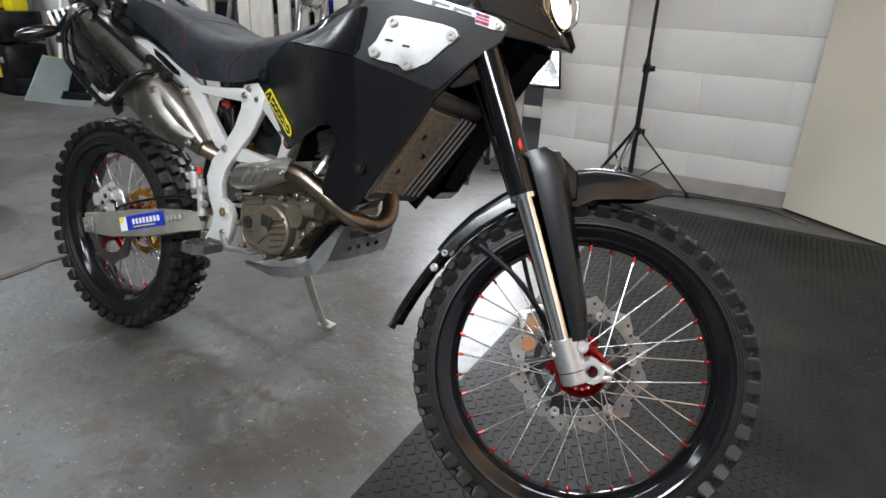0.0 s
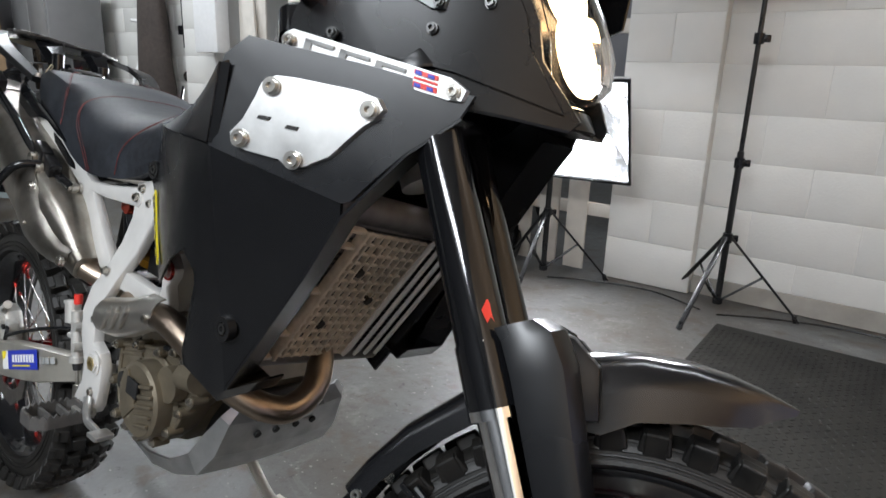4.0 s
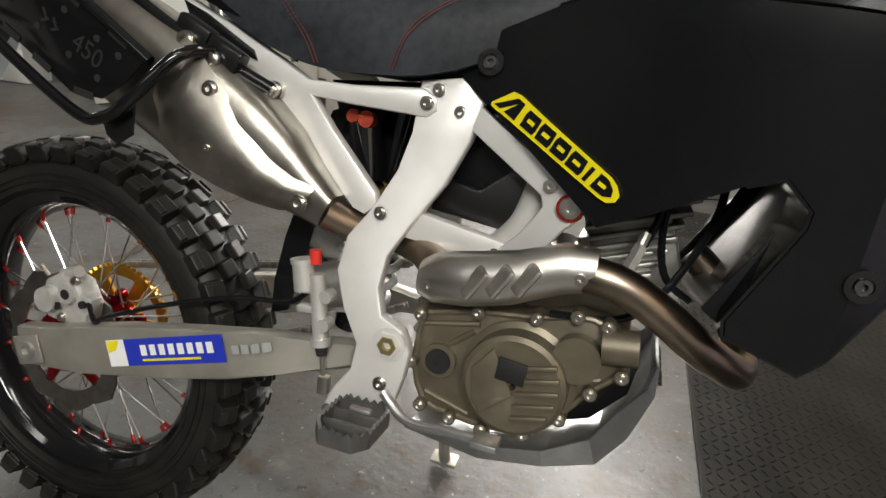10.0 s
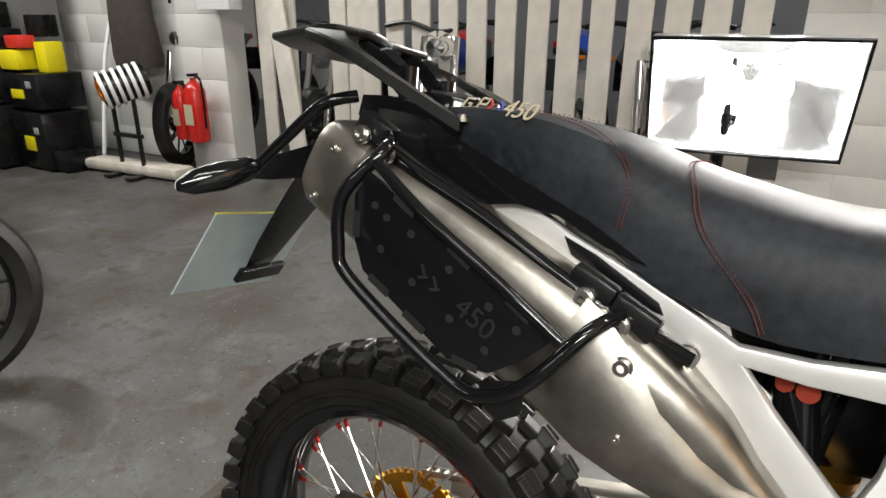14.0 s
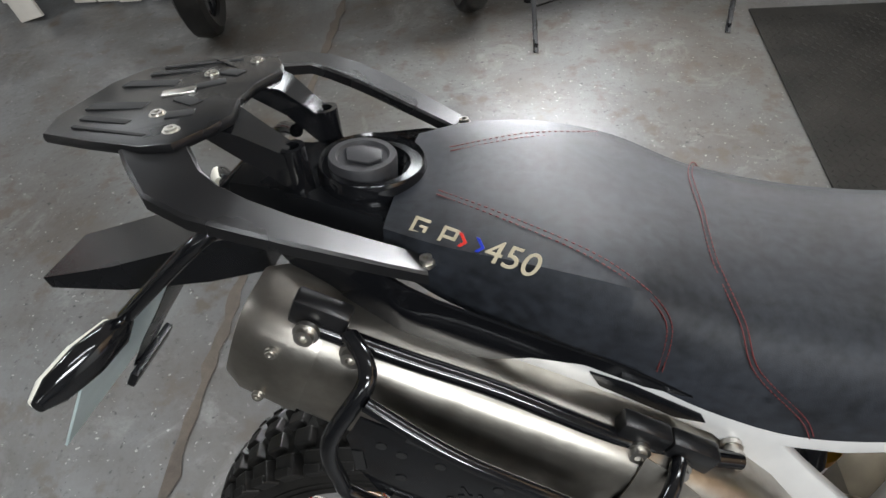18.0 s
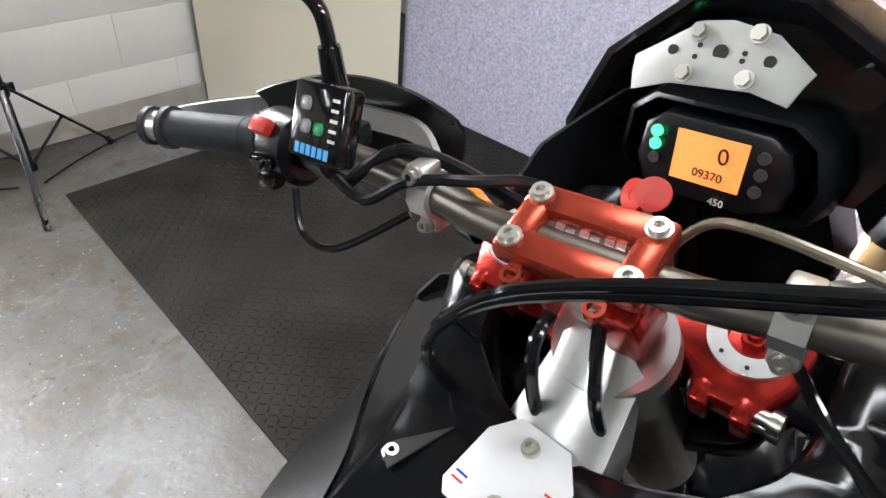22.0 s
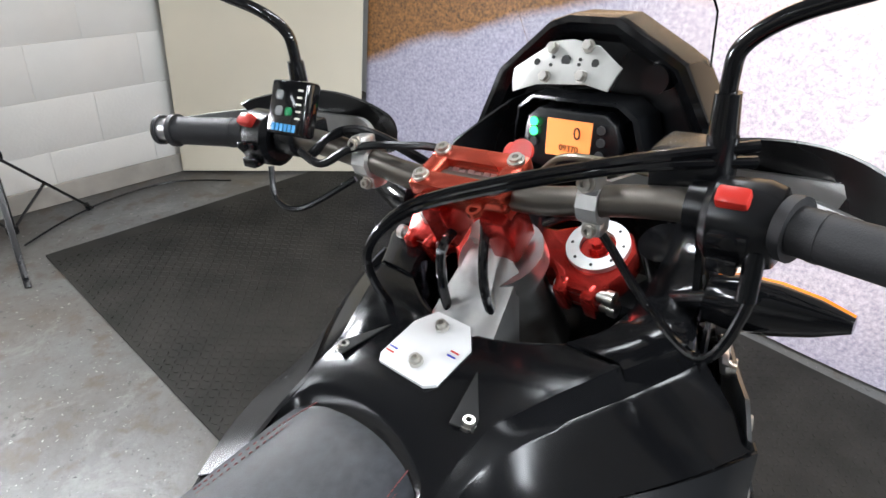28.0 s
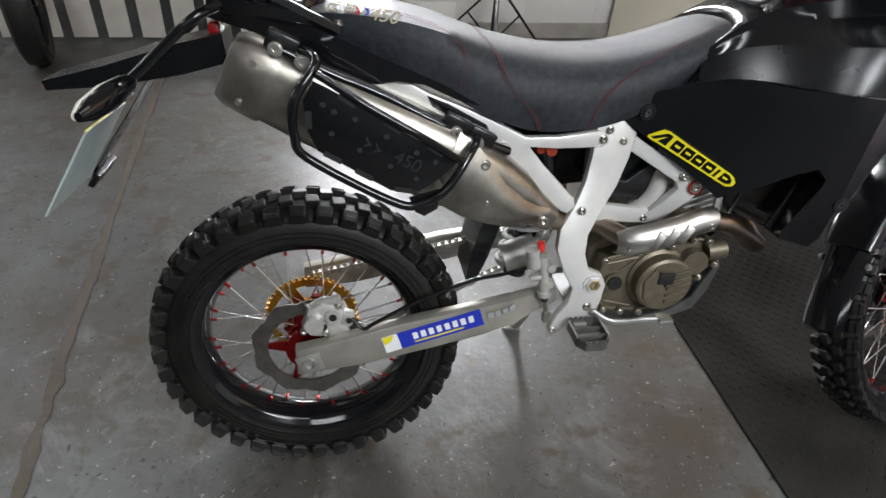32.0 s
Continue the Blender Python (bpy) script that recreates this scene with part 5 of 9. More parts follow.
    bp("inner_lip", b, BLKM, parent=sh, nose=1)
    if sd < 0:
        b = BM()
        for x, z, r in ((0.667, 0.840, 0.012), (1.037, 0.68, 0.012)):
            y = yside(x, z)
            ring(b, (x, y + 0.004, z), (x, y - 0.007, z), r * 1.25, r * 0.75, 20)
        bp("bolt_grommet", b, BLKS, parent=sh, nose=1)
        b = BM()
        for x, z in ((0.667, 0.840), (1.037, 0.68)):
            bolt(b, (x, yside(x, z) - 0.001, z), (0, -1, 0), 0.007)
        bp("bolt", b, DZINC, parent=sh, nose=1)
        # cast alloy cover on the shroud
        b = BM()
        pl = [(1.092, 0.968), (1.110, 0.968), (1.165, 0.962), (1.186, 0.956), (1.192, 0.945), (1.186, 0.934), (1.176, 0.925), (1.150, 0.890), (1.128, 0.876), (1.112, 0.872), (1.104, 0.880), (1.072, 0.885), (1.058, 0.890), (1.055, 0.902), (1.066, 0.918), (1.076, 0.945), (1.080, 0.960)]
        sheet(b, pl, lambda x, z: yside(x, z) - 0.008, 0.008, 2, -1)
        cvr = bp("shroud_cover", b, ALU, "cast silver cover plate with four bolts", nose=1)
        b = BM()
        for x, z in ((1.09, 0.956), (1.181, 0.943), (1.066, 0.897), (1.118, 0.881)):
            bolt(b, (x, yside(x, z) - 0.009, z), (0.45, -1, 0), 0.0075)
        bp("bolt", b, STEEL, parent=cvr, nose=1)
        for x, z in ((1.086, 0.922), (1.113, 0.915)):
            b = BM()
            prism(b, [(x + u, yside(x + u, z) - 0.0085, z + w) for u, w in ((-0.006, -0.0015), (0.005, -0.0025), (0.007, 0.0015), (-0.004, 0.0025))], (0, -0.0012, 0))
            bp("cover_slot", b, DARK, parent=cvr, nose=1, smooth=0)
        # yellow sticker: a tapered row of black blocks, each with a yellow outline and slits
        q0, q1 = V(0.689, 0, 0.802), V(0.827, 0, 0.722)
        dd = (q1 - q0).normalized()
        nn = V(-dd.z, 0, dd.x)
        L_ = (q1 - q0).length

        def lay(pts):
            out = []
            for a_, t_ in pts:
                q = q0 + dd * (a_ * L_) + nn * (t_ * (0.0150 - 0.0025 * a_))
                out.append((q.x, q.z))
            return out

        ol = [(-0.06, -0.75), (-0.05, -1.0), (0.02, -1.02), (0.05, -0.98), (0.94, -1.0), (1.0, -0.9), (1.045, -0.35), (1.04, 0.25), (0.99, 0.75), (0.93, 0.98), (0.40, 1.0), (0.19, 1.06), (0.10, 1.08), (0.04, 0.9)]
        b = BM()
        sheet(b, lay(ol), lambda x, z: yside(x, z) - 0.0050, 0.0028, 3, -1)
        stk = bp("yellow_sticker", b, YEL, "yellow and black maker's sticker", parent=sh)
        blocks = [[(-0.035, -0.72), (0.02, -0.72), (0.15, 0.78), (0.10, 0.78)], [(0.06, -0.72), (0.165, -0.72), (0.165, 0.78), (0.14, 0.78)]]
        for a_ in (0.215, 0.355, 0.495, 0.635):
            blocks.append([(a_, -0.70), (a_ + 0.115, -0.70), (a_ + 0.125, -0.3), (a_ + 0.115, 0.70), (a_ + 0.005, 0.70), (a_ - 0.005, 0.3)])
        blocks += [[(0.782, -0.70), (0.812, -0.70), (0.818, 0.62), (0.788, 0.62)], [(0.852, -0.70), (0.955, -0.68), (1.005, -0.25), (0.985, 0.30), (0.925, 0.70), (0.862, 0.70)]]
        for P4 in blocks:
            b = BM()
            prism(b, [(x, yside(x, z) - 0.0052, z) for x, z in lay(P4)], (0, -0.0006, 0))
            bp("sticker_bar", b, BLKM, "black block of the lettering", parent=sh, smooth=0)
        for a_ in (0.245, 0.385, 0.525, 0.665, 0.882):
            b = BM()
            prism(b, [(x, yside(x, z) - 0.0056, z) for x, z in lay([(a_, -0.16), (a_ + 0.06, -0.16), (a_ + 0.06, 0.16), (a_, 0.16)])], (0, -0.0007, 0))
            bp("sticker_slit_bar", b, YEL, "yellow slit in the lettering", parent=sh, smooth=0)
        # maker's badge on the cowl
        b = BM()
        bd = [(1.085, 1.020), (1.094, 1.025), (1.258, 0.988), (1.274, 0.977), (1.270, 0.966), (1.256, 0.966), (1.108, 0.998), (1.090, 1.005)]
        yb = lambda x, z: -0.212 + 0.45 * (x - 1.085)
        sheet(b, bd, lambda x, z: yb(x, z) - 0.004, 0.006, 2, -1)
        bg = bp("badge", b, ALU, "silver maker's badge with raised bars and a flag", nose=0.6)
        b = BM()
        for k in range(3):
            x0 = 1.108 + k * 0.037
            zc = 1.0075 - (x0 - 1.108) * 0.225
            for u0, u1, t0, t1 in ((0, 0.030, 0.0045, 0.0085), (0, 0.030, -0.0085, -0.0045), (0, 0.007, -0.0085, 0.0085)):
                P4 = [(x0 + u + t * 0.3, yb(x0 + u, 0) - 0.0045, zc - u * 0.225 + t) for u, t in ((u0, t0), (u1, t0), (u1, t1), (u0, t1))]
                prism(b, P4, (0, -0.0015, 0))
        bp("badge_bar", b, GREY, parent=bg, smooth=0, nose=0.6)
        b = BM()
        for k, (t0, t1) in enumerate(((-0.009, -0.003), (-0.001, 0.002), (0.004, 0.009))):
            P4 = [(1.222 + u, yb(1.222 + u, 0) - 0.0045, 0.985 - u * 0.225 + t) for u, t in ((0, t0), (0.024, t0), (0.024, t1), (0, t1))]
            prism(b, P4, (0, -0.0012, 0))
        bp("flag_red", b, REDP, parent=bg, smooth=0, nose=0.6)
        b = BM()
        for u0 in (0.002, 0.015):
            for t0 in (-0.0085, 0.0042):
                P4 = [(1.222 + u, yb(1.222 + u, 0) - 0.006, 0.985 - u * 0.225 + t) for u, t in ((u0, t0), (u0 + 0.006, t0), (u0 + 0.006, t0 + 0.004), (u0, t0 + 0.004))]
                prism(b, P4, (0, -0.001, 0))
        bp("flag_blue", b, BLUE, parent=bg, smooth=0, nose=0.6)
        b = BM()
        bolt(b, (1.092, yb(1.092, 1) - 0.005, 1.012), (0.3, -1, 0), 0.006)
        bolt(b, (1.262, yb(1.262, 1) - 0.005, 0.975), (0.3, -1, 0), 0.006)
        bp("bolt", b, STEEL, parent=bg, nose=0.6)
# tank top: a deck between seat nose and headstock, then two arms to the cowl round an open well
def lin(tab, x):
    """Straight lines between the rows of a table."""
    if x <= tab[0][0]:
        return tab[0][1]
    for (x0, v0), (x1, v1) in zip(tab, tab[1:]):
        if x <= x1:
            return v0 + (v1 - v0) * (x - x0) / (x1 - x0)
    return tab[-1][1]


DECK_Y = [(x, -y) for x, y, z in BAND_TOP]
DECK_ZE = [(x, z) for x, y, z in BAND_TOP]
DECK_ZC = [(0.775, 0.966), (0.82, 0.985), (0.845, 0.999), (0.88, 1.018), (0.905, 1.027), (0.95, 1.040), (1.0, 1.047)]
rows = []
NU = 24
for i in range(15):
    v = i / 14
    row = []
    for k in range(NU + 1):
        u = 2 * k / NU - 1
        a = abs(u)
        rear = 0.846 - 0.022 * (a / 0.8) ** 2 if a < 0.8 else 0.824 - 0.039 * ((a - 0.8) / 0.2) ** 1.3
        front = 0.962 + 0.040 * min(1, a / 0.66) ** 2.4
        x = rear + (front - rear) * v
        ze = lin(DECK_ZE, x)
        lip = -0.010 * (1 - min(1, v / 0.05)) * (a < 0.97)
        row.append((x, u * lin(DECK_Y, x), ze + (lin(DECK_ZC, x) - ze) * (1 - a ** 3) + lip))
    rows.append(row)
b = BM()
shell(b, rows, 0.004)
tank = bp("fuel_tank_top", b, BLKT, "glossy black tank cover", smooth=40)
b = BM()
rim_ = rows[-1]
shell(b, [rim_, [(x + 0.002, y, z - 0.05) for x, y, z in rim_], [(x + 0.012, y * 0.96, z - 0.13) for x, y, z in rim_]], 0.002)
bp("well_wall", b, BLKM, "black wall of the well round the headstock", parent=tank)
ARM = [((1.000, 0.104, 1.0475), (1.005, 0.160, 1.047)), ((1.03, 0.122, 1.052), (1.03, 0.176, 1.054)), ((1.06, 0.130, 1.059), (1.060, 0.193, 1.063)), ((1.10, 0.128, 1.066), (1.098, 0.176, 1.066)), ((1.16, 0.118, 1.085), (1.148, 0.155, 1.088)), ((1.205, 0.110, 1.115), (1.178, 0.140, 1.118))]
for sd in (-1, 1):
    b = BM()
    I_, O_ = curve_pts([p for p, q in ARM], 4), curve_pts([q for p, q in ARM], 4)
    grid = [[q + V(0.012, -0.006, -0.13) for q in I_], [q + V(0, 0, -0.05) for q in I_], [q + V(0, 0, -0.004) for q in I_], [q + V(0, 0.004, 0) for q in I_], [p.lerp(q, 0.5) + V(0, 0, 0.001) for p, q in zip(I_, O_)], [q + V(0, -0.004, 0) for q in O_], [q + V(0, 0, -0.003) for q in O_], [q + V(0.006, 0.001, -0.03) for q in O_]]
    shell(b, [[(q.x, q.y * sd, q.z) for q in r] for r in grid], 0.003)
    bp("tank_arm", b, BLKT, "glossy black cover beside the headstock", smooth=40)
b = BM()
wp = [(0.890, -0.030), (0.899, -0.039), (0.945, -0.039), (0.963, -0.022), (0.963, 0.022), (0.945, 0.039), (0.899, 0.039), (0.890, 0.030)]
prism(b, [(x, y, 1.021 + (x - 0.872) * 0.30 - 4.0 * y * y) for x, y in wp], (-0.001, 0, 0.0045), 0.001)
wpl_ = bp("tank_plate", b, WHITE, "white plate screwed on the tank")
b = BM()
bolt(b, (0.946, 0.0, 1.049), (-0.3, 0, 1), 0.005)
bolt(b, (0.903, -0.008, 1.036), (-0.3, 0, 1), 0.005)
bp("screw", b, STEEL, parent=wpl_)
for x, y, m_ in ((0.905, 0.026, BLUE), (0.900, 0.026, REDP), (0.93, -0.032, REDP), (0.925, -0.032, BLUE)):
    b = BM()
    box(b, (x, y, 1.0285 + (x - 0.872) * 0.30 - 4.0 * y * y), (0.0015, 0.010, 0.001))
    bp("printed_mark", b, m_, parent=wpl_)
b = BM()
prism(b, [(0.99 + 0.028 * math.cos(t), 0.034 * math.sin(t), 1.035) for t in [2 * math.pi * i / 16 for i in range(16)]], (0.004, 0, 0.012), 0.003)
fl_ = bp("filler_flange", b, BLKS, "black flange on the spine")
b = BM()
bolt(b, (0.99, 0, 1.048), (0, 0, 1), 0.007)
bp("bolt", b, STEEL, parent=fl_)
for sd in (-1, 1):
    b = BM()
    prism(b, [(0.876, sd * 0.076, 1.0185), (0.884, sd * 0.096, 1.0145), (0.896, sd * 0.092, 1.0195), (0.930, sd * 0.060, 1.0335)], (0, 0, 0.002), 0.0006)
    rc = bp("screw_recess", b, DARK, "teardrop recess with a screw", parent=tank)
    b = BM()
    bolt(b, (0.888, sd * 0.087, 1.0165), (0, -0.2, 1), 0.0055)
    bp("screw", b, STEEL, parent=tank)

# --- seat
rows = []
st = [(0.06, 0.985, 1.009, 0.095), (0.12, 0.975, 1.012, 0.122), (0.20, 0.962, 1.006, 0.136), (0.28, 0.948, 0.990, 0.143), (0.36, 0.915, 0.965, 0.147), (0.44, 0.868, 0.946, 0.149), (0.52, 0.845, 0.934, 0.146), (0.60, 0.845, 0.934, 0.138), (0.68, 0.880, 0.946, 0.128), (0.76, 0.925, 0.968, 0.114), (0.82, 0.950, 0.987, 0.099), (0.862, 0.960, 0.990, 0.082)]
lowz = {0.06: 0.965, 0.12: 0.945, 0.20: 0.918, 0.28: 0.885, 0.36: 0.842, 0.44: 0.815, 0.52: 0.811, 0.60: 0.82, 0.68: 0.85, 0.76: 0.905, 0.82: 0.940, 0.862: 0.950}


def seat_ring(x, zs, zc, w):
    zl = lowz[x]
    out = []
    # a crisp upper edge at the tail, rounded shoulders towards the tank
    k = 1 - sst(0.22, 0.40, x)
    half = [(1, 0.0, 1, 0.0), (1.02, 0.35, 1.02, 0.4), (0.98, 0.62, 1.01, 0.72), (0.86, 0.84, 0.965, 0.93), (0.62, 0.955, 0.80, 0.972), (0.3, 0.995, 0.4, 0.995)]
    half = [(a + (c - a) * k, f + (g - f) * k) for a, f, c, g in half]
    for u, f in [(-a, f) for a, f in half] + [(0, 1.0)] + half[::-1]:
        out.append(V(x, u * w, zl + (zc - zl) * f))
    return out


b = BM()
RS = [seat_ring(*s) for s in st]
DENSE = []
for k in range(13):
    DENSE.append(curve_pts([r[k] for r in RS], 5))
loft(b, [[DENSE[k][i] for k in range(13)] for i in range(len(DENSE[0]))])
seat = bp("seat", b, SEAT, "grey-black ribbed vinyl seat with red stitching", smooth=50)


def on_seat(x, f):
    """A point on the seat's right flank: f from its lower edge (0) to its middle (1)."""
    i = min(range(len(DENSE[6])), key=lambda q: abs(DENSE[6][q].x - x))
    k = f * 6
    k0 = min(5, int(k))
    return DENSE[k0][i].lerp(DENSE[k0 + 1][i], k - k0)


def stitch(pts, gap=0.006):
    b = BM()
    P = curve_pts(pts, 14)
    for off in (-0.0022, 0.0022):
        acc = 0
        for p, q in zip(P, P[1:]):
            dirv = (q - p)
            if dirv.length < 1e-5:
                continue
            dn = dirv.normalized()
            sdv = dn.cross(V(0, -0.7, 0.7)).normalized() * off
            out = V(0, p.y, p.z - 0.88).normalized() * 0.0022
            box(b, p + sdv + out, (0.0034, 0.0009, 0.0009), dn.to_track_quat("X", "Z").to_matrix())
    return b


b = stitch([on_seat(0.36, 1.0), on_seat(0.365, 0.75), on_seat(0.375, 0.5), on_seat(0.40, 0.3), on_seat(0.44, 0.12), on_seat(0.46, 0.02)])
bp("seam", b, STITCH, "red stitched seam", parent=seat, smooth=0)
b = stitch([on_seat(0.85, 0.6), on_seat(0.80, 0.62), on_seat(0.72, 0.58), on_seat(0.65, 0.48), on_seat(0.60, 0.35), on_seat(0.57, 0.2), on_seat(0.56, 0.03)])
bp("seam", b, STITCH, "red stitched seam", parent=seat, smooth=0)
b = stitch([on_seat(0.10, 0.85), on_seat(0.18, 0.75), on_seat(0.26, 0.62), on_seat(0.31, 0.4), on_seat(0.32, 0.1)])
bp("seam", b, STITCH, "red stitched seam", parent=seat, smooth=0)

# the seams run on over the far side
for line in ([(0.36, 1.0), (0.365, 0.75), (0.375, 0.5), (0.40, 0.3)], [(0.10, 0.85), (0.18, 0.75), (0.26, 0.62)], [(0.85, 0.6), (0.80, 0.62), (0.72, 0.58)]):
    b = stitch([V(q.x, -q.y, q.z) for q in (on_seat(x, f) for x, f in line)])
    bp("seam", b, STITCH, "red stitched seam", parent=seat, smooth=0)

# --- fork: all in straight-ahead coordinates, then turned
FO = V(0.891, 0, 0.454) * 0.040


def fork_pt(y, s):
    """A point on a fork leg, s metres up from the axle's height."""
    return PV + FO + AX * s + V(0, y, 0)


for sd in (-1, 1):
    y = 0.103 * sd
    b = BM()
    cyl(b, fork_pt(y, 0.36), fork_pt(y, 0.80), 0.0275, n=28)
    cyl(b, fork_pt(y, 0.332), fork_pt(y, 0.40), 0.0295, n=28)
    leg = bp("fork_leg", b, BLKG, "glossy black upper fork tube", steer=True)
    b = BM()
    cyl(b, fork_pt(y, 0.0), fork_pt(y, 0.36), 0.0225, n=28)
    ring(b, fork_pt(y, 0.326), fork_pt(y, 0.336), 0.030, 0.02, 28)
    bp("fork_slider", b, CHROME, "polished chrome fork slider", parent=leg, steer=True)
    b = BM()
    cyl(b, fork_pt(y, -0.030), fork_pt(y, 0.050), 0.0275, n=24)
    a0 = V(1.500, y, 0.342)
    ring(b, a0 + V(0, -0.02, 0), a0 + V(0, 0.02, 0), 0.0225, 0.0145, 28)
    for g in (-1, 1):
        # two arms to the tube, two pinch lugs in front with a slit between them
        box(b, a0 + V(-0.022, 0, 0.012 * g - 0.002), (0.036, 0.034, 0.016), Matrix.Rotation(0.12 * g, 3, "Y"), 0.005)
        box(b, a0 + V(0.026, 0, 0.0075 * g), (0.026, 0.034, 0.0125), Matrix.Rotation(0.38 * g, 3, "Y"), 0.004)
    ring(b, fork_pt(y, 0.042), fork_pt(y, 0.052), 0.0288, 0.022, 26)
    ring(b, fork_pt(y, -0.034), fork_pt(y, -0.027), 0.0255, 0.006, 26)
    box(b, fork_pt(y, 0.042) + V(0.030, -0.002, 0.002), (0.018, 0.022, 0.026), Matrix.Rotation(-0.45, 3, "Y"), 0.005)
    bolt(b, fork_pt(y, 0.042) + V(0.031, -0.012, 0.002), (0, -1, 0), 0.0085)
    for h in (0.030, 0.012):
        bolt(b, fork_pt(y, h) + V(-0.029, -0.004, 0), (-1, -0.3, 0), 0.0065)
    ac = bp("axle_clamp", b, ALU, "silver axle clamp", parent=leg, steer=True)
    b = BM()
    ring(b, fork_pt(y, -0.0115), fork_pt(y, -0.0095), 0.0278, 0.026, 26)
    bp("foot_seam", b, DARK, parent=ac, steer=True)
    # plastic guard wrapped round the front of the slider
    b = BM()
    rows = []
    UF = V(0.891, 0, 0.454)
    for s, f in ((0.045, 0.55), (0.10, 0.70), (0.20, 0.86), (0.30, 1.0), (0.36, 1.1), (0.395, 1.05), (0.41, 0.85)):
        c = fork_pt(y, s)
        rows.append([c + UF * (a * f) + V(0, sd * o * (0.7 + 0.3 * f), 0) for a, o in ((0.022, 0.029), (0.045, 0.034), (0.068, 0.030), (0.080, 0.012), (0.080, -0.014), (0.064, -0.028), (0.035, -0.032))])
    shell(b, rows, 0.003)
    bp("fork_guard", b, BLKM, "matte black plastic fork guard", parent=leg, steer=True)
b = BM()
M_ = fork_pt(-0.103, 0.435)
for pts in ([(0.0, 0.014), (0.010, 0.0), (0.006, -0.012), (0.0, -0.004), (-0.006, -0.012), (-0.010, 0.0)],):
    bb = BM()
    P4 = []
    for u, w in pts:
        P4.append(M_ + AX * w + V(math.sin(u / 0.03 + 0.75) * 0.0283, -math.cos(u / 0.03 + 0.75) * 0.0283, 0))
    prism(b, P4, (0.0004, -0.001, 0))
bp("red_emblem", b, REDP, "red emblem on the fork", steer=True)
b = BM()
for k in range(8):
    u = -0.016 + k * 0.0046
    h = 0.0085 if k in (2, 6) else 0.006
    P4 = [M_ + AX * (-0.035 + w) + V(math.sin((u + e) / 0.03 + 0.75) * 0.0285, -math.cos((u + e) / 0.03 + 0.75) * 0.0285, 0) for e, w in ((0, -0.004), (0.003, -0.004), (0.003, h - 0.002), (0, h - 0.002))]
    prism(b, P4, (0.0004, -0.0008, 0))
bp("fork_decal", b, WHITEG, "white lettering bars on the fork", steer=True)
b = BM()
ring(b, V(1.500, -0.119, 0.342), V(1.500, 0.119, 0.342), 0.0142, 0.0112, 24)
bp("front_axle", b, STEEL, "hollow steel axle", steer=True)
# brake caliper, left leg, and its hose
b = BM()
box(b, (1.385, 0.085, 0.365), (0.055, 0.05, 0.10), Matrix.Rotation(-0.3, 3, "Y"), 0.008)
box(b, (1.405, 0.065, 0.42), (0.05, 0.03, 0.03), Matrix.Rotation(-0.3, 3, "Y"), 0.005)
ca = bp("brake_caliper", b, CAST, "silver front brake caliper with copper pistons", steer=True)
b = BM()
for z in (0.345, 0.385):
    cyl(b, (1.38, 0.059, z), (1.38, 0.045, z), 0.016, n=20)
bp("piston", b, COPPER, parent=ca, steer=True)
b = BM()
tube(b, [(1.38, 0.08, 0.42), (1.34, 0.07, 0.50), (1.29, 0.07, 0.62), (1.20, 0.09, 0.78), (1.10, 0.09, 0.95)], 0.005, 8)
tube(b, [(1.44, -0.07, 0.35), (1.40, -0.08, 0.41), (1.33, -0.085, 0.48), (1.24, -0.06, 0.53)], 0.0045, 8)
tube(b, [(1.43, -0.075, 0.34), (1.385, -0.09, 0.42), (1.31, -0.09, 0.49), (1.225, -0.065, 0.53)], 0.003, 6)
bp("brake_hose", b, BLKM, "black brake hoses", steer=True)

# --- front mudguard
cx, cz, R0 = 1.49, 0.325, 0.372
b = BM()
rows = []
for deg, w, rt, rl_ in ((152, 0.052, 0.382, 0.352), (146, 0.055, 0.384, 0.353), (137, 0.058, 0.388, 0.353), (126, 0.062, 0.392, 0.354), (120, 0.066, 0.395, 0.350), (115, 0.070, 0.401, 0.345), (110, 0.072, 0.406, 0.335), (104, 0.070, 0.408, 0.326), (98, 0.066, 0.411, 0.341), (90.5, 0.060, 0.411, 0.349), (85, 0.052, 0.409, 0.357), (81, 0.044, 0.407, 0.366), (78, 0.030, 0.405, 0.382), (75, 0.010, 0.404, 0.397)):
    t = radians(deg)
    row = []
    for u, f in ((-1.03, 1.0), (-1, 0.55), (-0.97, 0.28), (-0.85, 0.12), (-0.6, 0.05), (-0.3, 0.01), (0, 0), (0.3, 0.01), (0.6, 0.05), (0.85, 0.12), (0.97, 0.28), (1, 0.55), (1.03, 1.0)):
        r = rt + (rl_ - rt) * f
        row.append((cx + r * math.cos(t), u * w, cz + r * math.sin(t)))
    rows.append(row)
shell(b, rows, 0.003)
fen = bp("front_mudguard", b, BLKF, "glossy black front mudguard", steer=True, smooth=50)
b = BM()
rows = []
for deg, w, dr in ((152, 0.050, 0.002), (160, 0.048, 0.006), (168, 0.046, 0.014), (176, 0.045, 0.026), (180.5, 0.044, 0.034)):
    t = radians(deg)
    rows.append([(cx + (R0 + dr - 0.02 * abs(u) ** 3) * math.cos(t), u * w, cz + (R0 + dr - 0.02 * abs(u) ** 3) * math.sin(t)) for u in (-1, -0.6, 0, 0.6, 1)])
shell(b, rows, 0.003)
bp("mud_flap", b, BLKG, "black mudguard flap", parent=fen, steer=True)
b = BM()
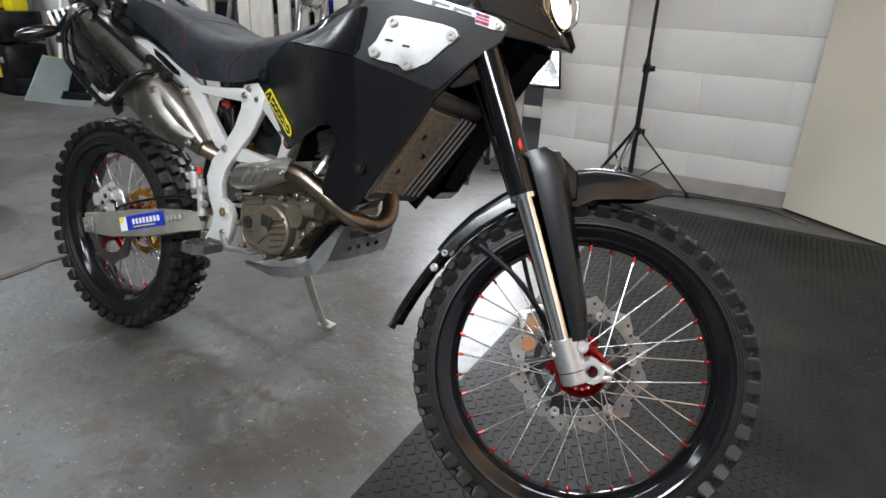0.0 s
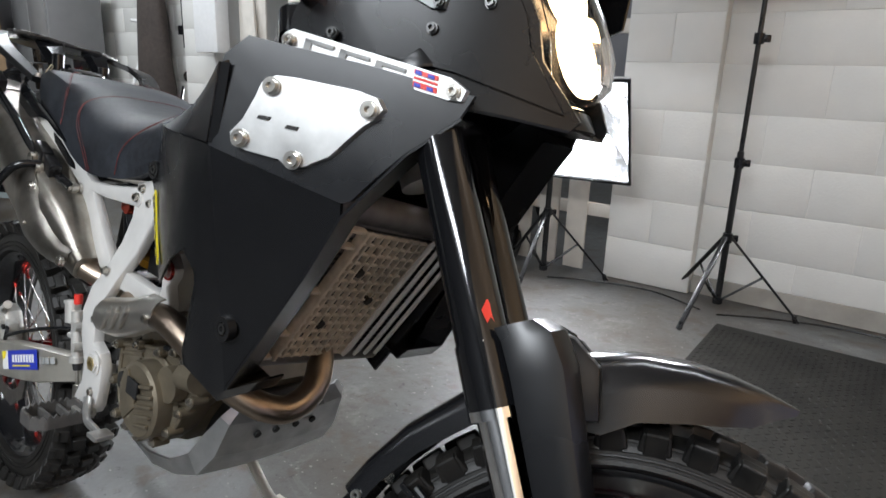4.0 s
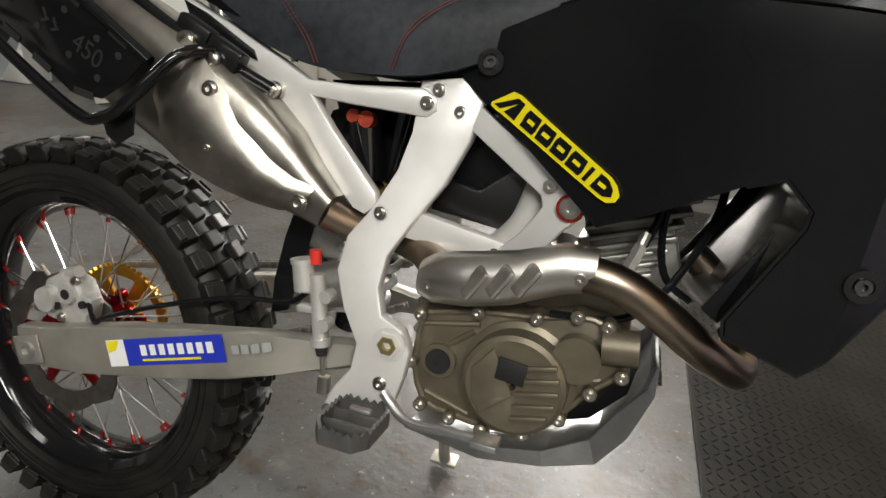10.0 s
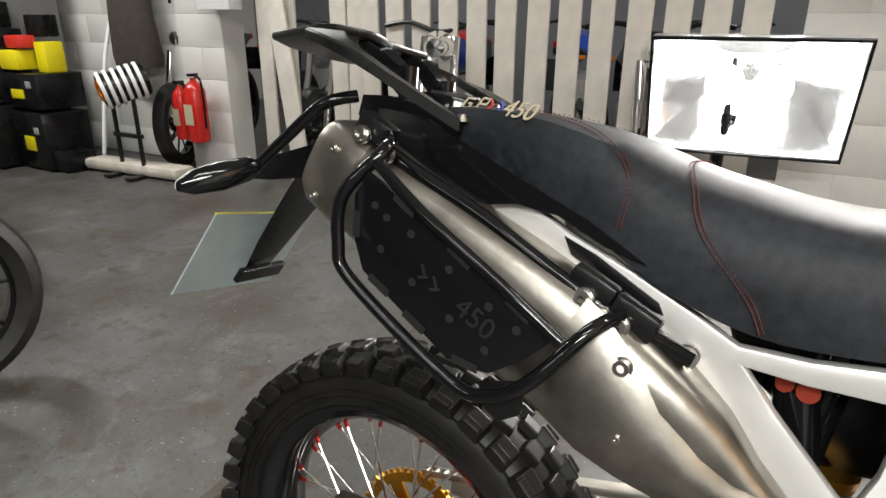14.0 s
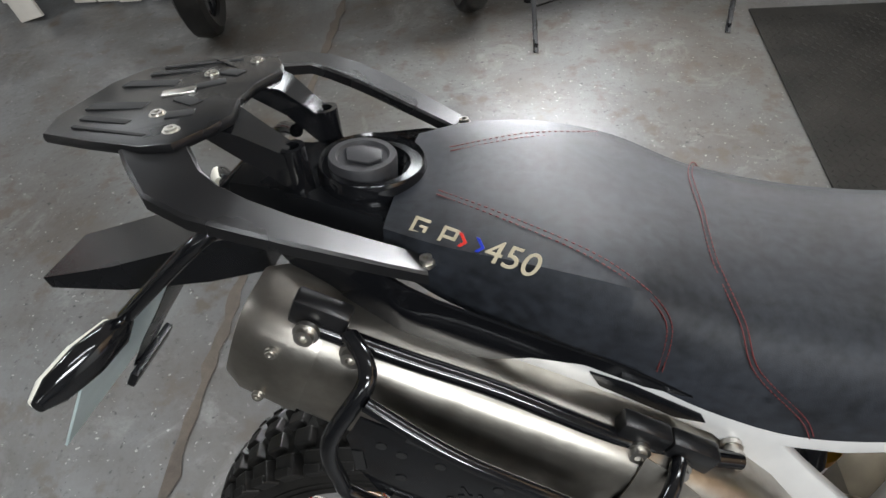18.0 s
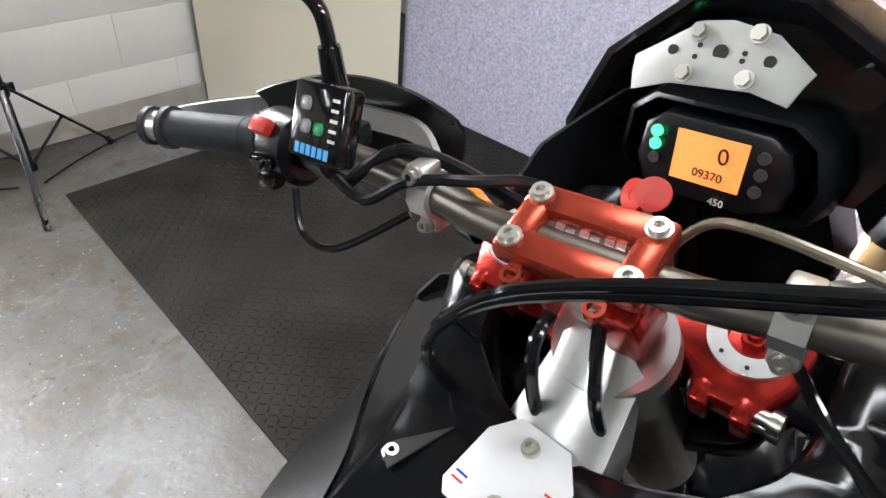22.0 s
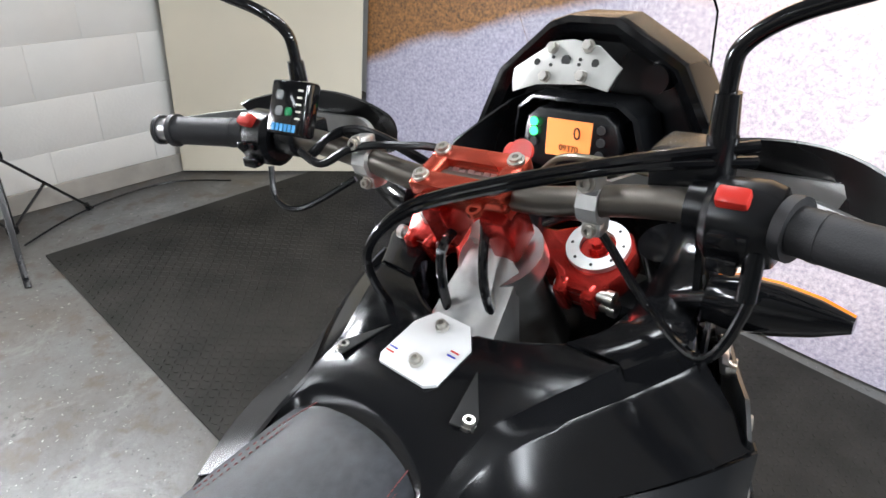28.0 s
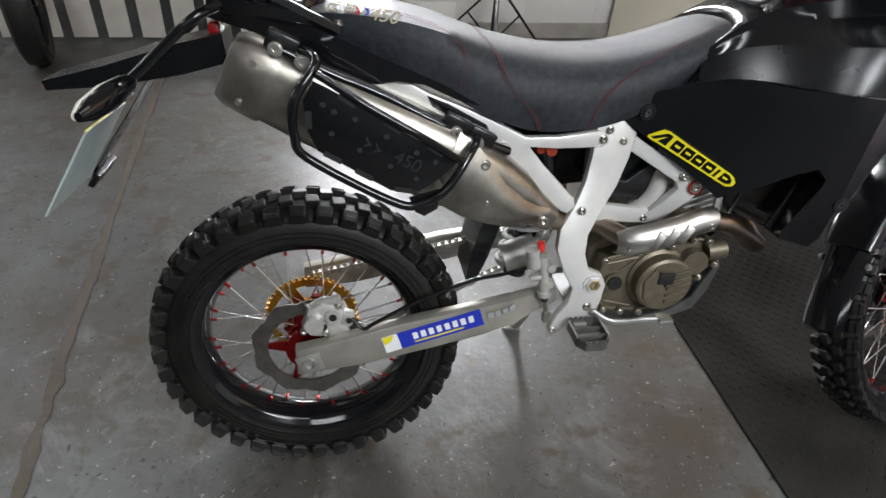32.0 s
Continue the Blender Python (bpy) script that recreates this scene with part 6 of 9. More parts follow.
for deg in (151, 157):
    t = radians(deg)
    for sy in (-0.05, 0.05):
        bolt(b, (cx + (R0 - 0.012) * math.cos(t), sy, cz + (R0 - 0.012) * math.sin(t)), (-0.2, -1 if sy < 0 else 1, 0), 0.006)
bp("bolt", b, STEEL, parent=fen, steer=True)
# raised shoulder where the guard meets the legs
for sd in (-1, 1):
    b = BM()
    P4 = [(118, 0.35), (116.4, 0.394), (114.2, 0.413), (109.4, 0.432), (106.9, 0.421), (103.7, 0.392), (104, 0.34)]
    prism(b, [(cx + r * math.cos(radians(d)), sd * 0.060, cz + r * math.sin(radians(d))) for d, r in P4], (0, sd * 0.036, 0), 0.006)
    bp("guard_shoulder", b, BLKM, "raised shoulder of the mudguard", parent=fen, steer=True)

# --- triple clamps and bar mount
def clamp(s, h, name):
    b = BM()
    O = PV + AX * s
    u, v = V(0.891, 0, 0.454), V(0, 1, 0)
    ol = [(-0.034, -0.020), (-0.028, -0.036), (-0.008, -0.052), (0.002, -0.068), (-0.004, -0.076), (-0.014, -0.080), (-0.014, -0.124), (-0.002, -0.130), (0.018, -0.139), (0.048, -0.141), (0.068, -0.128), (0.075, -0.103), (0.064, -0.074), (0.05, -0.05), (0.046, 0.0)]
    ol += [(a, -c) for a, c in ol[-2::-1]]
    prism(b, [O + u * a + v * c for a, c in ol], AX * h, 0.004)
    low = name == "lower_clamp"
    mt_c = BLKM if low else RED
    st = 1 if low else 3
    tc = bp(name, b, mt_c, "black lower fork clamp" if low else "red anodised fork clamp", steer=st)
    b = BM()
    for sd in (-1, 1):
        for k in (0.25, 0.75):
            p = O + u * -0.012 + v * (sd * 0.128) + AX * (h * k)
            cyl(b, p + u * 0.004 + v * (-sd * 0.05), p + u * 0.004 + v * (sd * 0.006), 0.0062, n=12)
            ring(b, p + u * 0.004 + v * (sd * 0.006), p + u * 0.004 + v * (sd * 0.014), 0.0085, 0.004, 12)
    bp("pinch_bolt", b, STEEL, parent=tc, steer=st)
    b = BM()
    for sd in (-1, 1):
        for o in (0.088, 0.118):
            box(b, O + u * -0.012 + v * (sd * o) + AX * (h / 2), (0.020, 0.014, h * 1.02), Matrix.Rotation(-0.47, 3, "Y"), 0.003)
    bp("pinch_lug", b, mt_c, parent=tc, steer=st)
    return tc


clamp(0.69, 0.03, "lower_clamp")
tcl = clamp(0.866, 0.034, "top_clamp")
for sd in (-1, 1):
    b = BM()
    cyl(b, fork_pt(0.103 * sd, 0.845), fork_pt(0.103 * sd, 0.90), 0.0275, n=28)
    bp("fork_tube_top", b, BLKG, "black fork tube in the clamp", parent=tcl, steer=3)
b = BM()
for sd in (-1, 1):
    ring(b, fork_pt(0.103 * sd, 0.897), fork_pt(0.103 * sd, 0.906), 0.0325, 0.0185, 36)
bp("fork_cap", b, ALU, "steel fork cap ring", parent=tcl, steer=3)
b = BM()
for sd in (-1, 1):
    for k in range(8):
        t = 2 * math.pi * k / 8 + 0.2
        q = fork_pt(0.103 * sd, 0.9058) + (V(0.891, 0, 0.454) * math.cos(t) + V(0, 1, 0) * math.sin(t)) * 0.0262
        cyl(b, q, q + AX * 0.0008, 0.0017, n=8)
tagged(bp("cap_hole", b, DARK, "drilled holes of the cap ring", parent=tcl, steer=3), kind="stuff")
b = BM()
for sd in (-1, 1):
    cyl(b, fork_pt(0.103 * sd, 0.89), fork_pt(0.103 * sd, 0.899), 0.0185, n=24)
    cyl(b, fork_pt(0.103 * sd, 0.899), fork_pt(0.103 * sd, 0.908), 0.0105, n=6)
    cyl(b, fork_pt(0.103 * sd, 0.908), fork_pt(0.103 * sd, 0.912), 0.006, n=12)
bp("preload_cap", b, RED, "red fork adjuster", parent=tcl, steer=3)
b = BM()
cyl(b, PV + AX * 0.905, PV + AX * 0.925, 0.024, n=24)
cyl(b, PV + AX * 0.925, PV + AX * 0.940, 0.018, n=6)
bp("steering_nut", b, STEEL, "steel steering stem nut", parent=tcl, steer=3)
BC = V(0.992, 0, 1.190)
b = BM()
for sd in (-1, 1):
    box(b, BC + V(0.008, sd * 0.036, -0.035), (0.042, 0.028, 0.06), Matrix.Rotation(-0.47, 3, "Y"), 0.004)
ris = bp("bar_riser", b, RED, "red anodised bar risers", steer=2)
b = BM()
T0 = Matrix.Translation(BC + V(0.002, 0, 0.010)) @ Matrix.Rotation(-0.35, 4, "Y")
for x in (-0.0205, 0.0205):
    box(b, (x, 0, 0.004), (0.023, 0.106, 0.019), None, 0.005)
for y in (-0.042, 0.042):
    box(b, (0, y, 0.004), (0.061, 0.022, 0.018), None, 0.005)
box(b, (0, 0, -0.014), (0.044, 0.102, 0.02), None, 0.003)
for y in (-0.03, 0.03):
    ring(b, (-0.042, y, 0.0), (-0.042, y, 0.006), 0.0075, 0.0045, 12)
    box(b, (-0.034, y, 0.003), (0.012, 0.009, 0.006))
bmesh.ops.transform(b, matrix=T0, verts=b.verts)
brc = bp("bar_clamp", b, ORED, "orange-red anodised handlebar clamp with a window", steer=2)
b = BM()
box(b, (0, 0, 0.001), (0.026, 0.066, 0.003))
bmesh.ops.transform(b, matrix=T0, verts=b.verts)
bp("clamp_label", b, mat("grey_maker_label", (0.20, 0.19, 0.18), 0.5, 0.2, 0.4, 200), "grey maker's label in the clamp window", parent=brc, steer=2)
b = BM()
for k in range(6):
    box(b, (0.002 + 0.004 * (k % 2), -0.024 + k * 0.009, 0.003), (0.010 if k not in (0, 5) else 0.02, 0.006, 0.001), Matrix.Rotation(0.3, 3, "Z"))
box(b, (-0.008, 0, 0.003), (0.003, 0.045, 0.001))
bmesh.ops.transform(b, matrix=T0, verts=b.verts)
bp("label_bar", b, ALU, "silver bars of the lettering", parent=brc, steer=2)
b = BM()
for x in (-0.0205, 0.0205):
    for y in (-0.042, 0.042):
        bolt(b, T0 @ V(x, y, 0.0135), T0.to_3x3() @ V(0, 0, 1), 0.0065, 0.005)
bp("clamp_bolt", b, STEEL, parent=brc, steer=2)

# --- handlebar and controls
def bar_pt(y):
    a = abs(y)
    x = 0.992 - 0.023 * sst(0.10, 0.26, a) - 0.35 * max(0, a - 0.26)
    z = 1.192 + 0.028 * sst(0.06, 0.22, a) + 0.02 * max(0, a - 0.18)
    return V(x, y, z)


b = BM()
tube(b, [bar_pt(-0.420 + 0.808 * i / 40) for i in range(41)], 0.0135, 16, 1)
hb = bp("handlebar", b, TITAN, "grey tapered alloy handlebar", steer=2)
for sd in (-1, 1):
    b = BM()
    p0, p1 = (bar_pt(0.284), bar_pt(0.385)) if sd > 0 else (bar_pt(-0.275), bar_pt(-0.412))
    d_ = (p1 - p0).normalized()
    cyl(b, p0, p1, 0.0172, 0.0165, n=22)
    for k in (1, 13):
        c = p0 + d_ * (0.012 + k * 0.0085)
        ring(b, c, c + d_ * 0.0055, 0.0176, 0.015, 22)
    ring(b, p0, p0 + d_ * 0.008, 0.023, 0.014, 22)
    ring(b, p1 - d_ * 0.006, p1, 0.0195, 0.01, 22)
    bp("grip", b, GRIPR, "ribbed black rubber grip", parent=hb, steer=2)
    b = BM()
    cyl(b, p1, p1 + d_ * 0.02, 0.0125, 0.015, n=18)
    bp("bar_end", b, ALU, "silver bar end", parent=hb, steer=2)
    # clamp of the brush guard near the bend
    b = BM()
    c = bar_pt(sd * 0.128)
    ring(b, c + V(0, -0.009, 0), c + V(0, 0.009, 0), 0.0195, 0.0135, 10)
    for o in ((-0.006, 0, 0.022), (0.004, 0, -0.024)):
        box(b, c + V(*o), (0.022, 0.018, 0.014), None, 0.003)
    gc = bp("guard_clamp", b, ALU, "silver guard clamp", parent=hb, steer=2)
    b = BM()
    bolt(b, c + V(-0.017, 0, 0.022), (-1, 0, 0.2), 0.006)
    bolt(b, c + V(-0.008, 0, -0.024), (-1, 0, 0.2), 0.005)
    bp("bolt", b, STEEL, parent=hb, steer=2)
    # brush guard: alloy spine and black shield
    b = BM()
    sp_ = [c + V(0.02, sd * 0.0, 0.0), c + V(0.055, sd * 0.05, 0.012), V(1.060, sd * 0.24, 1.212), V(1.030, sd * 0.33, 1.22), V(0.965, sd * 0.400, 1.22), p1 + d_ * 0.015]
    C_ = curve_pts(sp_, 6)
    shell(b, [[q + V(0, 0, -0.011) for q in C_], [q + V(0, 0, 0.011) for q in C_]], 0.005)
    bg_ = bp("brush_guard", b, ALU, "silver alloy hand guard bar", parent=hb, steer=2)
    b = BM()
    C2 = curve_pts([V(1.075, sd * 0.16, 1.202), V(1.072, sd * 0.22, 1.208), V(1.050, sd * 0.29, 1.214), V(1.005, sd * 0.34, 1.218)], 6)
    n_ = len(C2)
    rows = []
    for t in (-1, -0.5, 0, 0.5, 1):
        rows.append([q + V(-0.01 * t * t, 0, 0.004 + t * (0.022 + 0.016 * math.sin(math.pi * i / (n_ - 1)))) for i, q in enumerate(C2)])
    shell(b, rows, 0.003)
    bp("hand_shield", b, BLKS, "black plastic hand shield", parent=hb, steer=2)
    # lever
    b = BM()
    L_ = [bar_pt(sd * 0.235) + V(0.03, 0, -0.004), bar_pt(sd * 0.27) + V(0.06, 0, -0.008), bar_pt(sd * 0.33) + V(0.058, 0, -0.016), bar_pt(sd * 0.395) + V(0.052, 0, -0.022)]
    tube(b, L_, 0.007, 10, 6)
    cyl(b, L_[-1] - V(0.002, 0, 0.002), L_[-1] + V(0.002, sd * 0.004, 0.002), 0.0095, n=12)
    bp("lever", b, ALU, "silver control lever", parent=hb, steer=2)
    # switch block
    b = BM()
    c = bar_pt(0.264 if sd > 0 else -0.247)
    loft(b, [[c + V(rr * math.cos(2 * math.pi * i / 18), sd * o, rr * 1.12 * math.sin(2 * math.pi * i / 18) - 0.004) for i in range(18)] for o, rr in ((-0.024, 0.022), (-0.018, 0.028), (0.014, 0.029), (0.024, 0.026), (0.027, 0.021))])
    sw = bp("switch_block", b, BLKM, "black handlebar switch block", parent=hb, steer=2)
    b = BM()
    box(b, c + V(-0.019, 0.004, 0.020), (0.014, 0.022, 0.014), Matrix.Rotation(-0.7, 3, "Y"), 0.003)
    bp("red_switch", b, REDP, "red switch", parent=hb, steer=2)
    b = BM()
    box(b, c + V(-0.029, 0.002, -0.006), (0.008, 0.026, 0.010), None, 0.002)
    box(b, c + V(-0.024, 0.004, -0.026), (0.014, 0.02, 0.012), None, 0.002)
    cyl(b, c + V(-0.026, 0.0, -0.005), c + V(-0.037, 0.0, -0.005), 0.005, n=10)
    bp("switch_button", b, BLKG, parent=hb, steer=2)
    # perch and mirror
    b = BM()
    c = bar_pt(sd * 0.222)
    ring(b, c + V(0, -0.012, 0), c + V(0, 0.012, 0), 0.0205, 0.0135, 16)
    box(b, c + V(0.025, 0, 0.004), (0.035, 0.022, 0.02), None, 0.004)
    cyl(b, c + V(0.02, 0, 0.0), c + V(0.02, 0, 0.05), 0.011, n=14)
    bp("mirror_perch", b, BLKM, parent=hb, steer=2)
    b = BM()
    m0 = c + V(0.02, 0, 0.05)
    tube(b, [m0, m0 + V(0, 0, 0.040), m0 + V(-0.002, sd * 0.006, 0.062), m0 + V(-0.008, sd * 0.034, 0.082), m0 + V(-0.016, sd * 0.085, 0.100), m0 + V(-0.024, sd * 0.14, 0.120)], 0.0062, 12, 8)
    cyl(b, m0, m0 + V(0, 0, 0.03), 0.0105, 0.009, n=14)
    cyl(b, m0 + V(-0.018, sd * 0.095, 0.104), m0 + V(-0.026, sd * 0.152, 0.125), 0.008, 0.016, n=14)
    mr = bp("mirror_stem", b, BLKG, "glossy black mirror stem", parent=hb, steer=2)
    b = BM()
    mc = m0 + V(-0.028, sd * 0.215, 0.145)
    ol = [(-0.075, -0.02), (-0.06, -0.045), (0.05, -0.05), (0.078, -0.03), (0.075, 0.03), (0.05, 0.05), (-0.05, 0.045), (-0.075, 0.025)]
    prism(b, [mc + V(-0.008, u * sd, w) for u, w in ol], (0.028, 0, 0.004), 0.008)
    bp("mirror_housing", b, BLKG, "glossy black mirror housing", parent=hb, steer=2)
    b = BM()
    prism(b, [mc + V(-0.010, u * sd * 0.9, w * 0.87) for u, w in ol], (0.002, 0, 0))
    bp("mirror_glass", b, MIRROR, "mirror glass", parent=hb, steer=2, smooth=0)
# heated grip controller on the left
hc = bar_pt(0.188)
HM = Matrix.Translation(hc + V(-0.032, -0.004, 0.046)) @ Matrix.Rotation(radians(-66), 4, "Y") @ Matrix.Rotation(radians(-90), 4, "Z")


def ctl(name, c, s, material, bev=0.0, label="", rot=0.0):
    b = BM()
    box(b, c, s, Matrix.Rotation(rot, 3, "Z"), bev)
    bmesh.ops.transform(b, matrix=HM, verts=b.verts)
    return bp(name, b, material, label, parent=hb, steer=2)


ctl("heat_controller", (0, 0, 0), (0.056, 0.056, 0.018), BLKG, 0.004, "black heated-grip controller box with buttons")
ctl("plus_button", (-0.012, 0.012, 0.009), (0.010, 0.010, 0.003), GREY, 0.003)
ctl("minus_button", (-0.010, -0.004, 0.009), (0.010, 0.010, 0.003), GREY, 0.003)
ctl("power_button", (0.004, -0.004, 0.009), (0.009, 0.009, 0.003), mat("green_button", (0.02, 0.35, 0.12), 0.4), 0.003)
for k in range(5):
    ctl("level_mark", (0.018, 0.018 - k * 0.007, 0.0092), (0.007, 0.0022, 0.0008), WHITEG)
for k in range(6):
    ctl("maker_bar", (0.0145 - k * 0.0062, -0.0205, 0.0092), (0.0045, 0.0075, 0.0008), CYAN)
b = BM()
tube(b, [hc + V(-0.03, 0.0, 0.0), hc + V(-0.03, -0.03, -0.01), bar_pt(0.13) + V(-0.02, 0, 0.018), bar_pt(0.09) + V(0.0, 0, 0.028), bar_pt(0.06) + V(0.05, 0, 0.01), V(1.10, 0.03, 1.12)], 0.0045, 8)
tube(b, [hc + V(-0.02, 0.0, -0.01), bar_pt(0.16) + V(0.0, 0, 0.02), bar_pt(0.12) + V(0.01, 0, 0.025), V(1.05, 0.06, 1.17)], 0.0055, 8)
tube(b, [bar_pt(0.245) + V(-0.02, 0, -0.03), bar_pt(0.235) + V(-0.03, 0, -0.065), bar_pt(0.20) + V(-0.03, 0, -0.07), bar_pt(0.15) + V(0.0, 0, -0.03)], 0.0035, 8)
bp("wiring", b, BLKM, "black control cables", parent=hb, steer=2)
# two throttle cables arching over the clamp from the right grip
b = BM()
for o in (0, 0.012):
    tube(b, [bar_pt(-0.245) + V(0.03, 0, 0.03 + o), bar_pt(-0.17) + V(-0.02, 0, 0.035 + o * 0.5), V(0.945, -0.05, 1.215 + o * 0.5), V(0.925, 0.03, 1.185 + o * 0.4), V(0.915, 0.075, 1.135), V(0.945, 0.082, 1.06), V(1.0, 0.075, 0.97)], 0.0046, 10)
tube(b, [V(0.975, 0.012, 1.150), V(0.952, 0.012, 1.13), V(0.955, 0.005, 1.06), V(0.985, -0.03, 0.97)], 0.0052, 10)
tube(b, [V(0.985, -0.02, 1.16), V(0.955, -0.035, 1.11), V(0.97, -0.045, 1.04), V(1.0, -0.05, 0.95)], 0.005, 10)
tube(b, [bar_pt(-0.262) + V(-0.02, 0, -0.02), bar_pt(-0.262) + V(-0.025, 0, -0.06), bar_pt(-0.235) + V(-0.02, 0, -0.115), bar_pt(-0.17) + V(0.02, 0, -0.10), bar_pt(-0.11) + V(0.03, 0, -0.03), V(1.05, -0.05, 1.14)], 0.0042, 10)
bp("throttle_cable", b, BLKG, "glossy black throttle cables", parent=hb, steer=2)
b = BM()
cyl(b, bar_pt(-0.262) + V(-0.02, 0, -0.014), bar_pt(-0.262) + V(-0.026, 0, -0.05), 0.007, n=12)
cyl(b, bar_pt(-0.247), bar_pt(-0.26), 0.024, n=22)
box(b, bar_pt(-0.20) + V(0.03, 0, 0.02), (0.05, 0.055, 0.04), None, 0.006)
bp("throttle_housing", b, BLKM, "black throttle housing and brake reservoir", parent=hb, steer=2)
b = BM()
tube(b, [V(1.03, -0.02, 1.15), V(1.05, -0.05, 1.20), V(1.035, -0.09, 1.222), bar_pt(-0.17) + V(0.03, 0, 0.012)], 0.0036, 10)
bp("braided_hose", b, mat("clear_braided_hose", (0.16, 0.14, 0.10), 0.25, 0.4, 0.2, 200), "braided brake line", parent=hb, steer=2)
# ignition key with red bow
b = BM()
for y, z, a in ((0.030, 1.181, 0.35), (0.0155, 1.187, -0.25)):
    c = V(1.087, y, z)
    d_ = V(-0.9, a, 0.45).normalized()
    ring(b, c - d_ * 0.0025, c + d_ * 0.0025, 0.0125, 0.004, 20)
    cyl(b, c - d_ * 0.002, c + d_ * 0.002, 0.0105, n=16)
key_ = bp("ignition_key", b, REDP, "red-bowed ignition keys in the lock", steer=False)
b = BM()
cyl(b, (1.087, 0.020, 1.176), (1.10, 0.018, 1.135), 0.0035, n=8)
bp("key_blade", b, STEEL, "steel key blade", parent=key_)
b = BM()
cyl(b, (1.096, 0.014, 1.150), (1.10, 0.014, 1.07), 0.018, n=20)
bp("ignition_lock", b, BLKM, "black ignition lock")

# --- cowl, dash, lamps
DY = 0.02


def ycowl(x, z):
    u = x - 1.08
    return -0.198 + 0.25 * u + 1.05 * u * u + 0.25 * max(0, z - 1.16)


COWL = [(1.075, 1.02), (1.082, 1.052), (1.112, 1.108), (1.150, 1.160), (1.215, 1.205), (1.25, 1.215), (1.270, 1.18), (1.300, 1.125), (1.326, 1.065), (1.334, 1.025), (1.372, 0.967), (1.365, 0.957), (1.318, 0.963), (1.262, 0.968), (1.17, 0.992)]
for sd in (-1, 1):
    b = BM()
    sheet(b, COWL, lambda x, z: min(-0.012, ycowl(x, z)), 0.004, 4, sd)
    cw = bp("cowl_side", b, BLKM, "matte black front cowl side")
    b = BM()
    up_ = [(1.188, 1.012), (1.262, 1.002), (1.360, 0.972), (1.325, 1.035), (1.318, 1.068), (1.29, 1.13), (1.258, 1.178), (1.24, 1.15), (1.16, 1.06)]
    sheet(b, up_, lambda x, z: min(-0.016, ycowl(x, z)) - 0.006, 0.003, 3, sd)
    bp("cowl_overlay", b, BLKM, "raised black cowl panel", parent=cw)
    b = BM()
    tri = [(1.203, 1.088), (1.218, 1.103), (1.228, 1.100), (1.252, 1.076), (1.250, 1.064), (1.238, 1.063), (1.206, 1.080)]
    sheet(b, tri, lambda x, z: ycowl(x, z) - 0.011, 0.004, 1, sd)
    tp_ = bp("tri_plate", b, mat("dark_grey_alloy", (0.16, 0.17, 0.17), 0.4, 0.6, 0.1, 60), "small dark grey triangular plate", parent=cw)
    b = BM()
    for x, z in ((1.210, 1.084), (1.222, 1.098), (1.246, 1.069)):
        bolt(b, (x, ycowl(x, z) - 0.0135 if sd < 0 else -(ycowl(x, z) - 0.0135), z), (0.3, sd, 0), 0.0045)
    for x, z in ((1.17, 1.096), (1.288, 1.075), (1.24, 1.043), (1.14, 1.03)):
        y = ycowl(x, z) - 0.008
        bolt(b, (x, y if sd < 0 else -y, z), (0.3, sd, 0), 0.0048)
    bp("bolt", b, DZINC, parent=cw)
    # under-cowl return
    b = BM()
    P = [V(x, min(-0.012, ycowl(x, z)), z) for x, z in ((1.17, 0.992), (1.262, 0.968), (1.318, 0.963), (1.365, 0.957))]
    shell(b, [[(p.x, p.y * -sd, p.z) for p in P], [(p.x - 0.03, p.y * -sd * 0.55, p.z + 0.012) for p in P], [(p.x - 0.06, p.y * -sd * 0.1, p.z + 0.02) for p in P]], 0.003)
    bp("cowl_belly", b, BLKM, parent=cw)
    # turn signal
    b = BM()
    y0 = -0.165
    rings = []
    for s, r in ((0.0, 0.022), (0.02, 0.026), (0.05, 0.024), (0.08, 0.017), (0.105, 0.007)):
        c = V(1.088 + s * 0.2, y0 - 0.028 - s, 1.090 + s * 0.03)
        rings.append([(c.x + r * 0.75 * math.cos(t), c.y * -sd, c.z + r * math.sin(t)) for t in [2 * math.pi * i / 18 for i in range(18)]])
    loft(b, rings)
    ts = bp("turn_signal", b, BLKG, "black turn signal with orange lens")
    b = BM()
    rings = []
    for s, r in ((0.002, 0.0215), (0.02, 0.0255), (0.05, 0.0235), (0.08, 0.0165), (0.104, 0.0065)):
        c = V(1.094 + s * 0.2, y0 - 0.028 - s, 1.090 + s * 0.03)
        rings.append([(c.x + r * 0.8 * math.cos(t), c.y * -sd, c.z + r * math.sin(t)) for t in [2 * math.pi * i / 18 for i in range(18)]])
    loft(b, rings)
    part("lens", b, ORANGE, ts, "orange turn signal lens")
    b = BM()
    cyl(b, (1.11, (y0 + 0.02) * -sd, 1.06), (1.09, (y0 - 0.035) * -sd, 1.089), 0.009, n=14)
    part("stalk", b, BLKM, ts)
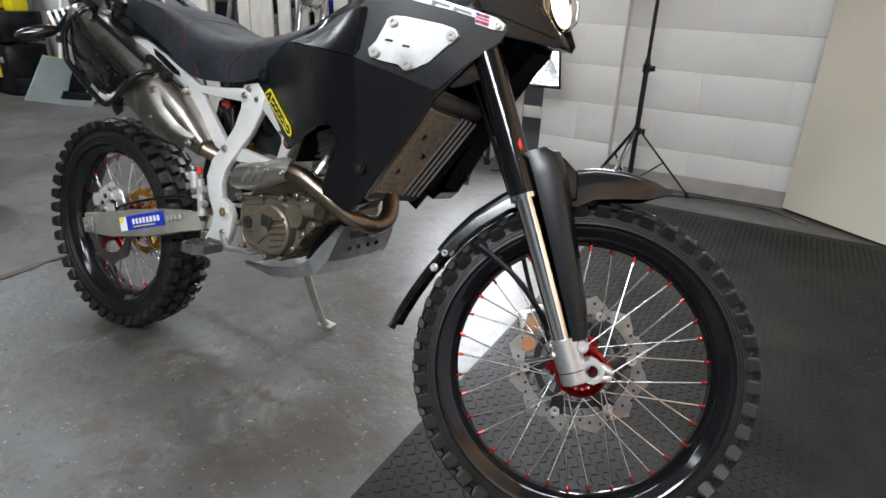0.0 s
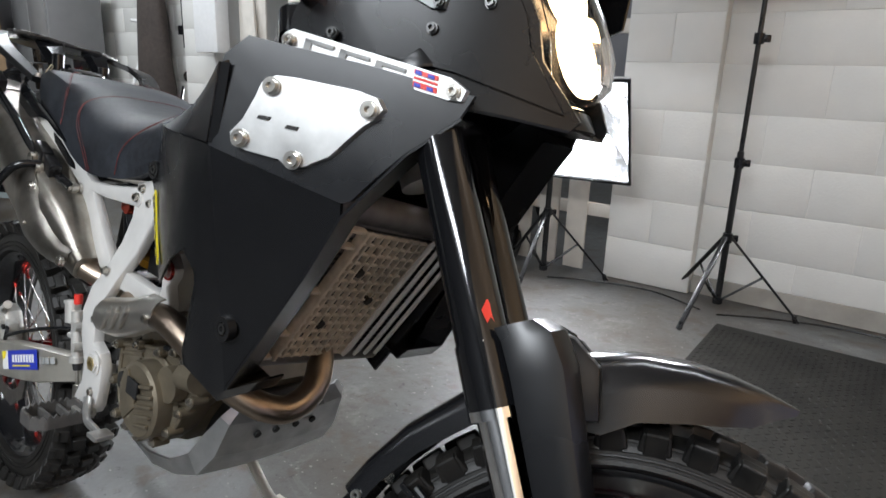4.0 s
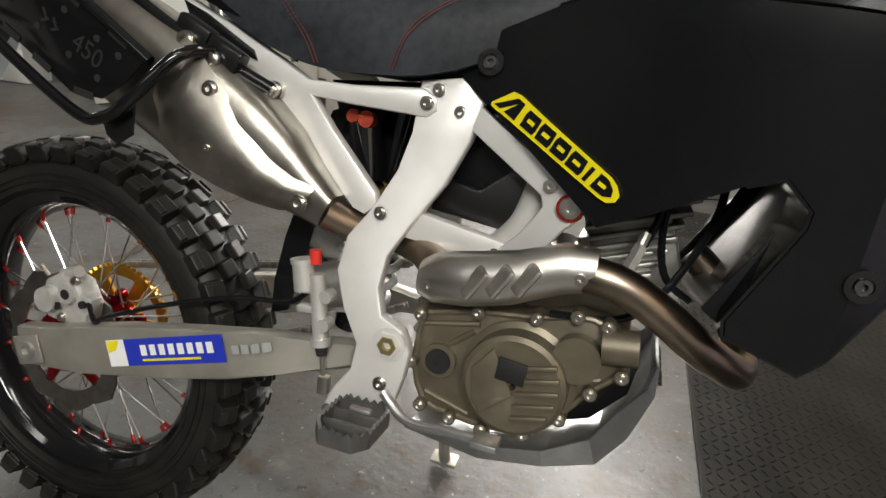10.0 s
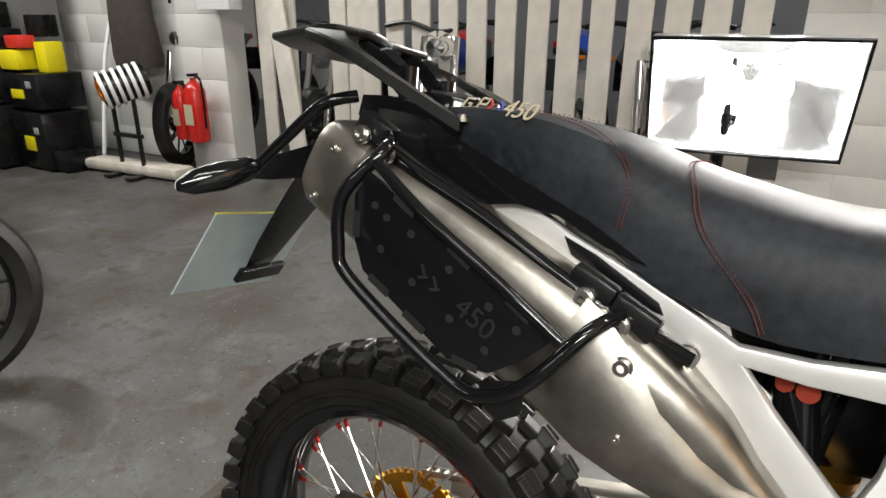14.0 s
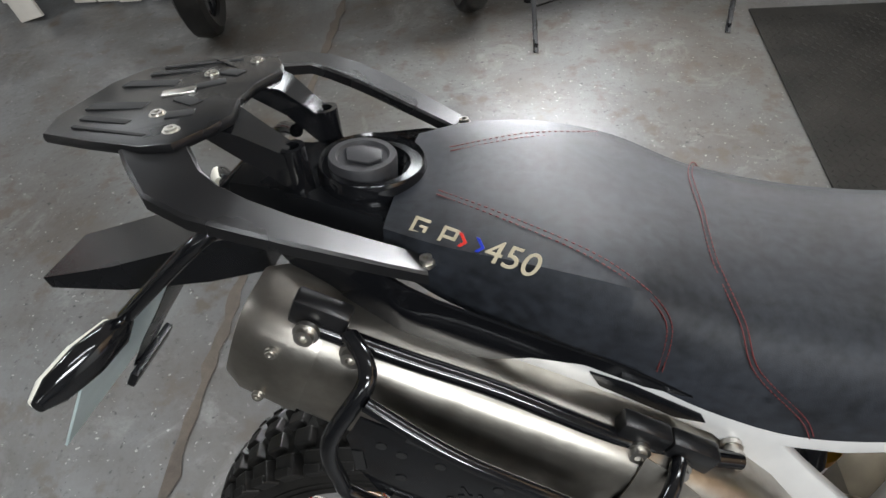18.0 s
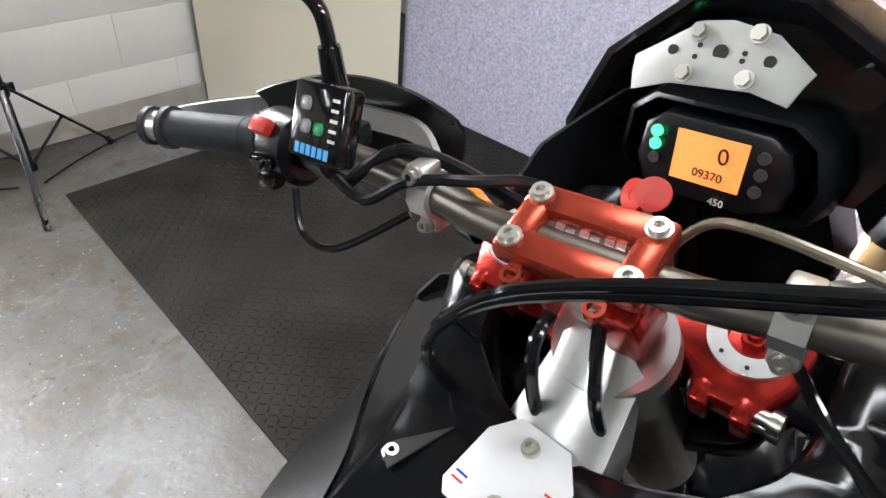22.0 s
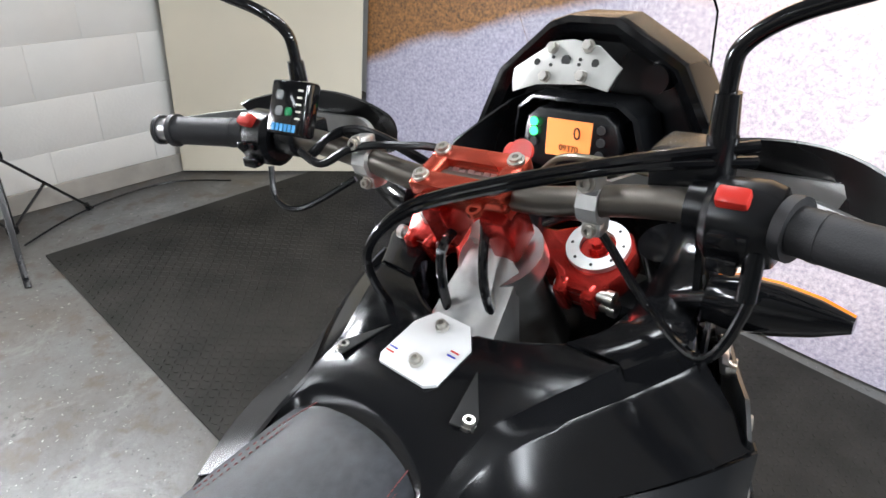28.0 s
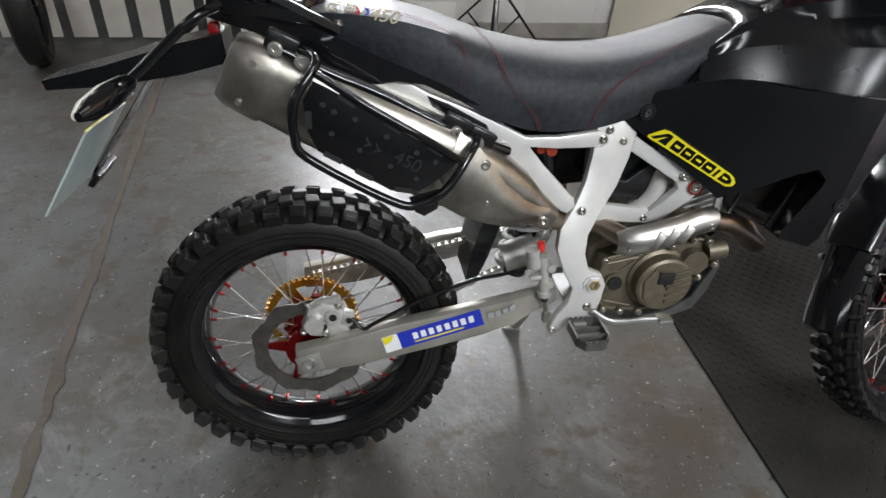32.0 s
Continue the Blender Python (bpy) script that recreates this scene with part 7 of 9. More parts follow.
# nose between the sides, lamp and screen
b = BM()
rows = []
for x, z, w in ((1.371, 0.961, 0.024), (1.356, 0.982, 0.038)):
    rows.append([(x - 0.01 * u * u, u * w, z) for u in (-1, -0.5, 0, 0.5, 1)])
shell(b, rows, 0.004)
bp("nose_lip", b, BLKM, "pointed black nose lip")
b = BM()
lamp = [(1.356, 0.985, 0.045), (1.378, 1.012, 0.064), (1.376, 1.045, 0.072), (1.357, 1.09, 0.074), (1.336, 1.13, 0.064), (1.314, 1.165, 0.040)]
rows = [[(x - 0.032 * u * u, u * w, z) for u in (-1, -0.75, -0.5, -0.25, 0, 0.25, 0.5, 0.75, 1)] for x, z, w in lamp]
shell(b, rows, 0.003)
hl = bp("headlamp", b, CLEAR, "clear twin headlamp, lit warm white")
hl.visible_shadow = False
b = BM()
for z, x in ((1.045, 1.335), (1.12, 1.305)):
    lathe(b, [(0.006, -0.03), (0.02, -0.026), (0.034, -0.01), (0.040, 0.012), (0.041, 0.012), (0.036, -0.013), (0.02, -0.03)], Matrix.Translation((x, 0, z)) @ Matrix.Rotation(radians(-90), 4, "Z"), 28)
bp("reflector", b, CHROME, "bright lamp reflector", parent=hl)
for z, x in ((1.045, 1.325), (1.12, 1.295)):
    b = BM()
    bmesh.ops.create_uvsphere(b, u_segments=14, v_segments=10, radius=0.013, matrix=Matrix.Translation((x + 0.005, 0, z)))
    bp("bulb", b, LAMPHOT, "lit bulb", parent=hl)
    b = BM()
    loft(b, [[(x + dx - 0.25 * (0.05 * math.sin(t)) ** 1, 0.050 * math.cos(t), z + 0.046 * math.sin(t)) for t in [2 * math.pi * i / 26 for i in range(26)]] for dx in (0.012, 0.018)])
    bp("lamp_glow", b, LAMPON, "lit inner lens", parent=hl)
b = BM()
loft(b, [[(x, u * w, z) for u in (-1, 1)] + [(x - 0.05, u * w, z) for u in (1, -1)] for x, z, w in ((1.322, 0.985, 0.05), (1.315, 1.08, 0.066), (1.275, 1.165, 0.05))])
bp("lamp_shell", b, BLKM, "black lamp housing")
b = BM()
rows = []
for x, z, w in ((1.318, 1.168, 0.075), (1.298, 1.24, 0.115), (1.275, 1.31, 0.125), (1.25, 1.37, 0.110), (1.232, 1.415, 0.07)):
    rows.append([(x - 0.035 * u * u, u * w + DY, z) for u in (-1, -0.75, -0.5, -0.25, 0, 0.25, 0.5, 0.75, 1)])
shell(b, rows, 0.003)
scr = bp("windscreen", b, CLEAR, "small clear windscreen")
scr.visible_shadow = False
# dash surround: a faceted black hood
OUT = [(0.190, 1.107), (0.198, 1.161), (0.154, 1.241), (0.076, 1.300), (0.050, 1.3075), (-0.012, 1.306), (-0.092, 1.2617), (-0.134, 1.186), (-0.107, 1.135)]
HC = (0.035, 1.185)


def hood_ring(x, f):
    return [V(x, HC[0] + (y - HC[0]) * f, HC[1] + (z - HC[1]) * f) for y, z in OUT]


b = BM()
shell(b, [hood_ring(1.31, 0.86), hood_ring(1.262, 1.0), hood_ring(1.222, 1.0), hood_ring(1.213, 0.985), hood_ring(1.212, 0.93), hood_ring(1.220, 0.84), hood_ring(1.243, 0.74)], 0.003)
hood = bp("dash_hood", b, BLKG, "faceted glossy black dash surround", smooth=20)
b = BM()
prism(b, hood_ring(1.242, 0.78), (0.006, 0, 0))
bp("dash_panel", b, BLKM, "textured black dash panel")
b = BM()
pl = [(0.1015, 1.2373), (0.1034, 1.2493), (0.0576, 1.2793), (0.0342, 1.2823), (-0.0014, 1.2771), (-0.0349, 1.2576), (-0.031, 1.250), (-0.0285, 1.243), (-0.0255, 1.2353), (0.0035, 1.2398), (0.0661, 1.235), (0.0969, 1.2247)]
AP = lambda z: 1.188 + (z - 1.26) * 0.5
prism(b, [(AP(z), y, z) for y, z in pl], (0.003, 0, 0), 0.0006)
ap = bp("accessory_plate", b, mat("satin_alloy_plate", (0.36, 0.36, 0.34), 0.5, 0.75, 0.1, 60, 0.05, 600), "brushed alloy accessory plate with holes")
b = BM()
for y, z in ((0.0566, 1.2726), (0.0115, 1.2766), (0.057, 1.2435), (0.010, 1.247)):
    c = V(AP(z), y, z)
    cyl(b, c, c + V(-0.0055, 0, 0.0027), 0.0058, n=6)
    cyl(b, c, c + V(-0.0012, 0, 0.0006), 0.0072, n=16)
bp("hex_bolt", b, STEEL, parent=ap)
b = BM()
for y, z, r in ((0.035, 1.261, 0.006), (0.073, 1.2575, 0.004), (-0.0025, 1.2605, 0.0045), (0.0525, 1.2635, 0.002), (0.0535, 1.2555, 0.002), (0.017, 1.263, 0.002), (0.017, 1.258, 0.002)):
    cyl(b, (AP(z) + 0.001, y, z), (AP(z) - 0.0008, y, z + 0.0004), r, n=14)
bp("plate_hole", b, DARK, parent=ap)
b = BM()
mo = [(0.088, 1.202), (0.072, 1.214), (-0.018, 1.215), (-0.033, 1.205), (-0.040, 1.180), (-0.034, 1.158), (-0.010, 1.147), (0.060, 1.144), (0.082, 1.148), (0.093, 1.172)]
prism(b, [(1.196 + (z - 1.18) * 0.1, y, z) for y, z in mo], (0.04, 0, 0), 0.004)
b2 = BM()


def pocket(x, f):
    return [V(x, 0.026 + (y - 0.026) * f, 1.181 + (z - 1.181) * f) for y, z in mo + mo[:1]]


shell(b2, [pocket(1.243, 1.42), pocket(1.206, 1.34), pocket(1.203, 1.26), pocket(1.235, 1.18)], 0.003)
ip = bp("instrument_pocket", b2, BLKM, "black recessed frame round the instrument")
met = bp("instrument", b, BLKM, "black digital instrument with orange display")
b = BM()
prism(b, [(1.1945 + (z - 1.18) * 0.1, y, z) for y, z in ((0.057, 1.2035), (-0.004, 1.2045), (-0.003, 1.1635), (0.057, 1.1615))], (0.0012, 0, 0))
bp("display", b, LCD, "lit orange display", parent=met, smooth=0)
for y, z in ((0.0745, 1.1975), (0.0748, 1.186)):
    b = BM()
    cyl(b, (1.1955, y, z), (1.1925, y, z), 0.005, n=16)
    bp("indicator_light", b, LEDG, "lit green indicator", parent=met)
b = BM()
for y, z in ((-0.017, 1.199), (-0.017, 1.185), (-0.0155, 1.170), (0.0745, 1.1735)):
    cyl(b, (1.195, y, z), (1.1925, y, z), 0.005, n=14)
bp("indicator_button", b, mat("dark_button", (0.05, 0.05, 0.052), 0.4), parent=met)


def text(body, size, m, material, parent, name, depth=0.0004):
    cu = bpy.data.curves.new(name, "FONT")
    cu.body, cu.size, cu.extrude, cu.align_x, cu.align_y = body, size, depth, "CENTER", "CENTER"
    tmp = bpy.data.objects.new(name, cu)
    me = bpy.data.meshes.new_from_object(tmp)
    bpy.data.objects.remove(tmp)
    me.transform(m)
    me.materials.append(material)
    return part(name, me, None, parent)


TD = pose(0, 0, 0, 90, 0, -90)
text("0", 0.020, Matrix.Translation((1.1938, 0.014, 1.190)) @ TD, DARK, met, "speed_digit")
text("09370", 0.0105, Matrix.Translation((1.1922, 0.024, 1.172)) @ TD, DARK, met, "odometer_digits")
text("450", 0.009, Matrix.Translation((1.1912, 0.012, 1.1515)) @ TD, WHITEG, met, "model_number")
for q_ in (met, ip, *met.children):
    q_.data.transform(Matrix.Translation((-0.009, 0.001, -0.008)))
b = BM()
cyl(b, (1.215, -0.058, 1.245), (1.24, -0.058, 1.245), 0.015, n=20)
bp("power_socket", b, BLKM, "round black power socket")

# --- rear end
# side guards under the seat, tail unit
for sd in (-1, 1):
    b = BM()
    pl = [(0.06, 0.992), (0.12, 0.968), (0.20, 0.932), (0.28, 0.898), (0.345, 0.862), (0.30, 0.874), (0.246, 0.899), (0.198, 0.905), (0.163, 0.900), (0.084, 0.912), (0.011, 0.949), (-0.061, 0.990), (-0.085, 1.0), (-0.02, 1.0)]
    sheet(b, pl, lambda x, z: -0.150 + 0.35 * max(0, 0.08 - x) + 0.5 * max(0, z - 0.97), 0.004, 3, sd)
    bp("tail_panel", b, BLKG, "glossy black tail side panel")
b = BM()
loft(b, [[(x, -w, z), (x, w, z), (x, w * 0.8, z + h), (x, -w * 0.8, z + h)] for x, w, z, h in ((0.20, 0.10, 0.93, 0.03), (0.05, 0.085, 0.95, 0.05), (-0.06, 0.06, 0.975, 0.045), (-0.115, 0.045, 0.99, 0.03))])
bp("tail_unit", b, BLKM, "black tail moulding")
# luggage rack: slotted plate, two wide arms and two struts
RY = 0.010


def rack_z(x, y, k=1.0):
    """The top of the rack, sloping a little across."""
    return 1.097 + 0.02 * (x + 0.2) - 0.07 * (y - RY) * k


b = BM()
ol = [(-0.274, -0.045), (-0.257, -0.092), (-0.200, -0.110), (-0.135, -0.127), (-0.106, -0.122), (-0.086, -0.086), (-0.078, -0.060), (-0.090, -0.020)]
ol += [(x, -v) for x, v in ol[::-1]]
prism(b, [(x, v + RY, rack_z(x, v + RY) - 0.012) for x, v in ol], (0, 0, 0.012), 0.004)
rk = bp("luggage_rack", b, BLKS, "black alloy luggage rack with slots")
for x, v, l, w, a in ((-0.215, 0.032, 0.062, 0.018, 0), (-0.205, 0.068, 0.058, 0.009, 12), (-0.142, 0.024, 0.032, 0.015, 30), (-0.185, 0.094, 0.090, 0.005, 14), (-0.132, 0.058, 0.026, 0.016, -20)):
    for sg in (-1, 1):
        b = BM()
        y = sg * v + RY
        box(b, (x, y, rack_z(x, y) + 0.0006), (l, w, 0.002), Matrix.Rotation(-0.07, 3, "X") @ Matrix.Rotation(radians(a * sg), 3, "Z"), 0.0006)
        bp("rack_slot", b, DARK, parent=rk)
b = BM()
box(b, (-0.165, RY, rack_z(-0.165, RY) + 0.0015), (0.034, 0.014, 0.003), Matrix.Rotation(0.35, 3, "Z"), 0.001)
bp("rack_emblem", b, STEEL, "small silver emblem", parent=rk)
for sd in (-1, 1):
    b = BM()
    C_ = curve_pts([V(x, RY + sd * v, z - 0.008 - 0.065 * sd * v * k) for x, v, z, k in ((-0.150, 0.085, 1.099, 1), (-0.092, 0.158, 1.082, 1), (-0.035, 0.168, 1.060, 0.8), (0.035, 0.152, 1.026, 0.4), (0.105, 0.133, 0.992, 0))], 2)
    rings = []
    for i, q in enumerate(C_):
        w = 0.030 - 0.016 * i / (len(C_) - 1)
        t = (C_[min(i + 1, len(C_) - 1)] - C_[max(i - 1, 0)]).normalized()
        sdv = V(-t.y, t.x, 0).normalized()
        rings.append([q - sdv * w + V(0, 0, -0.006), q + sdv * w + V(0, 0, -0.006), q + sdv * w + V(0, 0, 0.005), q + sdv * w * 0.88 + V(0, 0, 0.008), q - sdv * w * 0.88 + V(0, 0, 0.008), q - sdv * w + V(0, 0, 0.005)])
    loft(b, rings)
    bp("rack_arm", b, BLKS, "ribbed black grab arm", parent=rk, smooth=25)
    b = BM()
    bolt(b, C_[-1] + V(0.0, 0, 0.008), (0, 0, 1), 0.006)
    bp("bolt", b, STEEL, parent=rk)
    b = BM()
    v = RY + 0.007 + sd * 0.052
    zt = 1.053 - 0.05 * sd * 0.1
    loft(b, [[(x, v - w, z - h), (x, v + w, z - h), (x, v + w, z), (x, v - w, z)] for x, w, z, h in ((-0.105, 0.030, rack_z(-0.1, v) - 0.002, 0.014), (-0.075, 0.020, 1.082, 0.03), (-0.040, 0.013, zt, 0.04))])
    ring(b, (-0.037, v, zt - 0.05), (-0.037, v, zt + 0.003), 0.0135, 0.008, 20)
    bp("rack_strut", b, BLKG, "glossy black rack strut with a tube end", parent=rk)
    b = BM()
    for x, y in ((-0.157, 0.056), (-0.120, 0.096)):
        bolt(b, (x, y * sd + RY, rack_z(x, y * sd + RY)), (0, 0, 1), 0.006, 0.003)
    bp("bolt", b, STEEL, parent=rk)
# filler cap behind the seat
CAPM = Matrix.Translation((0.018, 0.004, 1.017)) @ Matrix.Rotation(0.10, 4, "Y")
b = BM()
lathe(b, [(0.003, 0.010), (0.026, 0.010), (0.028, 0.013), (0.0345, 0.013), (0.036, 0.010), (0.036, -0.03), (0.003, -0.03)], CAPM @ Matrix.Rotation(radians(90), 4, "X"), 36, True)
fc = bp("filler_cap", b, GRIPR, "satin black fuel cap with a moulded grip")
b = BM()
prism(b, [CAPM @ V(x, y, 0.0105) for x, y in ((-0.020, 0.010), (-0.004, 0.017), (0.018, 0.012), (0.022, -0.006), (0.010, -0.017), (-0.012, -0.014))], (0, 0, 0.003), 0.001)
bp("cap_grip", b, GRIPR, parent=fc)
b = BM()
lathe(b, [(0.038, -0.03), (0.040, 0.004), (0.052, 0.004), (0.0545, 0.009), (0.057, 0.004), (0.057, -0.03)], CAPM @ Matrix.Translation((0.010, 0, 0)) @ Matrix.Rotation(radians(90), 4, "X"), 40)
bp("cap_well", b, BLKG, "glossy black well round the fuel cap")
# plate hanger, plate, lamps
b = BM()
loft(b, [[(x, -w, z), (x, w, z), (x - 0.004, w, z + h), (x - 0.004, -w, z + h)] for x, z, w, h in ((-0.09, 0.915, 0.05, 0.05), (-0.17, 0.895, 0.052, 0.052), (-0.29, 0.876, 0.052, 0.036), (-0.400, 0.868, 0.044, 0.016))])
bp("rear_fender", b, BLKM, "black tail fender")
b = BM()
loft(b, [[(x, -w, z), (x - 0.004, -w * 0.6, z - 0.012), (x - 0.004, w * 0.6, z - 0.012), (x, w, z), (x + 0.006, w, z + 0.010), (x + 0.006, -w, z + 0.010)] for x, z, w in ((-0.215, 0.905, 0.052), (-0.27, 0.83, 0.050), (-0.325, 0.762, 0.040), (-0.368, 0.705, 0.028))])
prism(b, [(-0.355, -0.05, 0.716), (-0.355, 0.05, 0.716), (-0.372, 0.05, 0.692), (-0.372, -0.05, 0.692)], (0.010, 0, -0.006), 0.002)
ph = bp("plate_hanger", b, BLKM, "black number plate bracket")
b = BM()
prism(b, [(-0.316, -0.131, 0.821), (-0.323, 0.096, 0.806), (-0.420, 0.086, 0.657), (-0.413, -0.141, 0.672)], (-0.003, 0, 0.002), 0.0008)
bp("number_plate", b, GREYPLATE, "back of the number plate, pale grey-green", parent=ph, smooth=0)
b = BM()
for (x0, z0, y0), (x1, z1, y1) in (((-0.318, 0.822, -0.132), (-0.325, 0.807, 0.097)),):
    cyl(b, (x0, y0, z0), (x1, y1, z1), 0.0016, n=6)
bp("plate_rim", b, YEL, "yellow rim of the plate", parent=ph)
for sd in (-1, 1):
    b = BM()
    tube(b, [(-0.085, sd * 0.085, 1.015), (-0.12, sd * 0.115, 1.000), (-0.175, sd * 0.122, 0.955), (-0.230, sd * 0.126, 0.908)], 0.0085, 12)
    ri = bp("rear_signal_arm", b, BLKG, "glossy black signal arm")
    b = BM()
    rings = []
    for s, r in ((0.0, 0.006), (0.015, 0.018), (0.045, 0.022), (0.075, 0.018), (0.092, 0.008)):
        c = V(-0.226 - s * 0.66, sd * (0.126 + s * 1.03), 0.905 - s * 0.36)
        rings.append([(c.x + r * 0.8 * math.cos(t), c.y, c.z + r * math.sin(t)) for t in [2 * math.pi * i / 16 for i in range(16)]])
    loft(b, rings)
    bp("rear_signal", b, BLKG, "glossy black pointed rear signal", parent=ri)
    b = BM()
    rings = []
    for s, r in ((0.012, 0.015), (0.045, 0.0205), (0.075, 0.0165), (0.09, 0.007)):
        c = V(-0.233 - s * 0.66, sd * (0.126 + s * 1.03), 0.905 - s * 0.36)
        rings.append([(c.x + r * 0.8 * math.cos(t), c.y, c.z + r * math.sin(t)) for t in [2 * math.pi * i / 16 for i in range(16)]])
    loft(b, rings)
    bp("rear_lens", b, WHITEG, "pale signal lens", parent=ri)
b = BM()
box(b, (-0.402, 0, 0.872), (0.012, 0.07, 0.009), None, 0.003)
bp("plate_lamp", b, ORANGE, "small lit plate lamp")
b = BM()
box(b, (-0.112, 0.004, 0.968), (0.02, 0.056, 0.022), None, 0.007)
bp("tail_lamp", b, REDL, "red tail lamp")

# pannier frame on the right
FR = [(0.083, 0.930), (0.05, 0.885), (0.046, 0.83), (0.065, 0.792), (0.19, 0.722), (0.235, 0.722), (0.275, 0.75), (0.318, 0.805), (0.336, 0.822)]
b = BM()
tube(b, [(0.062, -0.19, 0.950), (0.083, -0.225, 0.938)] + [(x, -0.250, z) for x, z in FR[1:7]] + [(0.318, -0.225, 0.805), (0.335, -0.185, 0.815)], 0.0075, 14, 6)
tube(b, [(0.083, -0.24, 0.925), (0.15, -0.252, 0.885), (0.23, -0.252, 0.84), (0.30, -0.248, 0.795)], 0.0065, 12, 5)
tube(b, [(0.024, -0.18, 0.948), (0.10, -0.178, 0.912), (0.18, -0.178, 0.882), (0.297, -0.178, 0.825), (0.40, -0.155, 0.778)], 0.009, 12, 5)
pf = bp("pannier_frame", b, BLKG, "glossy black tubular luggage frame", rear=1)
b = BM()
pp = [(0.078, 0.915), (0.062, 0.885), (0.066, 0.835), (0.078, 0.805), (0.185, 0.742), (0.23, 0.742), (0.262, 0.765), (0.292, 0.795), (0.22, 0.836), (0.15, 0.878), (0.10, 0.905)]
prism(b, [(x, -0.247, z) for x, z in pp], (0, 0.003, 0), 0.001)
pn = bp("mount_plate", b, BLKG, "black perforated mounting plate", parent=pf, rear=1)
# cut-outs are not pierced: dark marks on the plate give their shade
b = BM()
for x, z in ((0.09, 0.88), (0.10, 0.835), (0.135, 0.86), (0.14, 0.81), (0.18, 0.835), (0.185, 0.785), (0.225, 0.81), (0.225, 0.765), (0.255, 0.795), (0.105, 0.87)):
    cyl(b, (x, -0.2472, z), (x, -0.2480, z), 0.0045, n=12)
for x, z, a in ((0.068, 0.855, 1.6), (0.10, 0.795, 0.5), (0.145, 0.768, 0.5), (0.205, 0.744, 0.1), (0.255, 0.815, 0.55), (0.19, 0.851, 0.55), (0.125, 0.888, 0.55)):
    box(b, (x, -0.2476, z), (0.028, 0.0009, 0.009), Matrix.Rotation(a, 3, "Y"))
bp("cut_out", b, mat("cut_out_shade_colour", (0.010, 0.010, 0.010), 0.6), "dark marks standing in for the shade in the cut-outs", parent=pf, rear=1)
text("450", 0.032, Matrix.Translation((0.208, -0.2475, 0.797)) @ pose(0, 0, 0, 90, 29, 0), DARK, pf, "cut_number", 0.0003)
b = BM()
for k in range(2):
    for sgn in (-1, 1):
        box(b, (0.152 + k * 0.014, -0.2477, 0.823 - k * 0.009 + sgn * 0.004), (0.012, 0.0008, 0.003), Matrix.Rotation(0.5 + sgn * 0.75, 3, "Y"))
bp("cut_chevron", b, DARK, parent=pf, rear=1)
b = BM()
prism(b, [(0.215, -0.235, 0.725), (0.265, -0.235, 0.742), (0.262, -0.235, 0.705), (0.24, -0.235, 0.69), (0.225, -0.235, 0.698)], (0, 0.004, 0), 0.001)
for x, z in ((0.033, 0.955), (0.30, 0.835), (0.345, 0.812)):
    box(b, (x, -0.172, z), (0.05, 0.022, 0.03), Matrix.Rotation(0.45, 3, "Y"), 0.004)
bp("frame_bracket", b, BLKS, parent=pf, rear=1)
b = BM()
for p in ((0.024, -0.189, 0.948), (0.062, -0.193, 0.930), (0.297, -0.185, 0.825), (0.335, -0.187, 0.806), (0.395, -0.152, 0.778)):
    bolt(b, p, (0, -1, 0.1), 0.0085, 0.009)
bp("bolt", b, STEEL, parent=pf, rear=1)

# rear brake caliper, master cylinder, shock, pedal, peg
b = BM()
prism(b, [(0.002, -0.120, 0.412), (0.016, -0.120, 0.452), (0.048, -0.120, 0.470), (0.082, -0.120, 0.460), (0.100, -0.120, 0.425), (0.092, -0.120, 0.392), (0.050, -0.120, 0.386), (0.018, -0.120, 0.390)], (0, -0.034, 0), 0.007)
prism(b, [(0.058, -0.128, 0.395), (0.096, -0.128, 0.400), (0.108, -0.128, 0.352), (0.070, -0.128, 0.346)], (0, -0.020, 0), 0.005)
cyl(b, (0.028, -0.150, 0.424), (0.028, -0.168, 0.424), 0.021, 0.019, n=24)
cyl(b, (0.066, -0.150, 0.440), (0.066, -0.163, 0.440), 0.015, n=20)
cyl(b, (0.040, -0.140, 0.462), (0.080, -0.150, 0.476), 0.009, n=14)
box(b, (0.095, -0.146, 0.428), (0.024, 0.022, 0.030), Matrix.Rotation(0.3, 3, "Y"), 0.004)
rc_ = bp("rear_caliper", b, PALEC, "silver rear brake caliper")
b = BM()
for x, z in ((0.006, 0.405), (0.078, 0.462), (0.088, 0.362), (0.050, 0.398)):
    bolt(b, (x, -0.154, z), (0, -1, 0), 0.0055)
bp("bolt", b, STEEL, parent=rc_)
b = BM()
for x, z, r in ((0.066, 0.440, 0.008), (0.048, 0.418, 0.006), (0.098, 0.430, 0.006)):
    cyl(b, (x, -0.160, z), (x, -0.1645, z), r, n=14)
bp("port_hole", b, DARK, "dark recess of the caliper", parent=rc_)
b = BM()
cyl(b, (0.020, -0.150, 0.458), (0.012, -0.156, 0.474), 0.0035, n=8)
bp("bleed_nipple", b, STEEL, "steel bleed nipple", parent=rc_)
b = BM()
ring(b, (0.012, -0.112, 0.336), (0.012, -0.126, 0.336), 0.050, 0.022, 32)
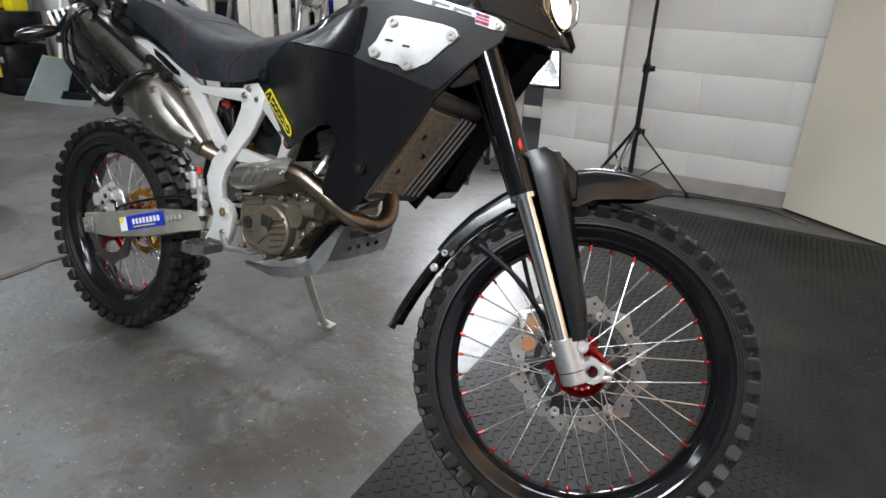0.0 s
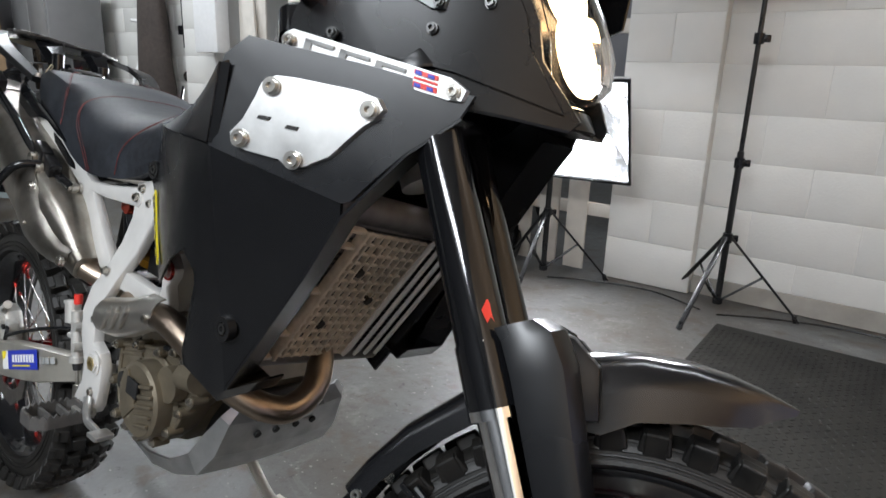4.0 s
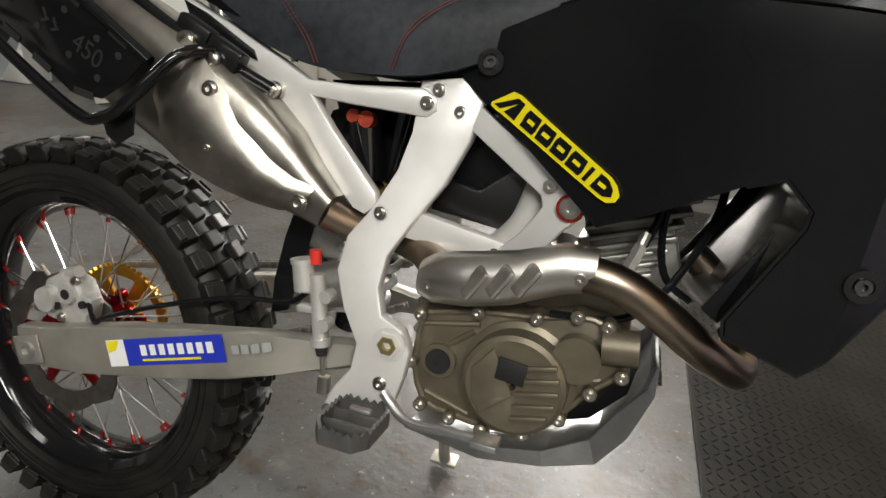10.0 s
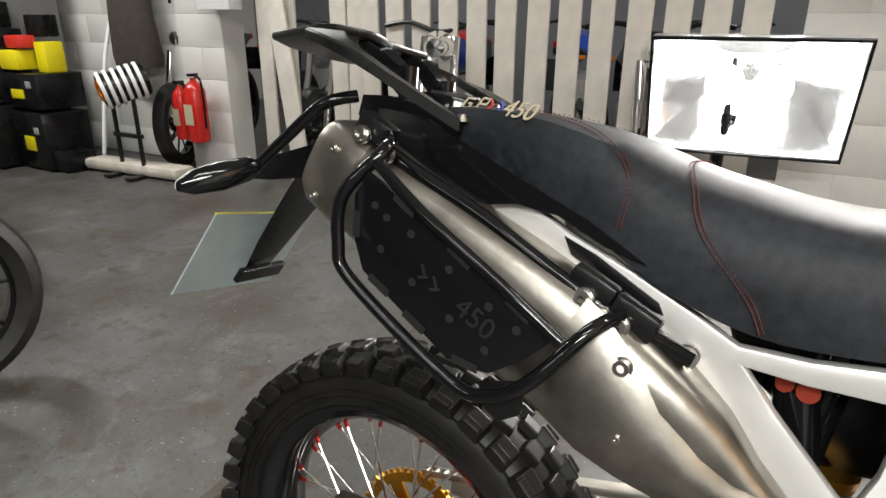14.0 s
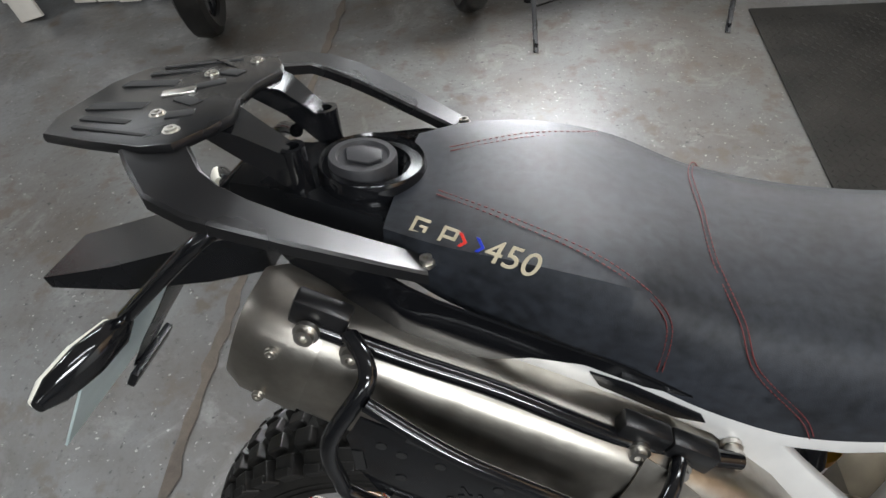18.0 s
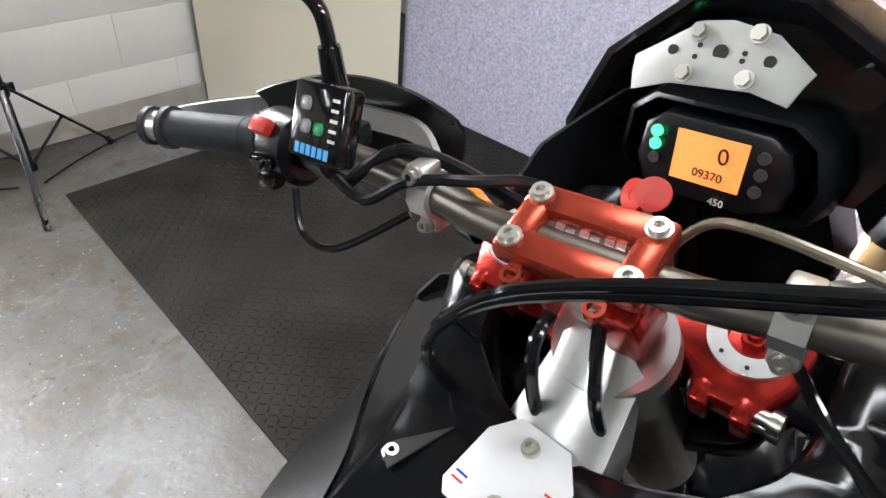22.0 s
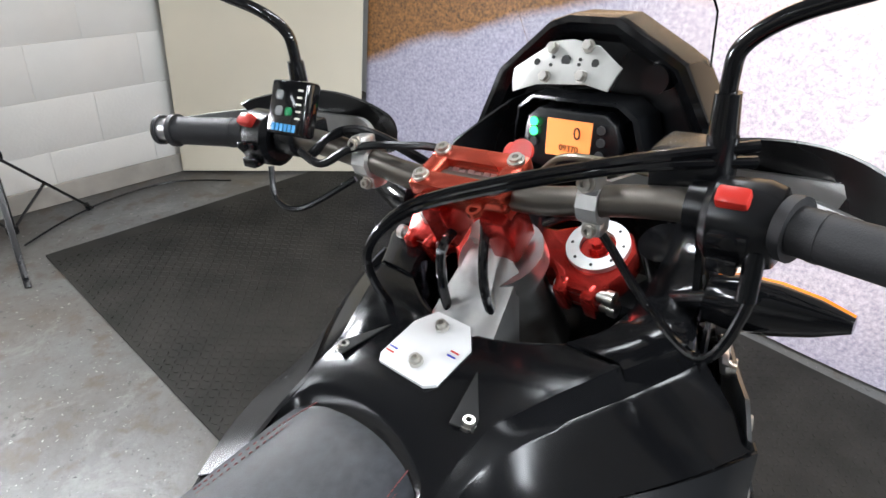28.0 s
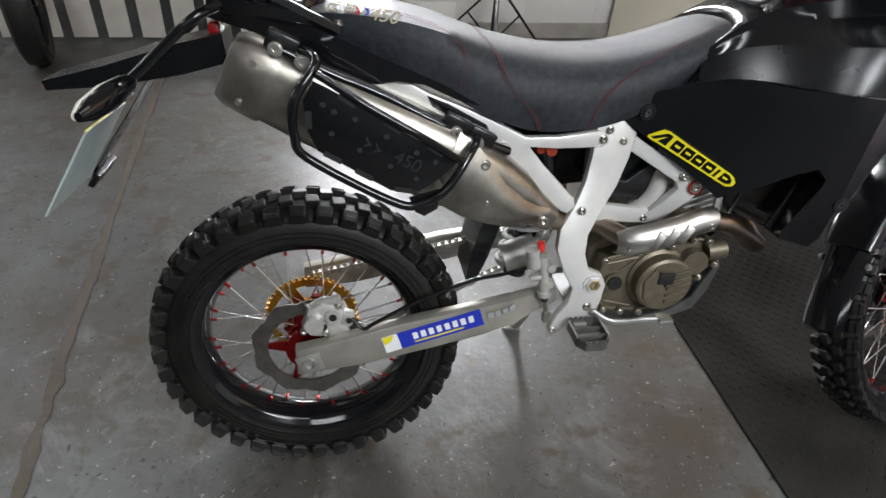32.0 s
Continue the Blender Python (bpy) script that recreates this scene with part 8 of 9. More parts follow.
for k in range(5):
    a_ = 0.5 + 2 * math.pi * k / 5
    u_, w_ = V(math.cos(a_), 0, math.sin(a_)), V(-math.sin(a_), 0, math.cos(a_))
    c_ = V(0.012, -0.114, 0.336)
    prism(b, [c_ + u_ * 0.046 + w_ * 0.013, c_ + u_ * 0.090 + w_ * 0.006, c_ + u_ * 0.090 - w_ * 0.006, c_ + u_ * 0.046 - w_ * 0.013], (0, -0.006, 0), 0.0015)
bp("rear_hub_flange", b, DRED, "red anodised disc flange of the rear hub")
b = BM()
tube(b, [(0.103, -0.155, 0.432), (0.125, -0.165, 0.410), (0.15, -0.168, 0.425), (0.23, -0.15, 0.455), (0.34, -0.13, 0.486), (0.42, -0.12, 0.495), (0.47, -0.15, 0.53)], 0.004, 8)
bp("rear_brake_hose", b, BLKM, "black rear brake hose")
b = BM()
cyl(b, (0.499, -0.164, 0.468), (0.486, -0.164, 0.560), 0.0105, n=18)
ring(b, (0.499, -0.164, 0.466), (0.498, -0.164, 0.476), 0.0135, 0.008, 18)
cyl(b, (0.470, -0.164, 0.535), (0.464, -0.164, 0.572), 0.0135, n=18)
cyl(b, (0.464, -0.164, 0.570), (0.463, -0.164, 0.576), 0.0150, n=18)
box(b, (0.480, -0.164, 0.540), (0.026, 0.016, 0.014), Matrix.Rotation(-0.12, 3, "Y"), 0.003)
box(b, (0.478, -0.164, 0.512), (0.030, 0.016, 0.010), Matrix.Rotation(-0.12, 3, "Y"), 0.003)
for z in (0.497, 0.535):
    cyl(b, (0.505, -0.158, z), (0.505, -0.176, z), 0.0085, n=14)
mcy = bp("master_cylinder", b, PALEC, "cast rear brake master cylinder")
b = BM()
cyl(b, (0.482, -0.162, 0.572), (0.48, -0.162, 0.59), 0.0075, n=12)
bp("red_cap", b, REDP, parent=mcy)
b = BM()
cyl(b, (0.4995, -0.164, 0.468), (0.501, -0.164, 0.452), 0.0095, 0.007, n=14)
bp("rubber_boot", b, GRIPR, "black rubber boot", parent=mcy)
b = BM()
cyl(b, (0.501, -0.164, 0.455), (0.508, -0.164, 0.405), 0.0035, n=10)
box(b, (0.508, -0.164, 0.412), (0.016, 0.014, 0.026), None, 0.003)
bp("push_rod", b, STEEL, "steel push rod with a clevis", parent=mcy)
b = BM()
pts = []
for i in range(90):
    t = i / 89
    a = t * 2 * math.pi * 6.5
    pts.append((0.472 + 0.045 * t + 0.045 * math.cos(a), -0.02 + 0.045 * math.sin(a), 0.46 + 0.19 * t))
tube(b, pts, 0.0065, 8, 1)
bp("shock_spring", b, WHITE, "white coil spring of the rear shock")
b = BM()
cyl(b, (0.472, -0.02, 0.44), (0.53, -0.02, 0.80), 0.026, n=20)
shk = bp("shock_body", b, BLKG, "black shock absorber with reservoir")
b = BM()
cyl(b, (0.505, -0.075, 0.675), (0.492, -0.075, 0.752), 0.022, n=20)
bp("shock_reservoir", b, BLKG, parent=shk)
b = BM()
ring(b, (0.515, -0.02, 0.650), (0.518, -0.02, 0.664), 0.052, 0.025, 30)
bp("gold_collar", b, GOLD, parent=shk)
b = BM()
cyl(b, (0.503, -0.075, 0.752), (0.503, -0.098, 0.756), 0.011, n=14)
cyl(b, (0.482, -0.075, 0.755), (0.482, -0.094, 0.758), 0.009, n=14)
bp("adjuster_cap", b, ORED, "orange adjuster of the shock", parent=shk)
b = BM()
loft(b, [[(x - h, -w, z), (x - h, w, z), (x + h, w, z + 0.01), (x + h, -w, z + 0.01)] for x, z, w, h in ((0.455, 0.76, 0.075, 0.012), (0.425, 0.66, 0.070, 0.018), (0.398, 0.57, 0.065, 0.022), (0.380, 0.50, 0.060, 0.021), (0.368, 0.445, 0.055, 0.014))])
bp("inner_fender", b, BLKM, "black inner mudflap")
b = BM()
cyl(b, (0.43, -0.07, 0.505), (0.50, -0.07, 0.53), 0.033, n=20)
bp("chain_guide", b, CAST, "pale alloy linkage body")
b = BM()
tube(b, [(0.60, -0.185, 0.435), (0.64, -0.20, 0.415), (0.70, -0.215, 0.425), (0.735, -0.22, 0.428)], 0.0062, 10)
box(b, (0.742, -0.222, 0.430), (0.03, 0.03, 0.008), None, 0.002)
bp("brake_pedal", b, ALU, "silver rear brake pedal")
for sd in (-1, 1):
    # cleated loop, two cross bars and a hinge block
    b = BM()
    loop = []
    for (xa, ya), (xb, yb_) in zip(((0.556, 0.184), (0.546, 0.196), (0.546, 0.252), (0.560, 0.272), (0.602, 0.272), (0.616, 0.252), (0.616, 0.196), (0.606, 0.184)), ((0.546, 0.196), (0.546, 0.252), (0.560, 0.272), (0.602, 0.272), (0.616, 0.252), (0.616, 0.196), (0.606, 0.184), (0.556, 0.184))):
        n = max(1, int(math.hypot(xb - xa, yb_ - ya) / 0.005))
        loop += [(xa + (xb - xa) * k / n, sd * (ya + (yb_ - ya) * k / n)) for k in range(n)]
    loop.append(loop[0])
    shell(b, [[(x, y, 0.398) for x, y in loop], [(x, y, 0.414) for x, y in loop], [(x, y, 0.416 + 0.006 * (k % 2)) for k, (x, y) in enumerate(loop)]], 0.004)
    peg = bp("foot_peg", b, DCAST, "toothed steel foot peg")
    b = BM()
    for k in (0.212, 0.240):
        box(b, (0.581, sd * k, 0.407), (0.066, 0.006, 0.014), None, 0.001)
    bp("cross_bar", b, DCAST, parent=peg)
    b = BM()
    box(b, (0.575, sd * 0.18, 0.40), (0.03, 0.03, 0.02), None, 0.003)
    bp("peg_hinge", b, CAST, parent=peg)
b = BM()
for x, z in ((0.60, 0.41), (0.522, 0.385), (0.59, 0.44)):
    bolt(b, (x, -0.174, z), (0, -1, 0), 0.007)
bp("bracket_bolt", b, STEEL)

# skid plate: bent alloy sheet
b = BM()
rows = []
for x, z, w, sz, dx in ((0.607, 0.348, 0.105, 0.012, 0), (0.715, 0.344, 0.122, 0.024, 0), (0.80, 0.362, 0.128, 0.026, -0.004), (0.862, 0.385, 0.128, 0.035, -0.012), (0.893, 0.425, 0.120, 0.030, -0.020), (0.914, 0.482, 0.113, 0.012, -0.010), (0.915, 0.512, 0.090, 0.004, -0.004)):
    rows.append([(x + dx, -w - 0.010, z + sz), (x, -w, z), (x, -w * 0.4, z - 0.006), (x, w * 0.4, z - 0.006), (x, w, z), (x + dx, w + 0.010, z + sz)])
shell(b, rows, 0.004)
skp = bp("skid_plate", b, SCUFF, "folded brushed alloy skid plate", smooth=6)
b = BM()
for u in (-0.055, -0.02, 0.02, 0.055):
    cyl(b, (0.905, u, 0.452), (0.909, u, 0.450), 0.006, n=12)
for k, u in enumerate((-0.06, -0.035, 0.0, 0.03, 0.055)):
    box(b, (0.917, u, 0.488), (0.004, 0.02, 0.016), Matrix.Rotation(-0.55, 3, "Y"))
bp("punched_mark", b, DARK, "punched holes and bars", parent=skp)
# black filler block: cradle tubes and the deep shade inside the tray in one
b = BM()
prism(b, [(0.79, -0.085, 0.400), (0.845, -0.085, 0.420), (0.885, -0.085, 0.465), (0.890, -0.085, 0.500), (0.858, -0.085, 0.505), (0.82, -0.085, 0.455)], (0, 0.17, 0), 0.004)
bp("frame_cradle", b, BLKS, "black block for the cradle tubes and the shade behind the skid plate")
# side stand on the left
b = BM()
tube(b, [(0.60, 0.10, 0.36), (0.592, 0.165, 0.23), (0.580, 0.245, 0.10), (0.574, 0.280, 0.072)], 0.0115, 12)
sst_ = bp("side_stand", b, SWING, "pale alloy side stand, down")
b = BM()
box(b, (0.572, 0.285, 0.066), (0.055, 0.035, 0.008), Matrix.Rotation(0.22, 3, "X"), 0.003)
bp("stand_foot", b, SWING, parent=sst_)

# radiator between the shrouds, grille on its right half, louvres on its left
LOUV = mat("pale_louvre_plastic", (0.52, 0.53, 0.53), 0.45, 0, 0.1, 40)
RM = Matrix.Translation((1.048, -0.004, 0.702)) @ Matrix.Rotation(radians(32), 4, "Y") @ Matrix.Rotation(radians(-8), 4, "X")
GRILLE = mat("dusty_grille_plastic", (0.36, 0.33, 0.28), 0.6, 0, 0.25, 60, col2=(0.42, 0.37, 0.30))


def rad_part(name, b, material, label="", parent=None):
    bmesh.ops.transform(b, matrix=RM, verts=b.verts)
    return bp(name, b, material, label, parent=parent)


b = BM()
box(b, (-0.024, 0, 0), (0.028, 0.300, 0.24), None, 0.004)
ra = rad_part("radiator", b, DCAST, "grey radiator with a plastic grille")
b = BM()
for e in (-1, 1):
    loft(b, [[(-0.024 + 0.024 * math.cos(t), y, e * 0.134 + 0.020 * math.sin(t)) for t in [2 * math.pi * i / 14 for i in range(14)]] for y in (-0.155, 0.155)])
rad_part("radiator_tank", b, DCAST, "grey cast end tanks of the radiator", ra)
b = BM()
for k in range(26):
    box(b, (-0.009, 0, -0.1125 + k * 0.009), (0.002, 0.295, 0.0022))
tagged(rad_part("radiator_core", b, DARK, "fine fins of the radiator core", ra), kind="stuff")
# outer bay: two columns of long cells
b = BM()
for y in (-0.160, -0.128, -0.094):
    box(b, (0.004, y, 0), (0.016, 0.006, 0.236), None, 0.001)
for y0, y1, zs in ((-0.160, -0.128, (-0.116, -0.045, 0.035, 0.116)), (-0.128, -0.094, (-0.116, -0.07, 0.01, 0.09, 0.116))):
    for z in zs:
        box(b, (0.002, (y0 + y1) / 2, z), (0.012, y1 - y0, 0.005), None, 0.001)
rad_part("outer_bay", b, GRILLE, "dusty plastic bay with long cells", ra)
# fine grid in the middle
b = BM()
for k in range(9):
    box(b, (0.004, -0.094 + k * 0.0172, 0), (0.007, 0.0036, 0.232))
for k in range(15):
    box(b, (0.004, -0.025, -0.114 + k * 0.0163), (0.005, 0.140, 0.0030))
rad_part("radiator_guard", b, GRILLE, "dusty plastic radiator grille", ra)
b = BM()
for k, (y, z) in enumerate(((-0.051, -0.05), (-0.051, 0.05), (0.01, 0.0))):
    cyl(b, (0.002, y, z), (0.009, y, z), 0.007, n=12)
rad_part("guard_boss", b, DARK, "", ra)
for e, y in ((-1, -0.168), (1, 0.158)):
    b = BM()
    box(b, (-0.02, y, -0.01), (0.075, 0.006, 0.29), None, 0.002)
    rad_part("radiator_side", b, BLKM, "black radiator side cover", ra)
for k in range(4):
    b = BM()
    box(b, (0.004, 0.060 + k * 0.0265, 0), (0.006, 0.027, 0.238), Matrix.Rotation(0.42, 3, "Z"), 0.002)
    rad_part("louvre", b, LOUV, "pale grey radiator louvre", ra)
# Blue and white tyre-maker's sticker: plain shapes
b = BM()
S0, S1 = V(0.160, 0, 0.396), V(0.360, 0, 0.456)


def arm_pt(u, w):
    p = S0.lerp(S1, u)
    return V(p.x + w * -0.3, arm_y(p.x) - 0.033, p.z + w - 0.002)


prism(b, [arm_pt(0.16, 0.0), arm_pt(1, 0.0), arm_pt(1, -0.038), arm_pt(0.16, -0.038)], (0, -0.0008, 0))
sk_ = bp("blue_sticker", b, BLUE, "blue, white and yellow maker's sticker on the swingarm", smooth=0)
b = BM()
prism(b, [arm_pt(0.0, 0.0), arm_pt(0.158, 0.0), arm_pt(0.158, -0.038), arm_pt(0.0, -0.038)], (0, -0.0008, 0))
bp("sticker_white", b, WHITE, parent=sk_, smooth=0)
b = BM()
for k in range(8):
    u = 0.30 + k * 0.081
    prism(b, [arm_pt(u, -0.009), arm_pt(u + 0.05, -0.009), arm_pt(u + 0.05, -0.024), arm_pt(u, -0.024)], (0, -0.0016, 0))
bp("lettering_bar", b, WHITE, parent=sk_, smooth=0)
b = BM()
prism(b, [arm_pt(0.01, -0.001), arm_pt(0.12, -0.001), arm_pt(0.08, -0.014), arm_pt(0.01, -0.018)], (0, -0.0016, 0))
prism(b, [arm_pt(0.30, -0.029), arm_pt(0.80, -0.029), arm_pt(0.80, -0.032), arm_pt(0.30, -0.032)], (0, -0.0016, 0))
bp("sticker_yellow", b, YEL, parent=sk_, smooth=0)
b = BM()
for k in range(4):
    u = 1.06 + k * 0.075
    prism(b, [arm_pt(u, -0.016), arm_pt(u + 0.055, -0.016), arm_pt(u + 0.055, -0.028), arm_pt(u, -0.028)], (0, -0.0006, 0))
bp("arm_lettering", b, GREY, "grey lettering bars", parent=sk_, smooth=0)
# lettering on the seat flank


def on_line(x):
    """The lettering's line, falling forwards along the flank."""
    return on_seat(x, 0.66 - 1.7 * (x - 0.105))


dn = (on_line(0.20) - on_line(0.11)).normalized()
upv = on_seat(0.15, 0.55) - on_seat(0.15, 0.30)
upv = (upv - dn * upv.dot(dn)).normalized()
nm = dn.cross(upv).normalized()
if nm.y > 0:
    nm = -nm
for k in range(2):
    p = on_line(0.096 + k * 0.0185)
    for (u0, u1, w0, w1) in ((0, 0.018, 0.006, 0.009), (0, 0.0035, -0.009, 0.009), (0, 0.018, -0.009, -0.006), (0.0145, 0.018, -0.009, 0.0), (0.009, 0.018, -0.001, 0.0015)) if k == 0 else ((0, 0.0035, -0.009, 0.009), (0, 0.018, 0.006, 0.009), (0.0145, 0.018, -0.002, 0.009), (0, 0.018, -0.003, 0.0)):
        b = BM()
        prism(b, [p + dn * (u * 0.86 + w * 0.25) + upv * w * 0.9 + nm * 0.0085 for u, w in ((u0, w0), (u1, w0), (u1, w1), (u0, w1))], nm * 0.0008)
        bp("seat_logo_bar", b, CREAMP, "cream logo bar on the seat", parent=seat, smooth=0)
for k, m_ in ((0, REDP), (1, BLUE)):
    b = BM()
    p = on_line(0.1325 + k * 0.012)
    for sgn in (-1, 1):
        prism(b, [p + dn * u + upv * w + nm * 0.007 for u, w in ((0, sgn * 0.007), (0.0035, sgn * 0.007), (0.010, 0), (0.0065, 0))], nm * 0.0008)
    bp("seat_chevron", b, m_, parent=seat, smooth=0)
p = on_line(0.184)
mt_ = Matrix((dn, upv, dn.cross(upv))).transposed().to_4x4()
SLANT = Matrix(((1.12, 0.25, 0, 0), (0, 1, 0, 0), (0, 0, 1, 0), (0, 0, 0, 1)))
text("450", 0.030, Matrix.Translation(p + nm * 0.0065) @ mt_ @ SLANT, CREAMP, seat, "seat_number", 0.0005)

# ---- things along the walls ----
block_wall("wall_corner", (-6.2, 2.86, 0), 0, 2.7, 3.0, "white painted block wall in the far corner")
block_wall("pillar", (-3.55, 2.70, 0), 0, 0.45, 3.0, "white painted block pillar")
slab("grey_cabinet_wall", (-6.1, 1.3, 1.4), (0.12, 3.0, 2.8), mat("dark_grey_paint", (0.10, 0.10, 0.105), 0.5, 0, 0.15, 3), "dark grey painted partition", "wall")


def extinguisher(x, y, h, r):
    th = thing("fire_extinguisher", "red fire extinguisher with a black hose", "fire extinguisher", pose(x, y, 0), group="fire extinguishers")
    b = BM()
    lathe(b, [(0.002, 0.25), (r * 0.9, 0.25), (r, 0.27), (r, 0.25 + h), (r * 0.75, 0.29 + h), (0.022, 0.32 + h), (0.02, 0.34 + h), (0.002, 0.34 + h)], pose(0, 0, 0, 90), 28)
    part("cylinder", b, mat("red_enamel", (0.55, 0.02, 0.015), 0.25, 0, 0.1, 20), th)
    b = BM()
    box(b, (0, -r - 0.0005, 0.25 + h * 0.55), (r * 1.1, 0.003, h * 0.4))
    part("paper_label", b, CREAMP, th, "pale instruction label")
    b = BM()
    box(b, (0, 0, 0.36 + h), (0.03, 0.08, 0.02), None, 0.004)
    tube(b, [(0.02, 0, 0.35 + h), (0.07, 0, 0.33 + h), (0.085, 0, 0.2 + h), (0.08, 0, 0.35)], 0.008, 8)
    part("valve_and_hose", b, BLKM, th)
    b = BM()
    box(b, (0, r + 0.01, 0.3), (0.05, 0.03, 0.1))
    part("wall_hook", b, STEEL, th)
    return th


extinguisher(-3.30, 2.58, 0.36, 0.075)
extinguisher(-3.48, 2.60, 0.30, 0.06)

# coat on a hook
b = BM()
rings = []
for z, w, d in ((1.75, 0.10, 0.05), (1.68, 0.17, 0.08), (1.45, 0.20, 0.10), (1.1, 0.22, 0.11), (0.82, 0.25, 0.12), (0.74, 0.24, 0.11)):
    rings.append([(-4.05 + w * math.cos(t) * (1 + 0.06 * math.sin(5 * t + z * 7)), 2.72 + d * math.sin(t), z) for t in [2 * math.pi * i / 28 for i in range(28)]])
loft(b, rings)
solid("hanging_coat", b, FABRIC, "long dark brown coat hanging on the wall", "coat", smooth=60)
b = BM()
rings = []
for z, r in ((1.80, 0.08), (1.86, 0.13), (1.95, 0.15), (2.04, 0.13), (2.10, 0.06)):
    rings.append([(-4.02 + r * math.cos(t), 2.68 + r * math.sin(t), z) for t in [2 * math.pi * i / 24 for i in range(24)]])
loft(b, rings)
solid("helmet", b, mat("dark_blue_shell", (0.03, 0.04, 0.10), 0.2, 0, 0.4, 12), "dark blue patterned helmet on a hook", "helmet", smooth=60)

# rack of coils: a drum on a stand
dr = thing("drum_stand", "black stand carrying a ribbed black and white drum", "stand", pose(-3.72, 2.30, 0))
b = BM()
for x in (-0.12, 0.12):
    cyl(b, (x, 0, 0.02), (x, 0, 0.62), 0.016, n=10)
    box(b, (x, 0, 0.012), (0.06, 0.3, 0.024), None, 0.004)
box(b, (0, 0, 0.3), (0.3, 0.03, 0.03))
part("stand", b, BLKS, dr)
b = BM()
for k in range(6):
    ring(b, (-0.02 + k * 0.02, -0.13 + k * 0.045, 0.62 + k * 0.012), (-0.008 + k * 0.02, -0.11 + k * 0.045, 0.626 + k * 0.012), 0.13, 0.10, 26)
part("white_hoop", b, WHITE, dr)
b = BM()
cyl(b, (-0.02, -0.13, 0.62), (0.09, 0.14, 0.69), 0.115, n=26)
part("drum", b, BLKM, dr)
b = BM()
ring(b, (-0.025, -0.142, 0.618), (-0.022, -0.134, 0.62), 0.075, 0.035, 22)
part("orange_ring", b, ORANGE, dr)
b = BM()
box(b, (-3.75, 2.36, 0.05), (0.95, 0.2, 0.08), pose(0, 0, 0, 0, 0, 4), 0.03)
for v in b.verts:
    v.co.z += 0.02 * noise.noise(v.co * 6)
solid("cloth_roll", b, mat("dirty_white_cloth", (0.5, 0.46, 0.40), 0.8, 0, 0.25, 12, 0.6, 40), "dirty white cloth roll lying on the floor", "cloth")

# black tool cases and yellow boxes
BOXES = [((-4.55, 2.25, 0.22), (0.42, 0.36, 0.42), BLKM), ((-4.95, 2.1, 0.24), (0.36, 0.34, 0.46), BLKM), ((-4.62, 2.28, 0.58), (0.46, 0.36, 0.26), BLKM), ((-4.98, 2.15, 0.62), (0.34, 0.36, 0.28), BLKM), ((-4.72, 2.2, 0.80), (0.24, 0.18, 0.14), YEL), ((-4.48, 2.3, 0.82), (0.13, 0.15, 0.22), YEL), ((-4.66, 2.2, 0.93), (0.2, 0.13, 0.09), REDP), ((-4.95, 2.2, 0.9), (0.28, 0.24, 0.24), BLKM), ((-4.62, 2.36, 1.04), (0.16, 0.16, 0.16), BLKM), ((-5.0, 2.2, 1.12), (0.24, 0.2, 0.18), BLKM), ((-4.35, 2.2, 0.08), (0.3, 0.22, 0.14), BLKM)]
for c, s, m_ in BOXES:
    b = BM()
    box(b, (0, 0, 0), s, None, 0.012)
    tb = solid("tool_case" if m_ is BLKM else "parts_box", b, m_, "black plastic tool case in a stack" if m_ is BLKM else "small bright cardboard parts box on the cases", "case" if m_ is BLKM else "box", m=pose(*c, 0, 0, random.uniform(-8, 8)), group="stacked cases")
    if m_ is BLKM and s[2] > 0.2:
        b = BM()
        box(b, (random.uniform(-0.05, 0.05), -s[1] / 2 - 0.003, -0.02), (s[0] * 0.34, 0.006, s[2] * 0.26), None, 0.002)
        part("yellow_label", b, YEL, tb)
        b = BM()
        box(b, (s[0] * 0.28, -s[1] / 2 - 0.006, s[2] * 0.2), (0.05, 0.014, 0.05), None, 0.003)
        part("latch", b, GREY, tb)
# bent white pipe leaning on the wall
b = BM()
tube(b, [(-4.30, 2.45, 0.0), (-4.28, 2.6, 0.8), (-4.26, 2.78, 1.32), (-4.36, 2.80, 1.42), (-4.52, 2.78, 1.45)], 0.016, 10)
solid("white_pipe", b, WHITE, "bent white pipe leaning on the wall", "pipe")
# cabinets at the far left
for i, (x, y, w, h, m_) in enumerate(((-5.3, 2.45, 0.75, 1.75, mat("grey_cabinet_paint", (0.14, 0.14, 0.14), 0.45, 0, 0.1, 8)), (-5.75, 1.75, 0.6, 1.8, WOODP))):
    cb = thing("tall_cabinet", "tall grey steel cabinet" if i == 0 else "tall brown wooden cabinet", "cabinet", pose(x, y, 0))
    b = BM()
    box(b, (0, 0, h / 2), (w, 0.5, h), None, 0.006)
    part("body", b, m_, cb)
    for sx in (-1, 1):
        b = BM()
        box(b, (sx * w * 0.245, -0.256, h / 2), (w * 0.48, 0.014, h * 0.95), None, 0.004)
        dd_ = part("door", b, m_, cb)
        b = BM()
        box(b, (sx * 0.05, -0.272, h * 0.55), (0.015, 0.02, 0.12), None, 0.004)
        part("handle", b, STEEL, dd_)
